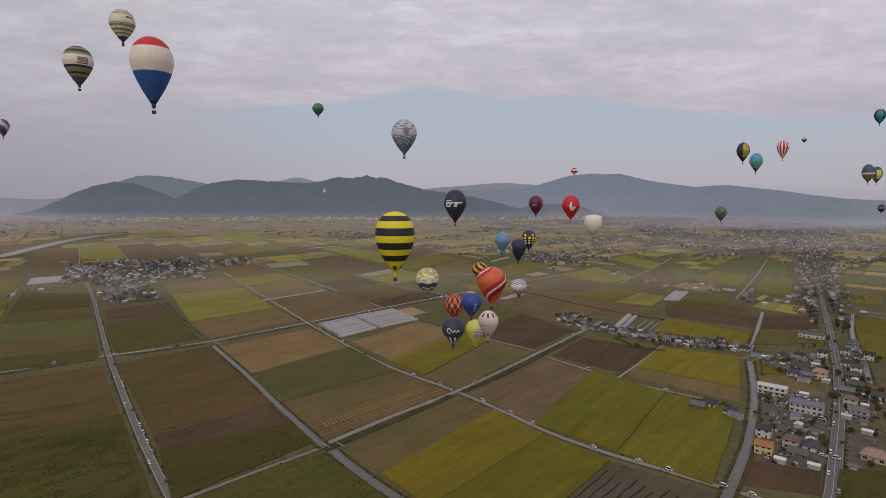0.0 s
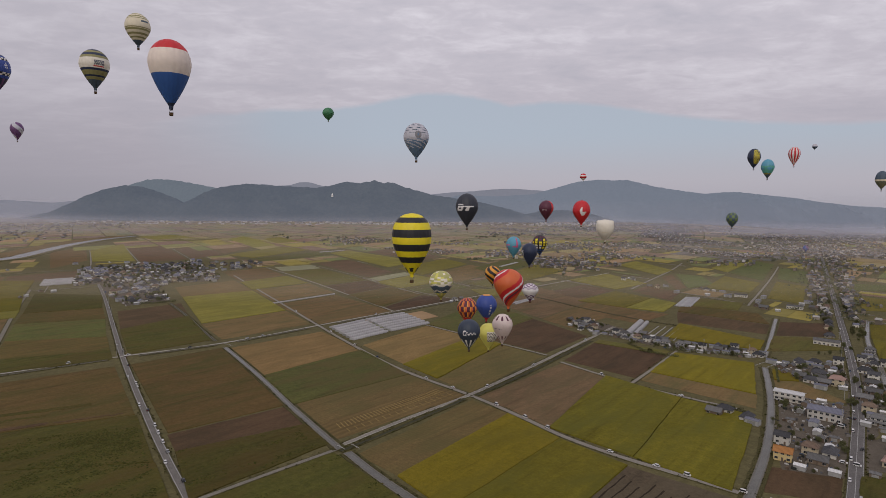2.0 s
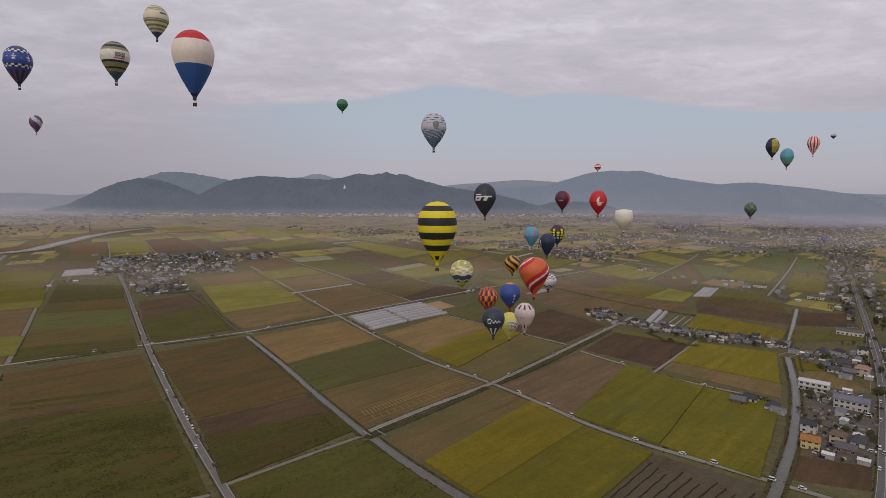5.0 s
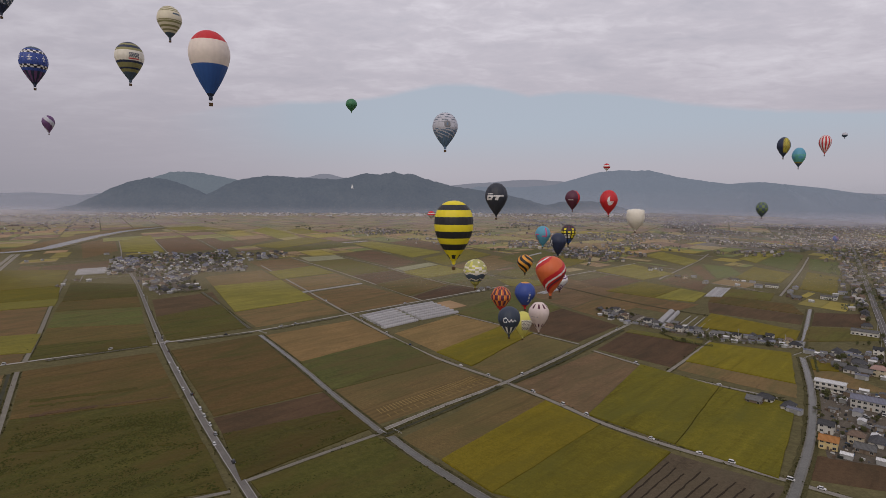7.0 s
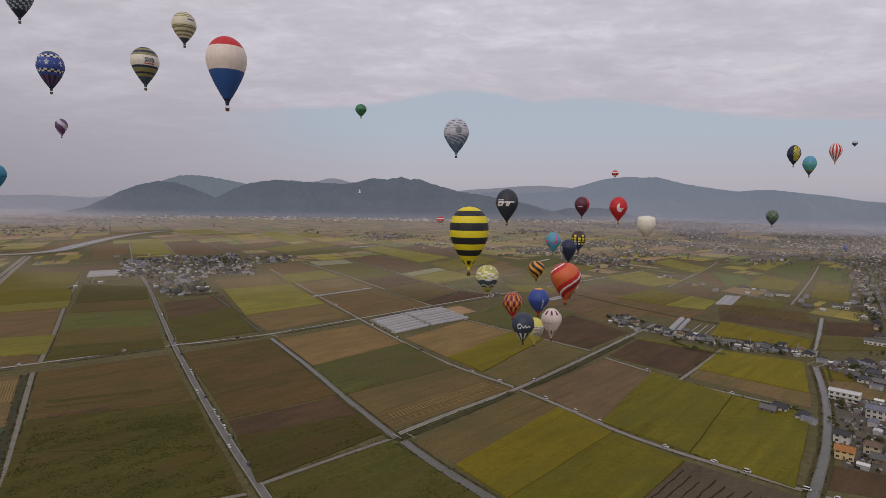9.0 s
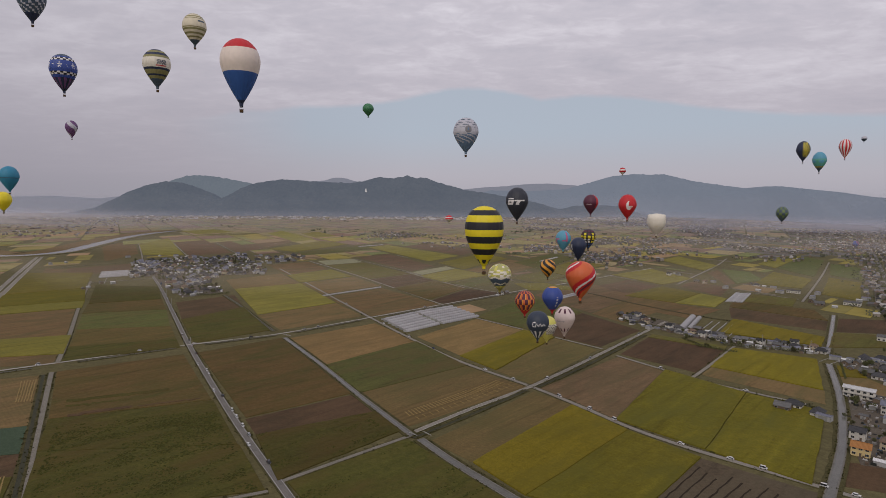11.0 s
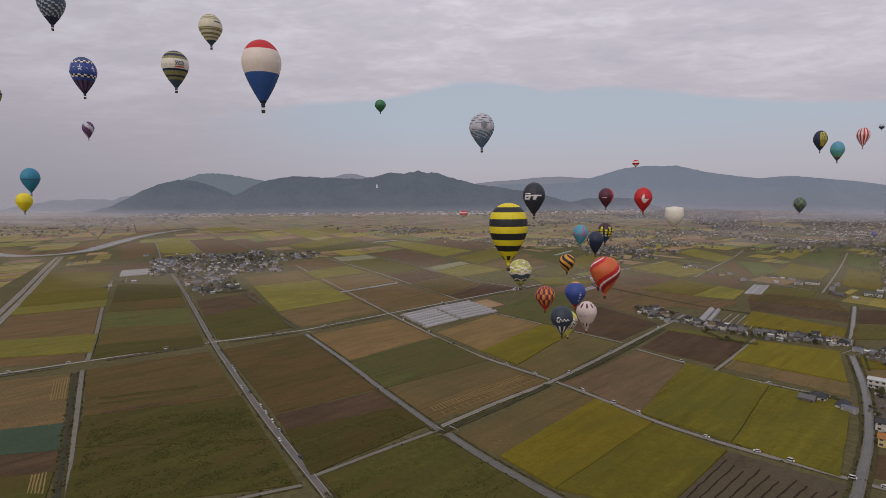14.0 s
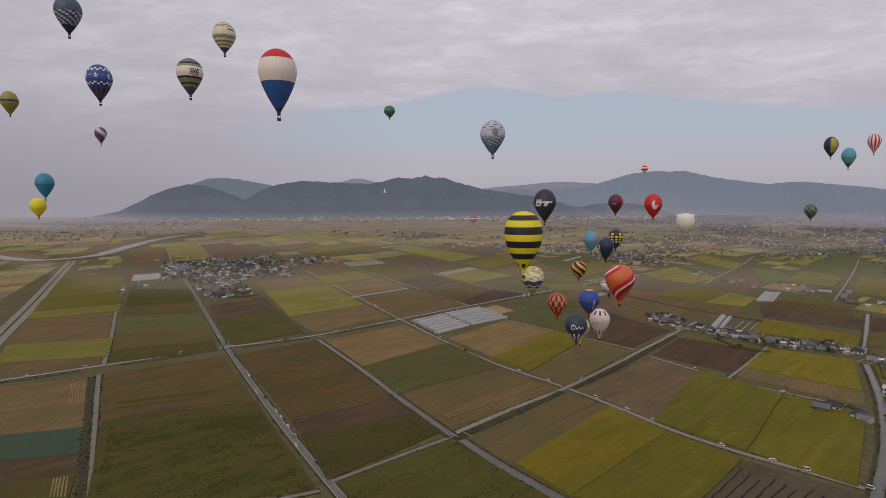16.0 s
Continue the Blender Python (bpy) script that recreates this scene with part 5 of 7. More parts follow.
def far_house(bm, x, y, w, d, h, rise, turn):
    c, s = math.cos(turn), math.sin(turn)
    at = lambda a, b, z: bm.verts.new((x + a * c - b * s, y + a * s + b * c, z))  # noqa: E731
    a, b = w / 2, d / 2
    lo, hi = [at(*p, -0.1) for p in ((-a, -b), (a, -b), (a, b), (-a, b))], [at(*p, h) for p in ((-a, -b), (a, -b), (a, b), (-a, b))]
    for i in range(4):
        bm.faces.new((lo[i], lo[(i + 1) % 4], hi[(i + 1) % 4], hi[i])).material_index = 0
    e = [at(*p, h - 0.05) for p in ((-a - 0.4, -b - 0.4), (a + 0.4, -b - 0.4), (a + 0.4, b + 0.4), (-a - 0.4, b + 0.4))]
    r = [at(-a, 0, h + rise), at(a, 0, h + rise)]
    for f in ((e[0], e[1], r[1], r[0]), (e[2], e[3], r[0], r[1]), (e[1], e[2], r[1]), (e[3], e[0], r[0])):
        bm.faces.new(f).material_index = 1


def town(label, spots, seed, sizes):
    g = random.Random(seed)
    bm = bmesh.new()
    for x, y in spots:
        w = g.uniform(*sizes) * (2.0 if g.random() < 0.04 else 1)
        far_house(bm, x, y, w, w * g.uniform(0.55, 0.8), g.choice((2.8, 3, 4.5, 5)) * (1.4 if w > 20 else 1), g.uniform(1.0, 2.2), radians(g.choice((-44, 46)) + g.uniform(-20, 20)))
    return tagged(part("distant_houses", bm, [FAR_WALL, FAR_ROOF]), label, "houses", kind="stuff")


def cluster(g, x, y, rx, ry, n):
    return [(g.gauss(x, rx / 2), g.gauss(y, ry / 2)) for _ in range(n)]


g = random.Random(5)
spots = []
for x, y, rx, ry, n in ((300, 1120, 75, 110, 150), (-190, 1830, 110, 170, 130), (60, 1400, 90, 60, 34), (450, 1300, 90, 100, 80), (520, 1620, 150, 160, 120), (350, 1560, 90, 90, 30), (-60, 1500, 60, 40, 14), (640, 1120, 70, 60, 25), (120, 1700, 120, 60, 22), (900, 1050, 70, 70, 28)):
    spots += cluster(g, x, y, rx, ry, n)
HAMLETS = spots
for (ax, ay), (bx, by), n in (((420, 530), (490, 632), 22), ((490, 632), (698, 931), 110), ((698, 931), (1096, 1507), 190)):
    for k in range(n):
        f, s = g.random(), g.choice((-1, 1)) * (7 + abs(g.gauss(0, 1)) * (8 + (ay - 500) * 0.03))
        spots.append((ax + (bx - ax) * f + 0.82 * s, ay + (by - ay) * f - 0.57 * s))
town("small grey-roofed hamlets among the paddies", [p for p in spots if not any(near_line(p, l, 6) for l, w, _ in ROADS)], 3, (3.6, 6.2))
spots = []
while len(spots) < 5000:
    y = g.uniform(1250, 4150)
    x = g.uniform(0.12, 0.86) * y
    if y > 4150 * nearer(x / y) - 40:
        continue
    wave = noise.noise(Vector((x / 170, y / 260, 1.5)))
    road_pull = max(0, 1 - abs(x / y - 0.735) / 0.16)
    if g.random() < (0.008 + 3.2 * max(0, wave - 0.13) + 0.45 * road_pull + 0.14 * (y > 2600)) * (0.3 + 0.7 * (x / y > 0.3)):
        spots.append((x, y))
TOWN_SPOTS = spots[:]
town("sprawling town of grey roofs towards the mountains", spots, 7, (4.0, 7.2))
spots = []
while len(spots) < 900:
    y, f = g.uniform(2900, 4120), g.uniform(-0.9, 0.3)
    if g.random() < 0.2 + 0.8 * max(0, noise.noise(Vector((f * 9, y / 600, 4.5)))) + 0.5 * (y > 3700) and (y > 3550 or f < -0.5):
        spots.append((f * y, y))
spots += [(g.uniform(-0.95, -0.6) * y, y) for y in (g.uniform(1700, 3400) for _ in range(300))]
town("scattered houses at the foot of the hills", spots, 9, (6, 11))

spots = []
while len(spots) < 480:
    y, f = g.uniform(3450, 4110), g.uniform(-0.78, 0.34)
    if g.random() < 0.16 + max(0, noise.noise(Vector((f * 14, y / 500, 8.5)))) * 1.8 + 0.3 * (-0.35 < f < 0.08):
        spots.append((f * y, y))
FAR_WALL, FAR_ROOF = FAR_PALE_WALL, FAR_PALE_ROOF
town("pale larger buildings along the foot of the hills", spots, 13, (11, 24))


# ---- trees and hedges ----
LEAF = material("tree_leaves", (0.06, 0.068, 0.032), (0.125, 0.125, 0.06), 0.5, rough=0.9, fleck=0.45, random_tint=0.25)
BARK = material("bark", (0.08, 0.06, 0.045), (0.13, 0.1, 0.075), 2.0, rough=0.95)


def leafy(bm, g, x, y, z, rx, rz, n, size):
    """Small leaf clumps scattered through an uneven crown."""
    for _ in range(n):
        d = Vector((g.gauss(0, 1), g.gauss(0, 1), g.gauss(0, 1))).normalized() * g.uniform(0.55, 1.05)
        lump = 1 + 0.35 * noise.noise(d * 2.3 + Vector((x, y, n)))
        c = Vector((x + d.x * rx * lump, y + d.y * rx * lump, z + d.z * rz * lump))
        u = Vector((g.gauss(0, 1), g.gauss(0, 1), g.gauss(0, 0.5))).normalized()
        v = u.orthogonal().normalized()
        w = u.cross(v)
        s = size * g.uniform(0.6, 1.3)
        k = [bm.verts.new(c + (v * a + w * b) * s + u * h * s) for a, b, h in ((-1, -0.6, 0), (0.2, -1, 0.3), (1, 0.3, 0), (-0.2, 1, -0.3))]
        bm.faces.new(k)


def tree(label, high, wide, seed, n=1500):
    g = random.Random(seed)
    thing = tagged(new("tree"), label, "tree")
    bm = bmesh.new()
    tube(bm, (0, 0, -0.2), (0.1, 0.05, high * 0.45), 0.05 * high * 0.6, 7)
    for k in range(5):
        a = k * 1.3
        tube(bm, (0.08, 0.04, high * (0.25 + 0.04 * k)), (math.cos(a) * wide * 0.3, math.sin(a) * wide * 0.3, high * 0.68), 0.018 * high, 5)
    part("trunk", bm, BARK, thing)
    bm = bmesh.new()
    for k in range(5):
        a = k * 2.4 + seed
        leafy(bm, g, math.cos(a) * wide * 0.22, math.sin(a) * wide * 0.22, high * (0.42 + 0.075 * k), wide * 0.36, high * 0.27, n // 5, wide * 0.040)
    part("crown", bm, LEAF, thing)
    return thing


TREES = [tree("dark green broadleaf garden tree", 4.6, 3.8, 1), tree("small round clipped garden tree", 2.6, 2.2, 2, 900), tree("tall dark evergreen by the houses", 6.5, 3.8, 3)]
g = random.Random(21)
for p in scatter(VILLAGE_CORE, 50, 4.0):
    put(g.choice(TREES), *p, g.uniform(0, 360))
bm = bmesh.new()
for p in scatter(VILLAGE_CORE, 300, 2.6):
    h = g.uniform(1.4, 4.2)
    leafy(bm, g, *p, h * 0.55, h * 0.6, h * 0.5, 26, h * 0.22)
tagged(part("village_shrubs", bm, LEAF), "dark garden shrubs and small trees between the village houses", "shrubs", kind="stuff")
for k in range(14):
    put(TREES[2], -395 + g.gauss(0, 14), 1010 + g.gauss(0, 20), g.uniform(0, 360))
for x, y, n, r in ((190, 432, 5, 5), (205, 448, 10, 8), (228, 440, 8, 9), (252, 430, 8, 9), (270, 416, 6, 6), (165, 545, 6, 8), (180, 530, 6, 8), (200, 480, 6, 8), (265, 355, 7, 9), (290, 352, 9, 10), (305, 340, 6, 8), (262, 308, 7, 8), 
                   (222, 300, 5, 8), (192, 262, 6, 6), (209, 252, 4, 6), (345, 388, 7, 8), (330, 412, 6, 9), (360, 430, 5, 9), (215, 228, 4, 3), (232, 324, 3, 4)):
    for _ in range(n):
        p = (g.gauss(x, r * 0.6), g.gauss(y, r * 0.8))
        put(g.choice(TREES[:2] if r < 7 else TREES), *p, g.uniform(0, 360), g.uniform(0.5, 0.85))


for shape, n in (([(168, 233), (197, 224), (240, 268), (209, 300), (198, 290)], 16), ([(248, 300), (266, 290), (345, 400), (330, 404)], 26), ([(258, 372), (263, 345), (285, 345), (318, 395), (268, 402)], 14), ([(230, 226), (262, 262), (300, 318), (285, 322), (240, 262)], 22)):
    for p in scatter(shape, n, 2.6, 1.0):
        put(g.choice(TREES[:2]), *p, g.uniform(0, 360), g.uniform(0.45, 0.95))
for k in range(70):
    f = g.random()
    a, b = ((375, 467), (490, 632)) if f < 0.4 else ((490, 632), (698, 931))
    q = lerp(a, b, g.random())
    s = g.choice((-1, 1)) * g.uniform(6, 15)
    put(g.choice(TREES), q[0] + 0.82 * s, q[1] - 0.57 * s, g.uniform(0, 360))


def hedge(line, wide, high):
    bm = bmesh.new()
    gg = random.Random(int(line[0][0]))
    for a, b in zip(line, line[1:]):
        d = math.dist(a, b)
        for k in range(max(1, int(d / 1.6))):
            p = lerp(a, b, k * 1.6 / d)
            leafy(bm, gg, p[0], p[1], high * 0.55, wide / 2, high * 0.5, 22, 0.34)
    tagged(part("hedge", bm, LEAF), "dark clipped evergreen hedge beside the farmyard", "hedge")


hedge([(184, 434), (196, 421), (206, 413)], 2.0, 2.4)
hedge([(187, 437), (182, 455), (200, 470)], 1.6, 1.8)
hedge([(216, 305), (231, 326)], 1.6, 2.0)
hedge([(207, 437), (222, 430), (240, 424), (258, 414)], 2.2, 2.6)
hedge([(214, 456), (232, 449), (252, 440), (268, 432)], 1.8, 2.2)
hedge([(152, 532), (160, 522), (170, 508), (182, 492)], 1.8, 2.2)
hedge([(175, 309), (186, 306), (192, 298)], 1.6, 2.2)
hedge([(263, 386), (251, 366), (243, 352)], 1.4, 1.4)
hedge([(-318, 655), (-292, 655), (-274, 672)], 2.0, 2.2)
bm = bmesh.new()
for _ in range(1300):
    y = g.uniform(1150, 4100)
    x = g.uniform(-0.25 if y < 2400 else -0.9, 0.86) * y
    if noise.noise(Vector((x / 170, y / 260, 1.5))) > 0.05:
        if y > 4100 * nearer(x / y):
            continue
        s = g.uniform(2, 4.5)
        for k in range(g.choice((1, 2, 4))):
            leafy(bm, g, x + g.gauss(0, s * 2), y + g.gauss(0, s * 2), s * 0.7, s * 0.8, s * 0.6, 12, s * 0.42)
for x, y in HAMLETS * 2:
    s = g.uniform(1.2, 3.0)
    leafy(bm, g, x + g.gauss(0, 8), y + g.gauss(0, 10), s * 0.7, s * 1.1, s * 0.6, 14, s * 0.32)
for x, y in TOWN_SPOTS[::3]:
    s = g.uniform(1.8, 4.0)
    leafy(bm, g, x + g.gauss(0, 14), y + g.gauss(0, 22), s * 0.7, s * 1.3, s * 0.6, 10, s * 0.36)
FAR_LEAF = material("distant_leaves", (0.10, 0.11, 0.07), (0.155, 0.16, 0.11), 0.1, rough=0.95, fleck=0.3)
tagged(part("distant_trees", bm, FAR_LEAF), "scattered dark trees across the far plain", "trees", kind="stuff")


# ---- weeds along the ditches ----
WEEDS = shades("bank_weeds", [(0.050, 0.054, 0.018), (0.072, 0.070, 0.024), (0.040, 0.046, 0.016), (0.088, 0.076, 0.034), (0.110, 0.090, 0.048), (0.060, 0.066, 0.020)], scale=0.2)
gw = random.Random(31)
bm = bmesh.new()
for line, width, step in [(l, w + 0.7, 0.5) for l, w in CANALS] + [(l, w + 0.9, 0.9) for l, w, _ in ROADS[:4] + ROADS[5:]]:
    for a, b in zip(line, line[1:]):
        if a[1] > 560 or abs(a[0]) > 330:
            continue
        d = math.dist(a, b)
        for k in range(max(1, int(d / step))):
            p = lerp(a, b, gw.random())
            side = gw.choice((-1, 1)) * (width / 2 + abs(gw.gauss(0.1, 0.55)))
            x, y = p[0] - (b[1] - a[1]) / d * side, p[1] + (b[0] - a[0]) / d * side
            if noise.noise(Vector((x / 12, y / 12, 6))) + gw.uniform(-0.3, 0.3) < -0.08:
                continue
            s = gw.uniform(0.14, 0.48)
            leafy(bm, gw, x, y, 0.2 + s * 0.4, s * 1.2, s * 0.6, 6, s * 0.6)
tagged(part("bank_weeds", bm, WEEDS), "rough green and straw-coloured weeds along ditches and lanes", "weeds", kind="stuff")


# ---- bean plants in the nearest fields ----
BEAN = shades("bean_leaves", [(0.060, 0.066, 0.016), (0.074, 0.078, 0.020), (0.094, 0.092, 0.024), (0.054, 0.060, 0.015), (0.102, 0.086, 0.026)], scale=0.05)


def plants(corners, rows, each, high, seed, thick, big):
    """Uneven rows of bushy plants between the sides of a field."""
    gg = random.Random(seed)
    bm = bmesh.new()
    for r in range(rows):
        f = (r + 0.5) / rows
        a, b = lerp(corners[0], corners[3], f), lerp(corners[1], corners[2], f)
        for k in range(each):
            p = lerp(a, b, (k + gg.random()) / each)
            along, over = 0.68 * p[0] + 0.73 * p[1], -0.73 * p[0] + 0.68 * p[1]
            keep = thick + 1.1 * noise.noise(Vector((along / 40, over / 8, seed))) + 0.5 * noise.noise(Vector((along / 9, over / 4, seed + 5)))
            if gg.random() > keep:
                continue
            s, t = gg.uniform(0.35, big), gg.uniform(0, 6.3)
            x, y = p[0] + gg.gauss(0, 0.25), p[1] + gg.gauss(0, 0.25)
            z = high + gg.uniform(0, 0.35)
            rim = [bm.verts.new((x + math.cos(t + q * 1.57) * s, y + math.sin(t + q * 1.57) * s, high - 0.04)) for q in range(4)]
            tip = bm.verts.new((x, y, z + 0.06))
            for q in range(4):
                bm.faces.new((rim[q], rim[(q + 1) % 4], tip))
    tagged(part("bean_plants", bm, BEAN), "bushy green and browning bean plants in rows", "plants", kind="stuff")


plants([(-200, 264), (-132, 288), (-81, 206), (-157, 186)], 110, 190, 0.5, 1, 0.22, 0.85)
plants([(-98, 258), (-51, 285), (-36, 261), (-74, 214)], 56, 120, 0.5, 2, -0.06, 0.6)
plants([(-70, 204), (-24, 252), (20, 194), (-37, 158)], 64, 140, 0.5, 3, -0.10, 0.6)


# ---- greenhouses ----
PLASTIC = material("greenhouse_plastic", (0.25, 0.245, 0.245), (0.35, 0.34, 0.34), 0.25, rough=0.5, fleck=0.15, rows=(2.0, ROW + 90, 0.12), random_tint=0.12)


def greenhouse(a, b, wide, high, label="long plastic-covered tunnel greenhouse", group="tunnel greenhouses"):
    thing = tagged(new("greenhouse"), label, "greenhouse", group=group)
    d = math.dist(a, b)
    thing.matrix_basis = pose(*a, 0, 0, 0, math.degrees(math.atan2(b[1] - a[1], b[0] - a[0])))
    bm = bmesh.new()
    n, ribs = 10, max(4, int(d / 3))
    rings = []
    for i in range(ribs + 1):
        sag = 1 - 0.005 * (i % 2)
        rings.append([bm.verts.new((d * i / ribs, math.cos(k / n * math.pi) * wide / 2 * sag, 0.15 + math.sin(k / n * math.pi) ** 0.8 * high * sag)) for k in range(n + 1)])
    for p, q in zip(rings, rings[1:]):
        for k in range(n):
            bm.faces.new((p[k], q[k], q[k + 1], p[k + 1]))
    bmesh.ops.recalc_face_normals(bm, faces=bm.faces)
    part("cover", bm, PLASTIC, thing)
    for x in (0.0, d):
        bm = bmesh.new()
        bm.faces.new([bm.verts.new((x + (0.03 if x else -0.03), math.cos(k / n * math.pi) * wide / 2, 0.1 + math.sin(k / n * math.pi) ** 0.8 * high)) for k in range(n + 1)])
        part("end_wall", bm, WALL["tin"], thing)
    return thing


for k in range(7):
    f = (k + 0.5) / 7
    for q0, q1, r0, r1 in (((-72.8, 524.4), (-44.1, 470.4), (-46.3, 557.5), (-17.0, 501.5)), ((-44.0, 560.3), (-14.0, 504.4), (-8.4, 595.1), (20.5, 537.6))):
        greenhouse(lerp(q0, q1, f), lerp(r0, r1, f), 5.6, 1.9)
TAKEN.append([(-74, 526), (-44, 468), (22, 537), (-9, 597)])
greenhouse((187, 478), (228, 545), 6.0, 3.0, "large white farm greenhouse beside the hamlet", "large greenhouses")
greenhouse((192, 475), (233, 542), 4.2, 2.4, "white farm greenhouse beside the hamlet", "large greenhouses")
for k in range(5):
    greenhouse((205 + 5 * k, 480 - 3.4 * k), (238 + 5 * k, 526 - 3.4 * k), 0.7, 0.5, "low narrow plastic crop tunnel", "low crop tunnels")
for a, b in (((-158, 655), (-99, 725)), ((116, 652), (145, 687)), ((120, 648), (149, 683))):
    greenhouse(a, b, 3.2, 1.2, "low plastic crop tunnel", "low crop tunnels")
for k in range(6):
    greenhouse((303 + 2.6 * k, 634 - 1.2 * k), (345 + 2.6 * k, 696 - 1.2 * k), 2.9, 1.3, "low plastic crop tunnel", "low crop tunnels")
for k in range(7):
    greenhouse((-515 - 5 * k, 800 + 9 * k), (-487 - 5 * k, 824 + 9 * k), 7.5, 2.2)
for q in ([(-236, 1386), (-185, 1448)], [(160, 1060), (205, 1140)]):
    greenhouse(*q, 6, 1.6, "low plastic crop tunnel", "low crop tunnels")


# ---- furrows and straw ----
FURROW = material("furrow_soil", (0.025, 0.02, 0.014), (0.045, 0.034, 0.024), 0.5, rough=0.95, relief=0.05, fleck=0.4)
STRAW = material("straw", (0.21, 0.15, 0.062), (0.29, 0.21, 0.09), 0.6, rough=0.9, relief=0.04, fleck=0.35)


def strip(name, a, b, wide, high, mat, label, wobble=0.5):
    line = [(lerp(a, b, k / 14)[0] + wobble * noise.noise(Vector((k * 0.7, a[0], 2))), lerp(a, b, k / 14)[1] + wobble * noise.noise(Vector((k * 0.7, a[1], 5)))) for k in range(15)]
    return tagged(part(name, ribbon(line, wide / 2, -wide / 2, -0.05, high, ragged=0.25), mat), label, "field row", group=name + "s in the field")


for k in range(10):
    f = 0.06 + 0.098 * k
    a, b = lerp((101.5, 236.7), (134.9, 206.7), f), lerp((58.2, 189.5), (90.3, 171.1), f)
    strip("furrow", lerp(a, b, 0.12 + 0.05 * (k % 3)), lerp(a, b, 0.95), 0.6, 0.16, FURROW, "dark wet furrow in the ploughed field")
for k in range(34):
    f = 0.03 + 0.028 * k
    a, b = lerp((-33.7, 288.9), (21.9, 347.3), f), lerp((-23.9, 271.1), (37.7, 330.6), f)
    strip("straw_ridge", lerp(a, b, 0.10), lerp(a, b, 0.46), 0.5, 0.34, STRAW, "low row of cut straw on the stubble", 0.2)
    if k % 2:
        strip("straw_ridge", lerp(a, b, 0.56), lerp(a, b, 0.78), 0.4, 0.26, STRAW, "low row of cut straw on the stubble", 0.2)
for k in range(6):
    f = 0.90 + 0.016 * k
    strip("straw_ridge", lerp(lerp((-357, 309), (-268, 347), f), lerp((-285, 240), (-216, 265), f), 0.12), lerp(lerp((-357, 309), (-268, 347), f), lerp((-285, 240), (-216, 265), f), 0.58), 0.5, 0.3, STRAW, "low row of cut straw on the stubble", 0.3)

for k in range(5):
    strip("straw_ridge", (-189.6 + 1.0 * k, 211 + 0.6 * k), (-180.5 + 1.5 * k, 196.4), 0.5, 0.56, STRAW, "low row of cut straw on the stubble", 0.2)

for a, b, w in (((-204, 278.5), (-178, 292), 3.6), ((-176, 292.5), (-148, 305.5), 1.6)):
    strip("bare_streak", a, b, w, 0.56, M["soil_dark"], "dark bare streak across the bean field", 2.0)
for a, b, w in (((-219, 299), (-172, 320), 5.0), ((-214, 291), (-186, 303), 2.6)):
    strip("green_streak", a, b, w, 0.53, M["green_dark"], "green streak of leafier plants across the bean field", 3.0)


# ---- cars ----
PAINT = {"white": material("white_car_paint", (0.62, 0.62, 0.62), (0.68, 0.68, 0.68), 1.0, rough=0.25, fleck=0.05), "silver": material("silver_car_paint", (0.34, 0.35, 0.36), (0.4, 0.41, 0.42), 1.0, rough=0.3, metal=0.5, fleck=0.05),
         "dark": material("dark_car_paint", (0.02, 0.021, 0.025), (0.03, 0.031, 0.036), 1.0, rough=0.25, fleck=0.05), "blue": material("blue_car_paint", (0.05, 0.08, 0.16), (0.06, 0.1, 0.2), 1.0, rough=0.25, fleck=0.05)}
TYRE = material("tyre_rubber", (0.015, 0.015, 0.015), (0.025, 0.025, 0.025), 2.0, rough=0.9)
LAMP = material("lamp_glass", (0.6, 0.6, 0.58), (0.7, 0.7, 0.68), 2.0, rough=0.15)
TAIL = material("tail_lamp", (0.3, 0.01, 0.01), (0.4, 0.015, 0.015), 2.0, rough=0.2)


def car(label, paint, length, wide, high, van):
    thing = tagged(new("car"), label, "car", group="cars on the lanes")
    a, b = length / 2, wide / 2
    bm = bmesh.new()
    box(bm, -a, -b, 0.28, a, b, 0.85 if not van else 1.0, top=0.97)
    bmesh.ops.bevel(bm, geom=bm.edges[:], offset=0.1, segments=2, affect="EDGES")
    part("body", bm, PAINT[paint], thing)
    c0, c1 = (-a + 0.08, a * 0.72) if van else (-a * 0.78, a * 0.42)
    bm = bmesh.new()
    box(bm, c0, -b * 0.93, 0.8, c1, b * 0.93, high - 0.12, top=0.84)
    part("cabin_glass", bm, GLASS, thing, "dark car windows")
    bm = bmesh.new()
    m, h = (c0 + c1) / 2, (c1 - c0) / 2 * 0.86
    box(bm, m - h, -b * 0.8, high - 0.14, m + h, b * 0.8, high, top=0.94)
    bmesh.ops.bevel(bm, geom=bm.edges[:], offset=0.04, segments=1, affect="EDGES")
    part("roof", bm, PAINT[paint], thing)
    for x in (-a * 0.62, a * 0.62):
        for y in (-b, b):
            bm = bmesh.new()
            tube(bm, (x, y - 0.1, 0.3), (x, y + 0.1, 0.3), 0.3, 12)
            part("wheel", bm, TYRE, thing)
    for y in (-b * 0.7, b * 0.7):
        for x, mat, nm in ((a, LAMP, "headlight"), (-a, TAIL, "tail_light")):
            bm = bmesh.new()
            box(bm, x - 0.06, y - 0.16, 0.58, x + 0.03, y + 0.16, 0.74)
            part(nm, bm, mat, thing)
    return thing


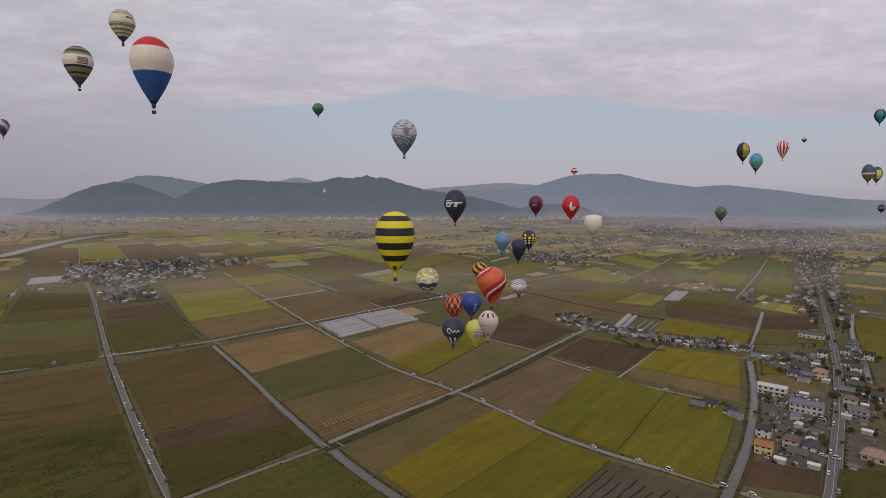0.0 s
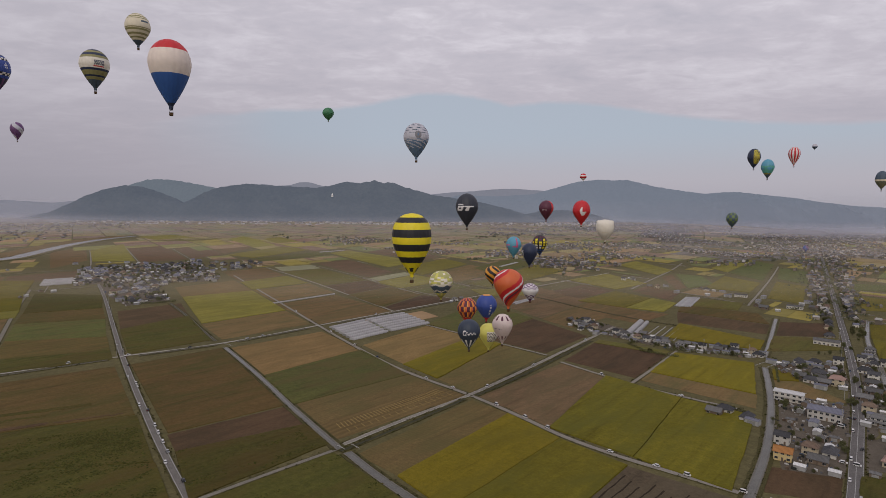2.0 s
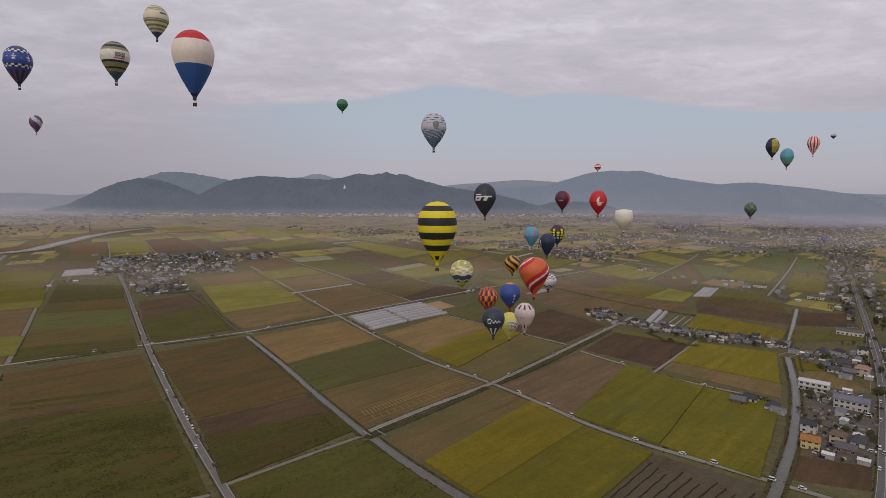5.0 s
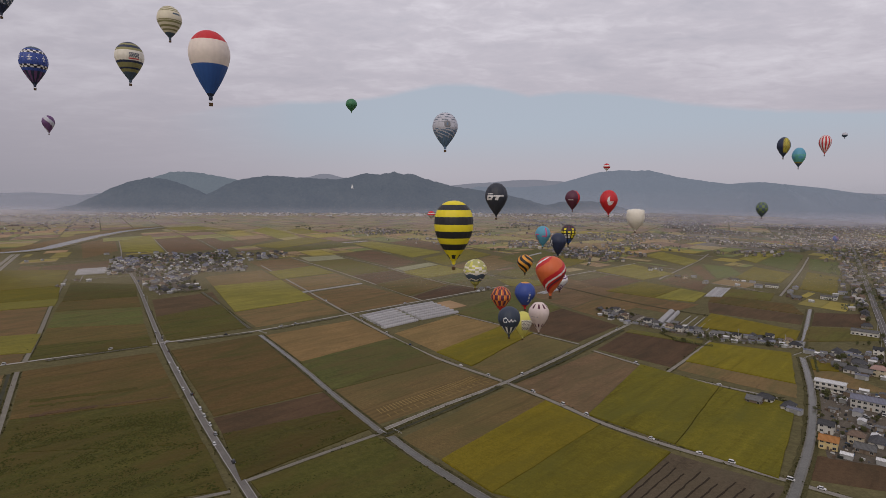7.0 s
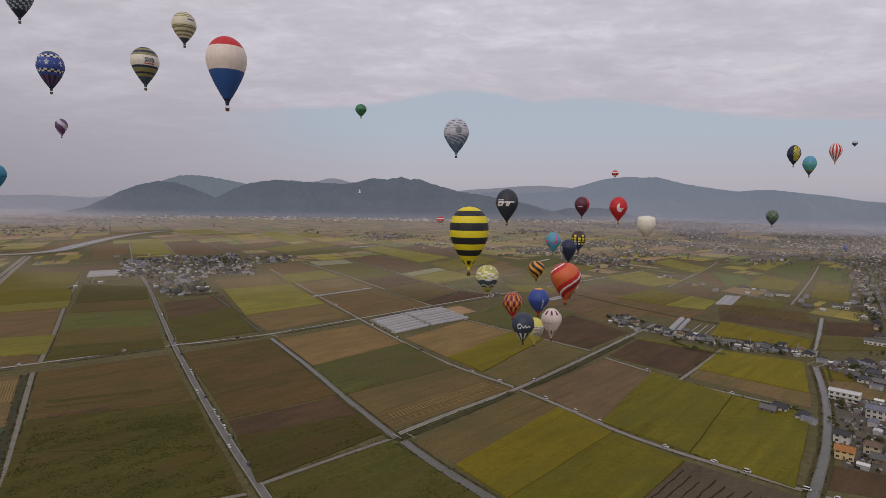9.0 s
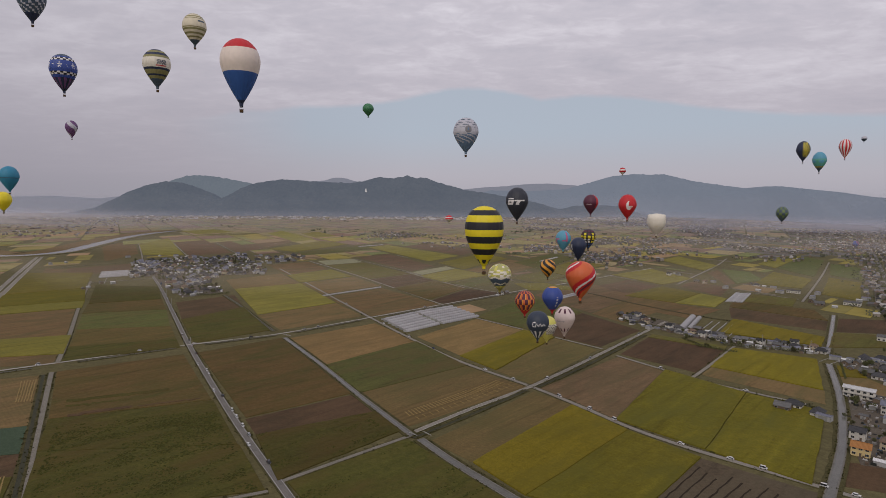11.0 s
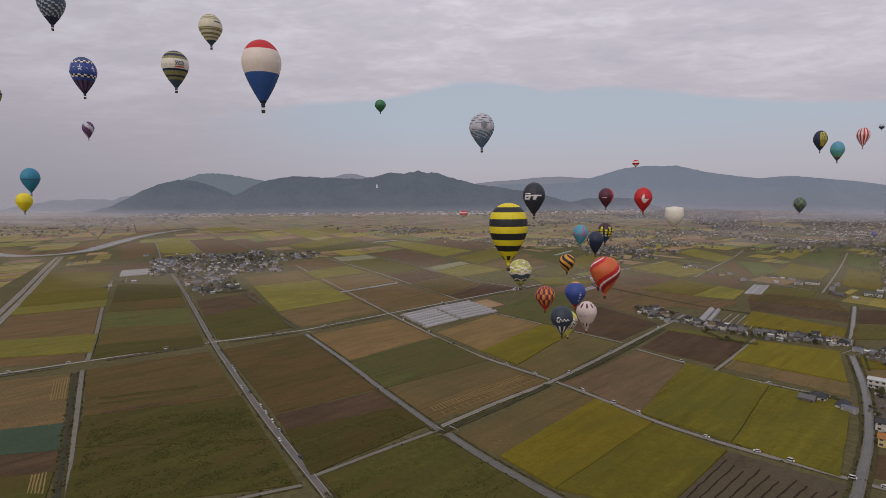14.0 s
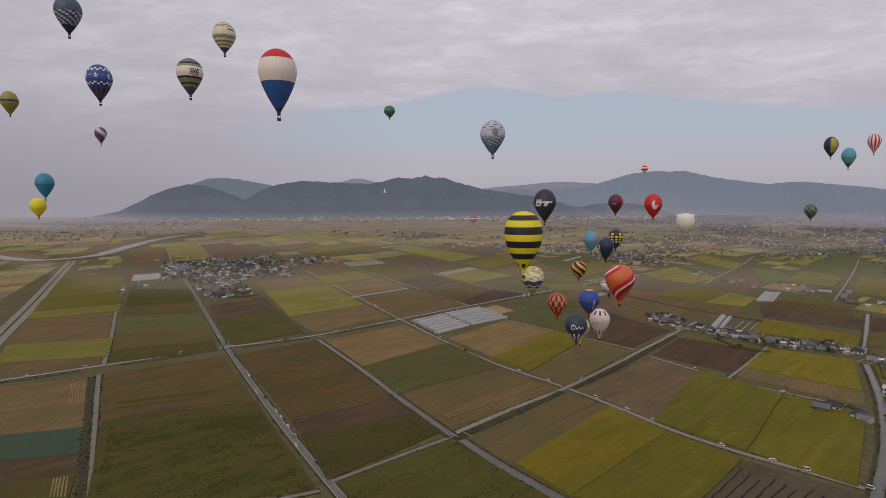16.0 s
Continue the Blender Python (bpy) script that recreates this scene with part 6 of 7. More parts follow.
CARS = [car("small white van parked on the lane", "white", 3.7, 1.6, 1.85, True), car("small white car on the lane", "white", 3.8, 1.6, 1.45, False), car("silver car on the lane", "silver", 4.0, 1.65, 1.45, False),
        car("dark car on the lane", "dark", 4.0, 1.65, 1.45, False), car("small blue car on the lane", "blue", 3.6, 1.55, 1.5, False)]
g = random.Random(8)


def park(road_index, stations, offset, weights=(6, 5, 3, 2, 0.6)):
    line, width, z = ROADS[road_index]
    run = [0.0]
    for a, b in zip(line, line[1:]):
        run.append(run[-1] + math.dist(a, b))
    for s in stations:
        k = max(i for i in range(len(run)) if run[i] <= s * run[-1])
        k = min(k, len(line) - 2)
        f = (s * run[-1] - run[k]) / (run[k + 1] - run[k])
        p, (a, b) = lerp(line[k], line[k + 1], f), (line[k], line[k + 1])
        d = math.dist(a, b)
        turn = math.degrees(math.atan2(b[1] - a[1], b[0] - a[0]))
        c = put(g.choices(CARS, weights)[0], p[0] - (b[1] - a[1]) / d * offset, p[1] + (b[0] - a[0]) / d * offset, turn + 180 * (g.random() < 0.5), 0.78)
        c.location.z = z


park(0, [0.42, 0.55, 0.615, 0.665, 0.74, 0.77, 0.815, 0.842, 0.862, 0.905, 0.93, 0.945, 0.97, 0.982], 1.0)
park(3, [0.30, 0.44, 0.60, 0.625, 0.66, 0.725, 0.735, 0.80, 0.835, 0.85, 0.868, 0.885, 0.93], 1.5)
park(3, [0.57, 0.70, 0.785, 0.90], -1.4)
park(4, [0.05, 0.085, 0.15, 0.19, 0.235, 0.285, 0.30, 0.44], 0.6)
park(2, [0.34, 0.52, 0.8], 0.5)
park(9, [0.3, 0.75], 0.3)
park(12, [0.03, 0.045, 0.07, 0.09, 0.11, 0.15, 0.19, 0.25, 0.33, 0.4], 2.0)
park(12, [0.02, 0.055, 0.08, 0.125, 0.17, 0.22, 0.3, 0.36], -2.0)
park(5, [0.2, 0.32, 0.45, 0.6, 0.75], 0.6)
for x, y, t in ((199, 238, -44), (203, 235, -44), (236, 297, 46), (240, 293, 46), (244, 289, 46), (247, 285, 46), (241, 309, 46), (246, 306, 46), (180, 491, 20), (192, 488, 60), (198, 466, -40), (229, 279, -44), (218, 278, -44), (224, 240, 30)):
    put(g.choice(CARS), x, y, t, 0.85).location.z = 0.12


# ---- rails and poles ----
RAIL = material("white_rail_paint", (0.34, 0.34, 0.33), (0.44, 0.44, 0.42), 1.0, rough=0.6, fleck=0.2)
POLE = material("concrete_pole", (0.28, 0.27, 0.25), (0.36, 0.35, 0.33), 1.0, rough=0.9)


def guard_rail(a, b):
    d = math.dist(a, b)
    thing = tagged(new("guard_rail"), "short weathered pale bridge rail over the canal", "guard rail", group="bridge rails")
    thing.matrix_basis = pose(*a, 0.1, 0, 0, math.degrees(math.atan2(b[1] - a[1], b[0] - a[0])))
    bm = bmesh.new()
    box(bm, 0, -0.07, 0.5, d, 0.07, 0.68)
    part("beam", bm, RAIL, thing)
    for k in range(int(d / 2) + 1):
        bm = bmesh.new()
        box(bm, 2 * k, -0.08, -0.1, 2 * k + 0.16, 0.08, 0.5)
        part("post", bm, RAIL, thing)
    return thing


for a, b in (((-26.5, 261.5), (-22.5, 257)), ((-20, 262.5), (-16, 258)), ((-147, 461), (-139, 455)), ((251, 391), (264, 400)), ((255, 385), (268, 394))):
    guard_rail(a, b)


def pole():
    thing = tagged(new("utility_pole"), "slim concrete utility pole with a crossarm", "pole", group="poles along the roads")
    bm = bmesh.new()
    tube(bm, (0, 0, -0.3), (0, 0, 9.0), 0.15, 8)
    shaft = part("shaft", bm, POLE, thing)
    bm = bmesh.new()
    box(bm, -0.9, -0.06, 8.3, 0.9, 0.06, 8.45)
    part("crossarm", bm, STEEL, thing)
    return thing


post = pole()
for x, y in ((-213, 424), (-203, 414), (-300, 580), (-340, 648), (230, 280), (262, 320), (296, 366), (330, 412), (364, 460), (166, 486), (205, 455), (236, 436), (262, 418)):
    put(post, x, y, -45)


# ---- hot-air balloons ----
def cloth(name, colour):
    m = bpy.data.materials.new(name)
    m.use_nodes = True
    t = m.node_tree
    out = t.nodes["Principled BSDF"]
    n = node(t, "ShaderNodeTexNoise", Scale=0.35, Detail=3.0)
    t.links.new(t.nodes.new("ShaderNodeTexCoord").outputs["Object"], n.inputs["Vector"])
    col = blend(t, n.outputs[0], tuple(v * 0.86 for v in colour), tuple(min(1, v * 1.1) for v in colour))
    t.links.new(col, out.inputs["Base Color"])
    out.inputs["Roughness"].default_value = 0.55
    return m


CLOTH = {k: cloth("nylon_" + k, c) for k, c in {
    "yellow": (0.80, 0.66, 0.02), "black": (0.018, 0.018, 0.022), "red": (0.55, 0.018, 0.025), "white": (0.74, 0.72, 0.72), "cream": (0.80, 0.69, 0.61), "steel": (0.13, 0.21, 0.33), "blue": (0.03, 0.10, 0.33),
    "navy": (0.02, 0.03, 0.07), "royal": (0.035, 0.07, 0.30), "green": (0.045, 0.19, 0.085), "teal": (0.03, 0.23, 0.37), "sky": (0.10, 0.33, 0.47), "orange": (0.62, 0.13, 0.04),
    "amber": (0.70, 0.32, 0.04), "maroon": (0.10, 0.02, 0.045), "purple": (0.14, 0.06, 0.17), "pink": (0.55, 0.10, 0.22), "lime": (0.42, 0.41, 0.15), "pale": (0.50, 0.50, 0.56),
    "slate": (0.06, 0.09, 0.13), "fern": (0.14, 0.20, 0.07), "straw": (0.70, 0.63, 0.48), "lemon": (0.62, 0.58, 0.13), "night": (0.032, 0.046, 0.075), "khaki": (0.26, 0.24, 0.10), "ivory": (0.76, 0.71, 0.61), "ink": (0.028, 0.032, 0.046), "rose": (0.72, 0.60, 0.57), "olive": (0.30, 0.27, 0.06), "mint": (0.10, 0.36, 0.30), "grey": (0.20, 0.20, 0.22)}.items()}
WICKER = material("wicker", (0.06, 0.036, 0.02), (0.11, 0.068, 0.035), 2.0, rough=0.8, relief=0.02, fleck=0.4)
LEATHER = material("basket_leather", (0.05, 0.03, 0.02), (0.09, 0.055, 0.035), 3.0, rough=0.6)


def balloon(label, x, y, z, width, total, above, pattern, colours, blunt=1.0, gores=20, pointed=1.42):
    """A balloon whose widest ring is at (x, y, z). pattern(turn, up) gives the index of a colour: turn from -0.5 to 0.5 round it,
    0 at its front, up from 0 at the mouth to 1 at the crown."""
    thing = new("hot_air_balloon")
    thing.matrix_world = pose(x, y, z - (total - above), 0, 0, math.degrees(math.atan2(-x, y)))
    tagged(thing, label, "balloon", group="balloons in the air")
    s = width / 17.0
    high, R, mouth = total * 0.87, width / 2, 0.11 * width / 2
    rest = total - high
    na, nv = gores * 5, 72
    bm = bmesh.new()
    rings = []
    for j in range(nv + 1):
        u = j / nv
        zz = u * high
        wide = high - above
        if zz >= wide:
            q = (zz - wide) / above
            r = R * max(0.0, 1 - q ** (2.0 * blunt)) ** 0.5
        else:
            q = 1 - zz / wide
            r = max(mouth, R * (1 - q ** pointed) + mouth * q)
        ring = []
        for i in range(na):
            a = i / na * 2 * math.pi
            bulge = 1 - 0.022 * (1 - abs(math.sin(a * gores / 2))) ** 2 * (r > mouth * 1.5)
            ring.append(bm.verts.new((r * bulge * math.sin(a), -r * bulge * math.cos(a), rest + zz)) if j < nv else None)
        rings.append(ring)
    crown = bm.verts.new((0, 0, rest + high))
    for j in range(nv):
        for i in range(na):
            k = (i + 1) % na
            f = bm.faces.new((rings[j][i], rings[j][k], rings[j + 1][k], rings[j + 1][i]) if j < nv - 1 else (rings[j][i], rings[j][k], crown))
            t = ((i + 0.5) / na + 0.5) % 1 - 0.5
            f.material_index, f.smooth = int(pattern(t, (j + 0.5) / nv)) % len(colours), True
    env = part("envelope", bm, [CLOTH[c] for c in colours], thing)
    # crown vent, skirt, burner, ropes and basket
    bm = bmesh.new()
    for i in range(24):
        a, b = i / 24 * 2 * math.pi, (i + 1) / 24 * 2 * math.pi
        r0, r1 = 0.055 * width, 0.07 * width
        top = rest + high + 0.02
        v = [bm.verts.new((r * math.sin(w), -r * math.cos(w), top - r * r / width * 1.2)) for r, w in ((r0, a), (r0, b), (r1, b), (r1, a))]
        bm.faces.new(v)
    part("crown_ring", bm, CLOTH[colours[0]], env)
    bm = bmesh.new()
    n = 20
    lo = [bm.verts.new((mouth * 0.8 * math.sin(i / n * 2 * math.pi), -mouth * 0.8 * math.cos(i / n * 2 * math.pi), rest - 1.5 * s)) for i in range(n)]
    hi = [bm.verts.new((mouth * 1.02 * math.sin(i / n * 2 * math.pi), -mouth * 1.02 * math.cos(i / n * 2 * math.pi), rest + 0.15 * s)) for i in range(n)]
    for i in range(n):
        bm.faces.new((lo[i], lo[(i + 1) % n], hi[(i + 1) % n], hi[i]))
    part("skirt", bm, CLOTH[colours[pattern(0.1, 0.01) % len(colours)]], thing)
    bw, bh = 0.78 * s, 1.25 * s
    for cx, cy in ((1, 1), (1, -1), (-1, 1), (-1, -1)):
        bm = bmesh.new()
        tube(bm, (cx * bw * 0.9, cy * bw * 0.75, bh), (cx * mouth * 0.72, cy * mouth * 0.72, rest), 0.035 * s)
        part("suspension_rope", bm, STEEL, thing)
    bm = bmesh.new()
    box(bm, -0.5 * s, -0.4 * s, bh + 0.95 * s, 0.5 * s, 0.4 * s, bh + 1.05 * s)
    tube(bm, (-0.2 * s, 0, bh + 1.0 * s), (-0.2 * s, 0, bh + 1.55 * s), 0.13 * s, 8)
    tube(bm, (0.2 * s, 0, bh + 1.0 * s), (0.2 * s, 0, bh + 1.55 * s), 0.13 * s, 8)
    part("burner", bm, STEEL, thing)
    bm = bmesh.new()
    box(bm, -bw, -bw * 0.8, 0, bw, bw * 0.8, bh, top=1.06)
    bmesh.ops.bevel(bm, geom=bm.edges[:], offset=0.1 * s, segments=2, affect="EDGES")
    basket = part("basket", bm, WICKER, thing, "brown wicker basket")
    bm = bmesh.new()
    for x0, y0, x1, y1 in ((-1.08, -0.88, 1.08, -0.74), (-1.08, 0.74, 1.08, 0.88), (-1.08, -0.74, -0.94, 0.74), (0.94, -0.74, 1.08, 0.74)):
        box(bm, x0 * bw, y0 * bw, bh - 0.04 * s, x1 * bw, y1 * bw, bh + 0.12 * s)
    part("rim", bm, LEATHER, basket, "dark leather basket rim")
    return thing


def bands(*steps):
    """Horizontal bands: pairs of the upper end and the colour's index."""
    return lambda t, u: next((c for top, c in steps if u <= top), steps[-1][1])


def in_box(t, u, t0, t1, u0, u1):
    return t0 < t < t1 and u0 < u < u1


def swirl(n, turns, order):
    return lambda t, u: order[int(((t + turns * u) % 1) * n) % len(order)]


def wave_pattern(t, u):
    if u > 0.62 and int(u * 40) % 3 == 0 and math.sin(t * 44 + u * 60) > -0.2:
        return 1
    ring = math.hypot((t - 0.03) * 2.36, u - 0.63)
    if ring < 0.105:
        return 2 if ring > 0.035 else 3
    if u < 0.44:
        return 0 if u > 0.25 and math.sin(t * 50 + int(u * 40) * 1.7) > 0.45 else 3
    return 3 if u < 0.52 and math.sin(t * 40 + int(u * 45) * 2) > 0.3 else 0


def stars_pattern(t, u):
    if u > 0.92:
        return 4
    for lo, hi in ((0.79, 0.87), (0.40, 0.49)):
        if lo < u < hi:
            return int((t + 0.5) * 26 + (u > (lo + hi) / 2)) % 2 + 1
    if 0.56 < u < 0.74:
        p = ((t + 0.5) * 12) % 1 - 0.5
        a = math.atan2(u - 0.65, p * 0.26)
        big = int((t + 0.5) * 12) % 2
        return 1 if math.hypot(p * 0.26, u - 0.65) < (0.088 if big else 0.036) * (0.55 + 0.45 * math.cos(5 * (a - math.pi / 2))) else 0
    return 0 if u > 0.33 else (3 if int((t + 0.5) * 20) % 2 else 5) if u > 0.06 else 3


def label_pattern(t, u):
    if in_box(t, u, 0.0, 0.11, 0.54, 0.66):
        return 2 if int((t - u * 0.25) * 150) % 3 else 1
    if in_box(t, u, -0.01, 0.11, 0.50, 0.525):
        return 3
    for lo, hi, c in ((0.93, 1.0, 2), (0.88, 0.93, 0), (0.84, 0.88, 2), (0.74, 0.80, 0), (0.47, 0.74, 1), (0.42, 0.47, 2), (0.30, 0.42, 0), (0.26, 0.30, 2), (0.2, 0.26, 0)):
        if lo <= u < hi:
            return c
    return 2 if u > 0.74 else 4


def emblem_pattern(t, u):
    lean = t - (u - 0.53) * 0.22
    if in_box(lean, u, -0.155, -0.055, 0.46, 0.61) and not in_box(lean, u, -0.122, -0.085, 0.51, 0.56):
        return 1
    if in_box(lean, u, -0.05, 0.095, 0.565, 0.61) or in_box(lean, u, -0.01, 0.04, 0.46, 0.58):
        return 1
    return 1 if in_box(t, u, -0.14, -0.05, 0.64, 0.662) else 0


def script_pattern(t, u):
    if u < 0.34:
        return 1 if abs(((t + 0.5) * 10) % 1 - 0.5) < 0.16 and u > 0.06 else 0
    if in_box(t, u, -0.08, 0.11, 0.46, 0.68):
        a = (t + 0.08) / 0.19
        if a < 0.25 and 0.065 < math.hypot((a - 0.16) * 0.5, u - 0.58) < 0.10:
            return 1
        return 1 if a > 0.2 and abs((u - 0.57) - 0.05 * math.sin(a * 24) * (1.1 - 0.6 * a)) < 0.02 else 0
    return 0


def leaf_pattern(t, u):
    step = (0, 1, 2, 3, 2, 1)[int((t + 0.5) * 36) % 6] * 0.022
    if u < 0.20:
        return 2 if u < 0.10 else (4 if int((t + 0.5) * 18) % 2 else 0)
    if 0.22 + step < u < 0.265 + step or 0.44 + step < u < 0.50 + step:
        return 1
    if u < 0.44 + step:
        return 3
    patch = noise.noise(Vector((int((t + 0.5) * 20) * 1.7, int(u * 16) * 1.3, 2.0)))
    return 1 if patch > 0.12 else (4 if patch < -0.3 else 0)


def diamond_pattern(t, u):
    if u < 0.36:
        return 1 if (int((t + 0.5) * 14) + int(u * 14)) % 2 else (2 if u < 0.1 else 0)
    return 1 if u > 0.70 and (int((t + 0.5) * 14) + int(u * 16)) % 2 else 0


def crown_pattern(t, u):
    tri = abs(((t + 0.5) * 9) % 1 - 0.5)
    if 0.80 < u < 0.95:
        return 1 if tri < 0.14 + (u - 0.8) * 0.4 else 0
    return 1 if 0.12 < u < 0.27 and tri < 0.26 - (u - 0.12) else (2 if in_box(t, u, -0.16, 0.0, 0.5, 0.54) and int(t * 120) % 2 else 0)


def bird_pattern(t, u):
    a = math.hypot((t - 0.03) * 3.4, u - 0.53)
    b = math.hypot((t - 0.062) * 3.4, u - 0.61)
    return 1 if (a < 0.19 and b > 0.155) or in_box(t, u, 0.02, 0.10, 0.47, 0.515) else 0


def figure_pattern(t, u):
    return 1 if (in_box(t, u, 0.06, 0.10, 0.45, 0.92) or in_box(t, u, -0.02, 0.10, 0.47, 0.53) or in_box(t, u, -0.2, -0.16, 0.25, 0.6) or in_box(t, u, -0.2, -0.08, 0.56, 0.61)) else 0


def blocks_pattern(t, u):
    """Thick black grid over red, yellow, white and blue rows."""
    if ((t + 0.5) * 11) % 1 < 0.34 or (u * 7.5) % 1 < 0.32:
        return 0
    if u < 0.3:
        return 4
    if u < 0.5:
        return 3 if t < 0.04 else 1
    return 1 if u < 0.70 else (2 if u > 0.80 or int((t + 0.5) * 11) % 2 else 1)


def yellow_check(t, u):
    if not -0.02 < t < 0.30 or not 0.30 < u < 0.72:
        return 0
    row = int(u * 17)
    return 2 if math.hypot(((t * 22 + 0.5 * (row % 2)) % 1 - 0.5), (u * 17) % 1 - 0.5) < 0.36 else 1


balloon("large red, white and blue banded hot-air balloon", -137.4, 352.4, 196.1, 23.9, 44.6, 14.1,
        bands((0.045, 3), (0.455, 2), (0.815, 1), (1.0, 0)), "red cream blue navy".split())
balloon("black and yellow striped hot-air balloon like a bee", 8.3, 258.5, 98.4, 17.8, 31.7, 10.8,
        lambda t, u: (int((t + 0.5) * 10 + 0.5) % 2 if u > 0.04 else 0) if u < 0.11 else bands((0.19, 0), (0.29, 1), (0.39, 0), (0.495, 1), (0.61, 0), (0.73, 1), (0.85, 0), (0.935, 1), (1.0, 0))(t, u), "yellow black".split(), blunt=1.25, pointed=1.65)
balloon("blue hot-air balloon with stars and chequered bands", -410.7, 592.1, 246.2, 25.4, 43.2, 15.6,
        stars_pattern, "royal white black navy slate purple".split())
balloon("white, olive and dark banded hot-air balloon with lettering", -293.5, 554.7, 242.7, 25.4, 40.5, 14.0,
        label_pattern, "khaki ivory navy red slate".split())
balloon("pale yellow hot-air balloon with thin dark bands", -293.4, 639.3, 302.6, 25.4, 38.4, 14.8,
        lambda t, u: 2 if u < 0.14 or in_box(t, u, 0.05, 0.16, 0.66, 0.72) else next((1 for lo, hi in ((0.19, 0.24), (0.29, 0.35), (0.41, 0.47), (0.49, 0.51), (0.78, 0.80), (0.83, 0.88), (0.92, 0.94)) if lo < u < hi), 0), "straw khaki slate".split())
balloon("small purple and white swirled hot-air balloon", -873.8, 1291.5, 276.9, 25.4, 43.1, 15.2,
        swirl(6, 0.6, (0, 0, 1)), "purple pale".split())
balloon("small plain green hot-air balloon", -197.4, 1295.0, 318.9, 25.4, 31.7, 12.7,
        bands((0.3, 1), (1.0, 0)), "green green".split())
balloon("pale hot-air balloon with blue waves and a grey sun", 6.8, 573.7, 180.4, 25.4, 38.9, 14.7,
        wave_pattern, "pale slate grey steel".split())
balloon("black hot-air balloon with a bold white emblem", 55.7, 544.5, 112.1, 21.6, 35.1, 13.0,
        emblem_pattern, "ink white".split())
balloon("dark maroon hot-air balloon with a small pale bar", 189.2, 804.6, 111.0, 20.8, 31.1, 11.2,
        lambda t, u: 1 if in_box(t, u, -0.1, 0.02, 0.48, 0.51) else (2 if t > 0.13 and u > 0.3 else 0), "maroon white red".split())
balloon("bright red hot-air balloon with a white bird emblem", 227.4, 760.6, 107.7, 23.4, 36.2, 14.3,
        bird_pattern, "red white".split())
bear = balloon("squat ivory hot-air balloon with small ear bumps", 193.4, 555.6, 93.2, 17.4, 23.5, 7.4,
        lambda t, u: 1 if in_box(t, u, -0.05, 0.07, 0.36, 0.39) else 0, "ivory straw".split(), blunt=1.5, pointed=1.9)
for side in (-1, 1):
    bm = bmesh.new()
    bmesh.ops.create_uvsphere(bm, u_segments=20, v_segments=12, radius=2.4)
    for v in bm.verts:
        v.co = (v.co.x + side * 5.9, v.co.y * 0.6, v.co.z * 0.7 + 21.0)
    for f in bm.faces:
        f.smooth = True
    part("ear", bm, CLOTH["ivory"], bear)

balloon("small far red and white hot-air balloon", 454.1, 1552.9, 196.6, 18.4, 21.5, 9.2,
        bands((0.3, 1), (0.55, 0), (0.75, 1), (1.0, 0)), "red white".split())
balloon("light blue hot-air balloon with pink ribbons", 103.6, 559.8, 74.9, 15.1, 22.3, 8.4,
        figure_pattern, "sky pink".split())
balloon("slim navy blue hot-air balloon with a pale stroke", 124.2, 584.6, 66.3, 16.3, 26.3, 8.8,
        lambda t, u: 1 if in_box(t, u, -0.17, -0.14, 0.45, 0.7) or in_box(t, u, -0.2, -0.17, 0.2, 0.4) else 0, "navy white".split())
balloon("black hot-air balloon with orange, yellow and white blocks", 139.2, 605.4, 74.5, 15.7, 24.1, 8.5,
        blocks_pattern, "black yellow maroon white blue".split())
balloon("amber and black swirled hot-air balloon", 65.7, 422.8, 62.5, 11.9, 15.7, 5.9,
        swirl(10, 0.55, (0, 1)), "amber black".split())
balloon("large orange hot-air balloon with red and white swirls", 51.5, 251.6, 78.4, 13.4, 19.2, 6.3,
        lambda t, u: (0, 0, 0, 0, 0, 0, 0, 2, 2, 1, 2, 2, 0, 0, 0, 0, 0, 0, 2, 2, 1, 2, 3, 2)[int(((t - 0.62 * u + 0.08) % 1) * 24)], "orange white red maroon".split())
balloon("royal blue hot-air balloon with a pale vertical mark", 46.6, 293.9, 61.0, 10.9, 15.4, 5.9,
        lambda t, u: 2 if u > 0.96 else (3 if u < 0.1 else (1 if (in_box(t, u, 0.06, 0.09, 0.2, 0.62) and math.sin(u * 50) > -0.5) or in_box(t, u, 0.16, 0.2, 0.2, 0.34) else 0)), "royal pale amber red".split())
balloon("orange, purple and yellow chequered hot-air balloon", 43.8, 383.8, 43.2, 13.9, 18.9, 7.3,
        lambda t, u: (3 if u < 0.2 else (0 if int((t + 0.5) * 40) % 2 == 0 and u < 0.9 else 1) if (int((t + 0.5) * 20) + int(u * 4.4)) % 2 else 2), "amber orange maroon red".split())
balloon("white hot-air balloon with red crown shapes", 59.8, 326.4, 43.9, 11.9, 19.1, 6.3,
        crown_pattern, "rose maroon grey".split())
balloon("dark navy hot-air balloon with white script strokes", 35.6, 270.9, 52.2, 10.9, 15.9, 6.0,
        script_pattern, "night white".split(), blunt=1.15)
balloon("pale green patterned hot-air balloon with a dark band", 25.4, 372.5, 62.5, 15.7, 20.6, 7.8,
        leaf_pattern, "lime ivory olive slate lemon".split())
balloon("dark hot-air balloon with a yellow chequered side", 703.9, 1170.4, 218.2, 25.4, 45.0, 18.4,
        lambda t, u: 1 if -0.01 < t < 0.17 and 0.2 < u < 0.92 and (int((t + 0.5) * 36) + int(u * 14)) % 2 else 0, "navy yellow".split())
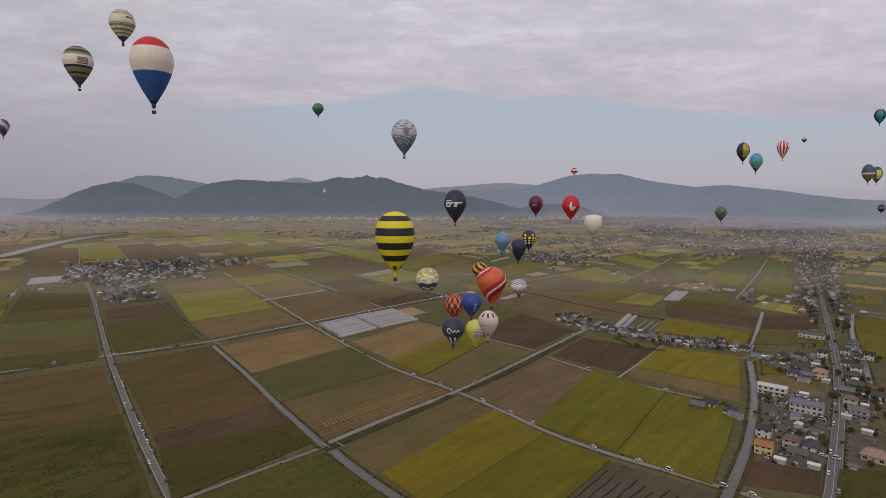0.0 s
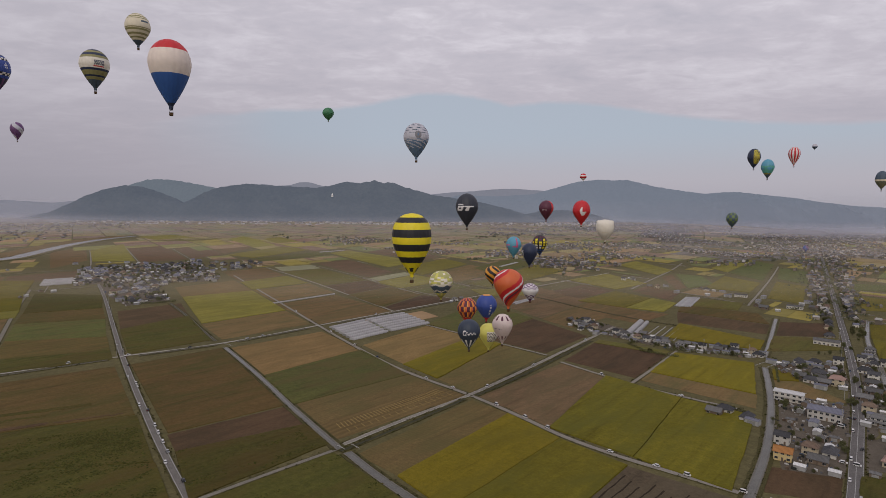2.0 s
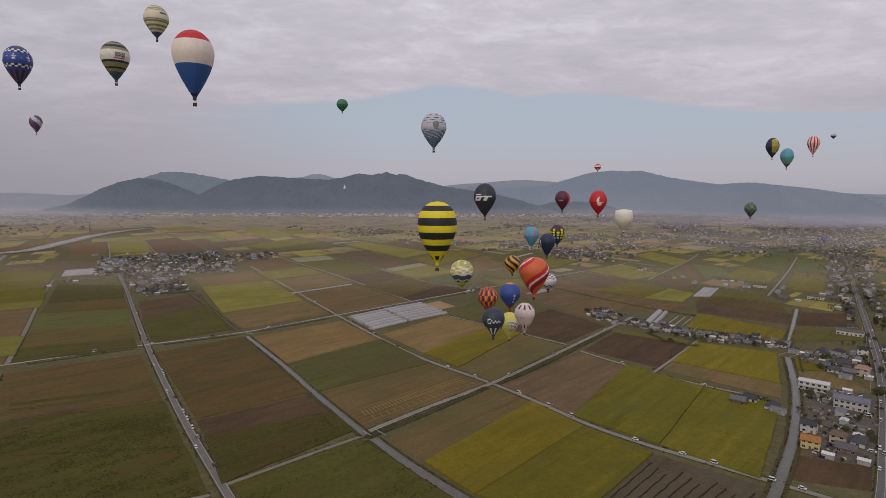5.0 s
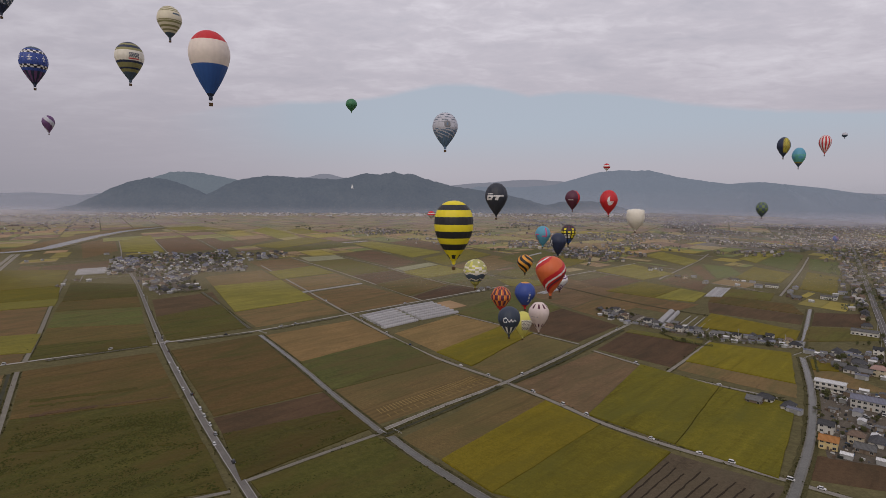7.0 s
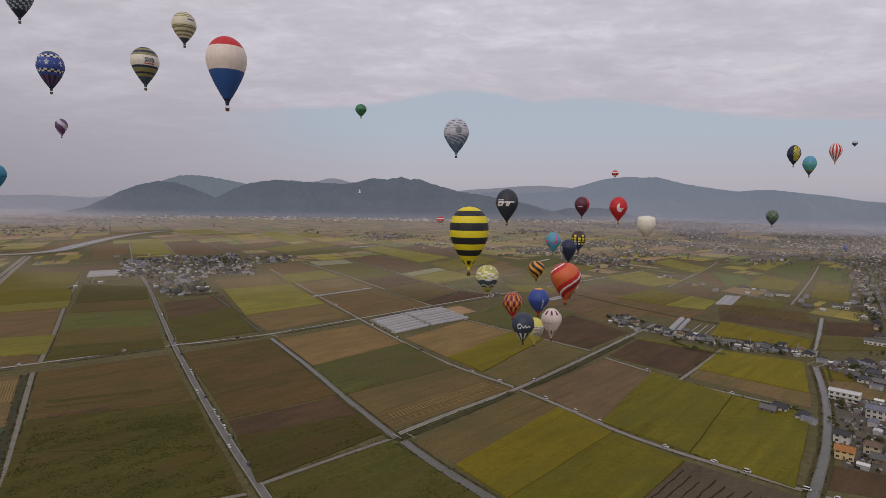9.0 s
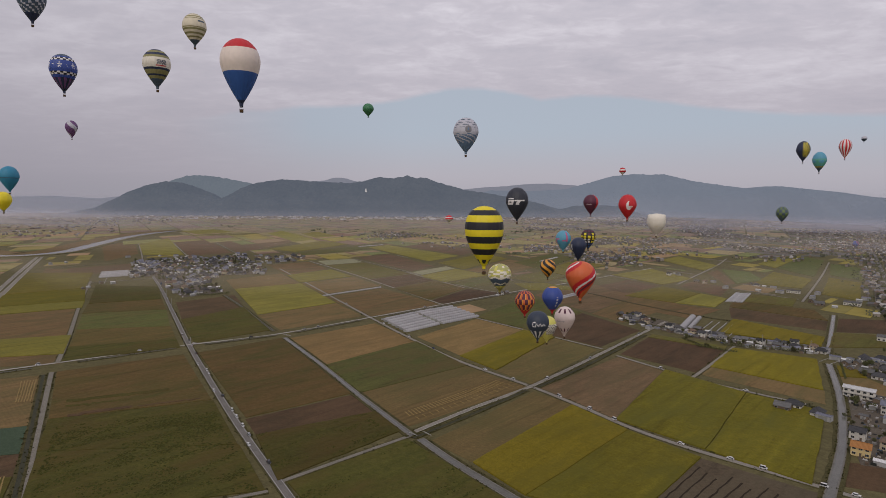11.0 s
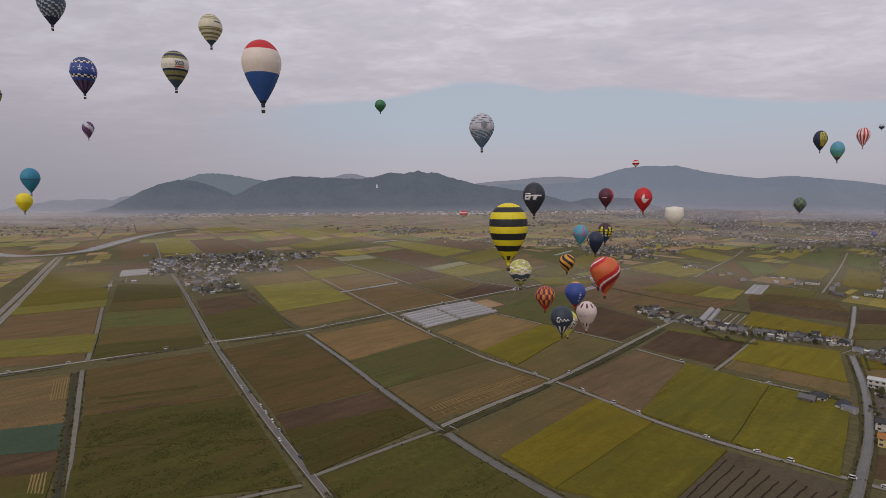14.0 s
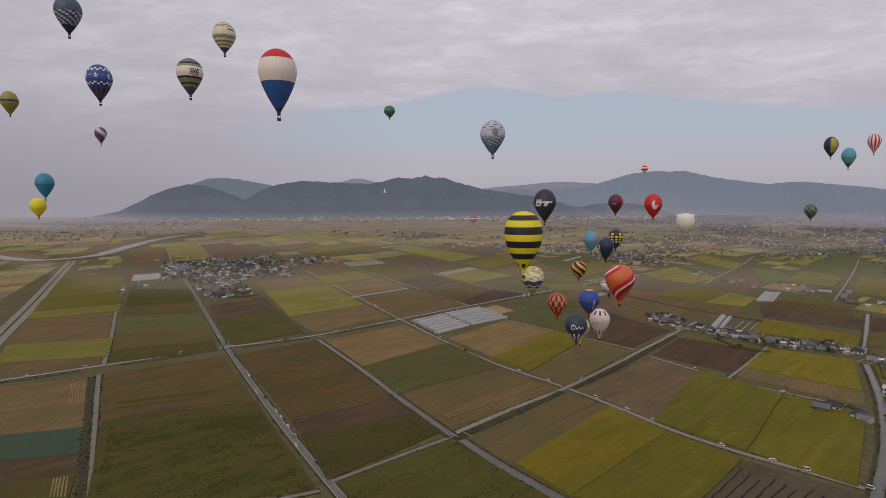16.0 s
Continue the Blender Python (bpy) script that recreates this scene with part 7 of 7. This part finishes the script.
balloon("teal and green patterned hot-air balloon", 601.9, 956.5, 182.1, 20.8, 35.9, 14.2,
        lambda t, u: 4 if u < 0.16 else (3 if u < 0.24 else (1 if u < 0.62 and math.sin(t * 31 + 3) + math.sin(u * 23) > -0.4 else (2 if in_box(t, u, 0.16, 0.2, 0.4, 0.5) else 0))), "sky mint red olive slate".split())
balloon("red and white vertically striped hot-air balloon", 867.4, 1288.2, 237.7, 25.4, 46.9, 16.5,
        lambda t, u: int((t + 0.5) * 22) % 2, "white red".split())
balloon("tiny far pale blue hot-air balloon", 1657.3, 2346.3, 372.4, 20.8, 25.4, 11.5,
        bands((0.5, 1), (1.0, 0)), "pale slate".split())
balloon("dark and green chequered hot-air balloon", 506.9, 890.0, 95.4, 17.7, 26.5, 10.6,
        lambda t, u: 2 if u < 0.25 else (0, 1)[(int((t + 0.5) * 12) + int(u * 5)) % 2], "slate fern slate".split())
balloon("tiny far blue-violet hot-air balloon", 979.4, 1394.5, 12.0, 13.9, 18.1, 8.4,
        swirl(4, 0.3, (0, 1)), "royal purple".split())
balloon("small far red and white banded hot-air balloon", -11.3, 851.5, 85.3, 11.9, 11.9, 5.9,
        bands((0.4, 1), (0.62, 0), (0.74, 1), (1.0, 0)), "red white".split())
balloon("teal hot-air balloon with a darker middle line", -672.9, 844.9, 146.4, 25.9, 42.4, 15.6,
        bands((0.5, 0), (0.53, 1), (1.0, 0)), "teal slate".split())
balloon("plain bright yellow hot-air balloon", -754.9, 933.2, 110.7, 25.0, 36.4, 14.4,
        bands((0.06, 1), (1.0, 0)), "yellow olive".split(), blunt=1.2)
balloon("dark grey hot-air balloon with pale chequers", -451.1, 607.0, 322.4, 27.0, 44.8, 16.0,
        lambda t, u: 2 if u < 0.2 else (1 if u < 0.55 and (int((t + 0.5) * 26) + int(u * 22)) % 3 == 0 else 0), "slate pale navy".split())
balloon("white hot-air balloon with purple diamond rows", 116.3, 536.5, 33.3, 15.7, 18.9, 6.5,
        diamond_pattern, "white purple maroon".split())
balloon("yellow hot-air balloon with a black and white chequered patch", 56.9, 369.7, 29.5, 12.8, 19.3, 6.4,
        yellow_check, "lemon ivory black".split())
balloon("dark blue hot-air balloon with a pale band", -735.7, 863.5, 269.3, 17.7, 30.1, 11.5,
        bands((0.3, 0), (0.5, 1), (1.0, 0)), "navy grey".split())
balloon("dark olive hot-air balloon", -552.6, 641.5, 233.3, 18.4, 28.9, 12.5,
        bands((0.5, 0), (0.6, 1), (1.0, 0)), "olive navy".split())
balloon("dark green hot-air balloon with pale chequers", 699.5, 830.6, 155.8, 17.0, 30.6, 13.6,
        lambda t, u: 1 if 0.42 < u < 0.52 else (2 if u < 0.42 and (int((t + 0.5) * 24) + int(u * 20)) % 2 else 0), "slate straw khaki".split())
balloon("yellow-green and dark striped hot-air balloon", 789.5, 922.0, 158.5, 17.0, 30.2, 13.2,
        lambda t, u: 1 if u > 0.78 or u < 0.2 or int((t + 0.5) * 14) % 3 == 0 else 0, "lemon slate".split())
balloon("teal hot-air balloon with dark stripes", 795.1, 929.4, 256.6, 17.0, 28.3, 11.3,
        lambda t, u: int((t + 0.5) * 10) % 3 == 0, "teal navy".split())
balloon("small dark blue hot-air balloon", 1185.2, 1372.3, 96.0, 17.0, 22.7, 9.9,
        bands((0.5, 0), (0.6, 1), (1.0, 0)), "navy lime".split())
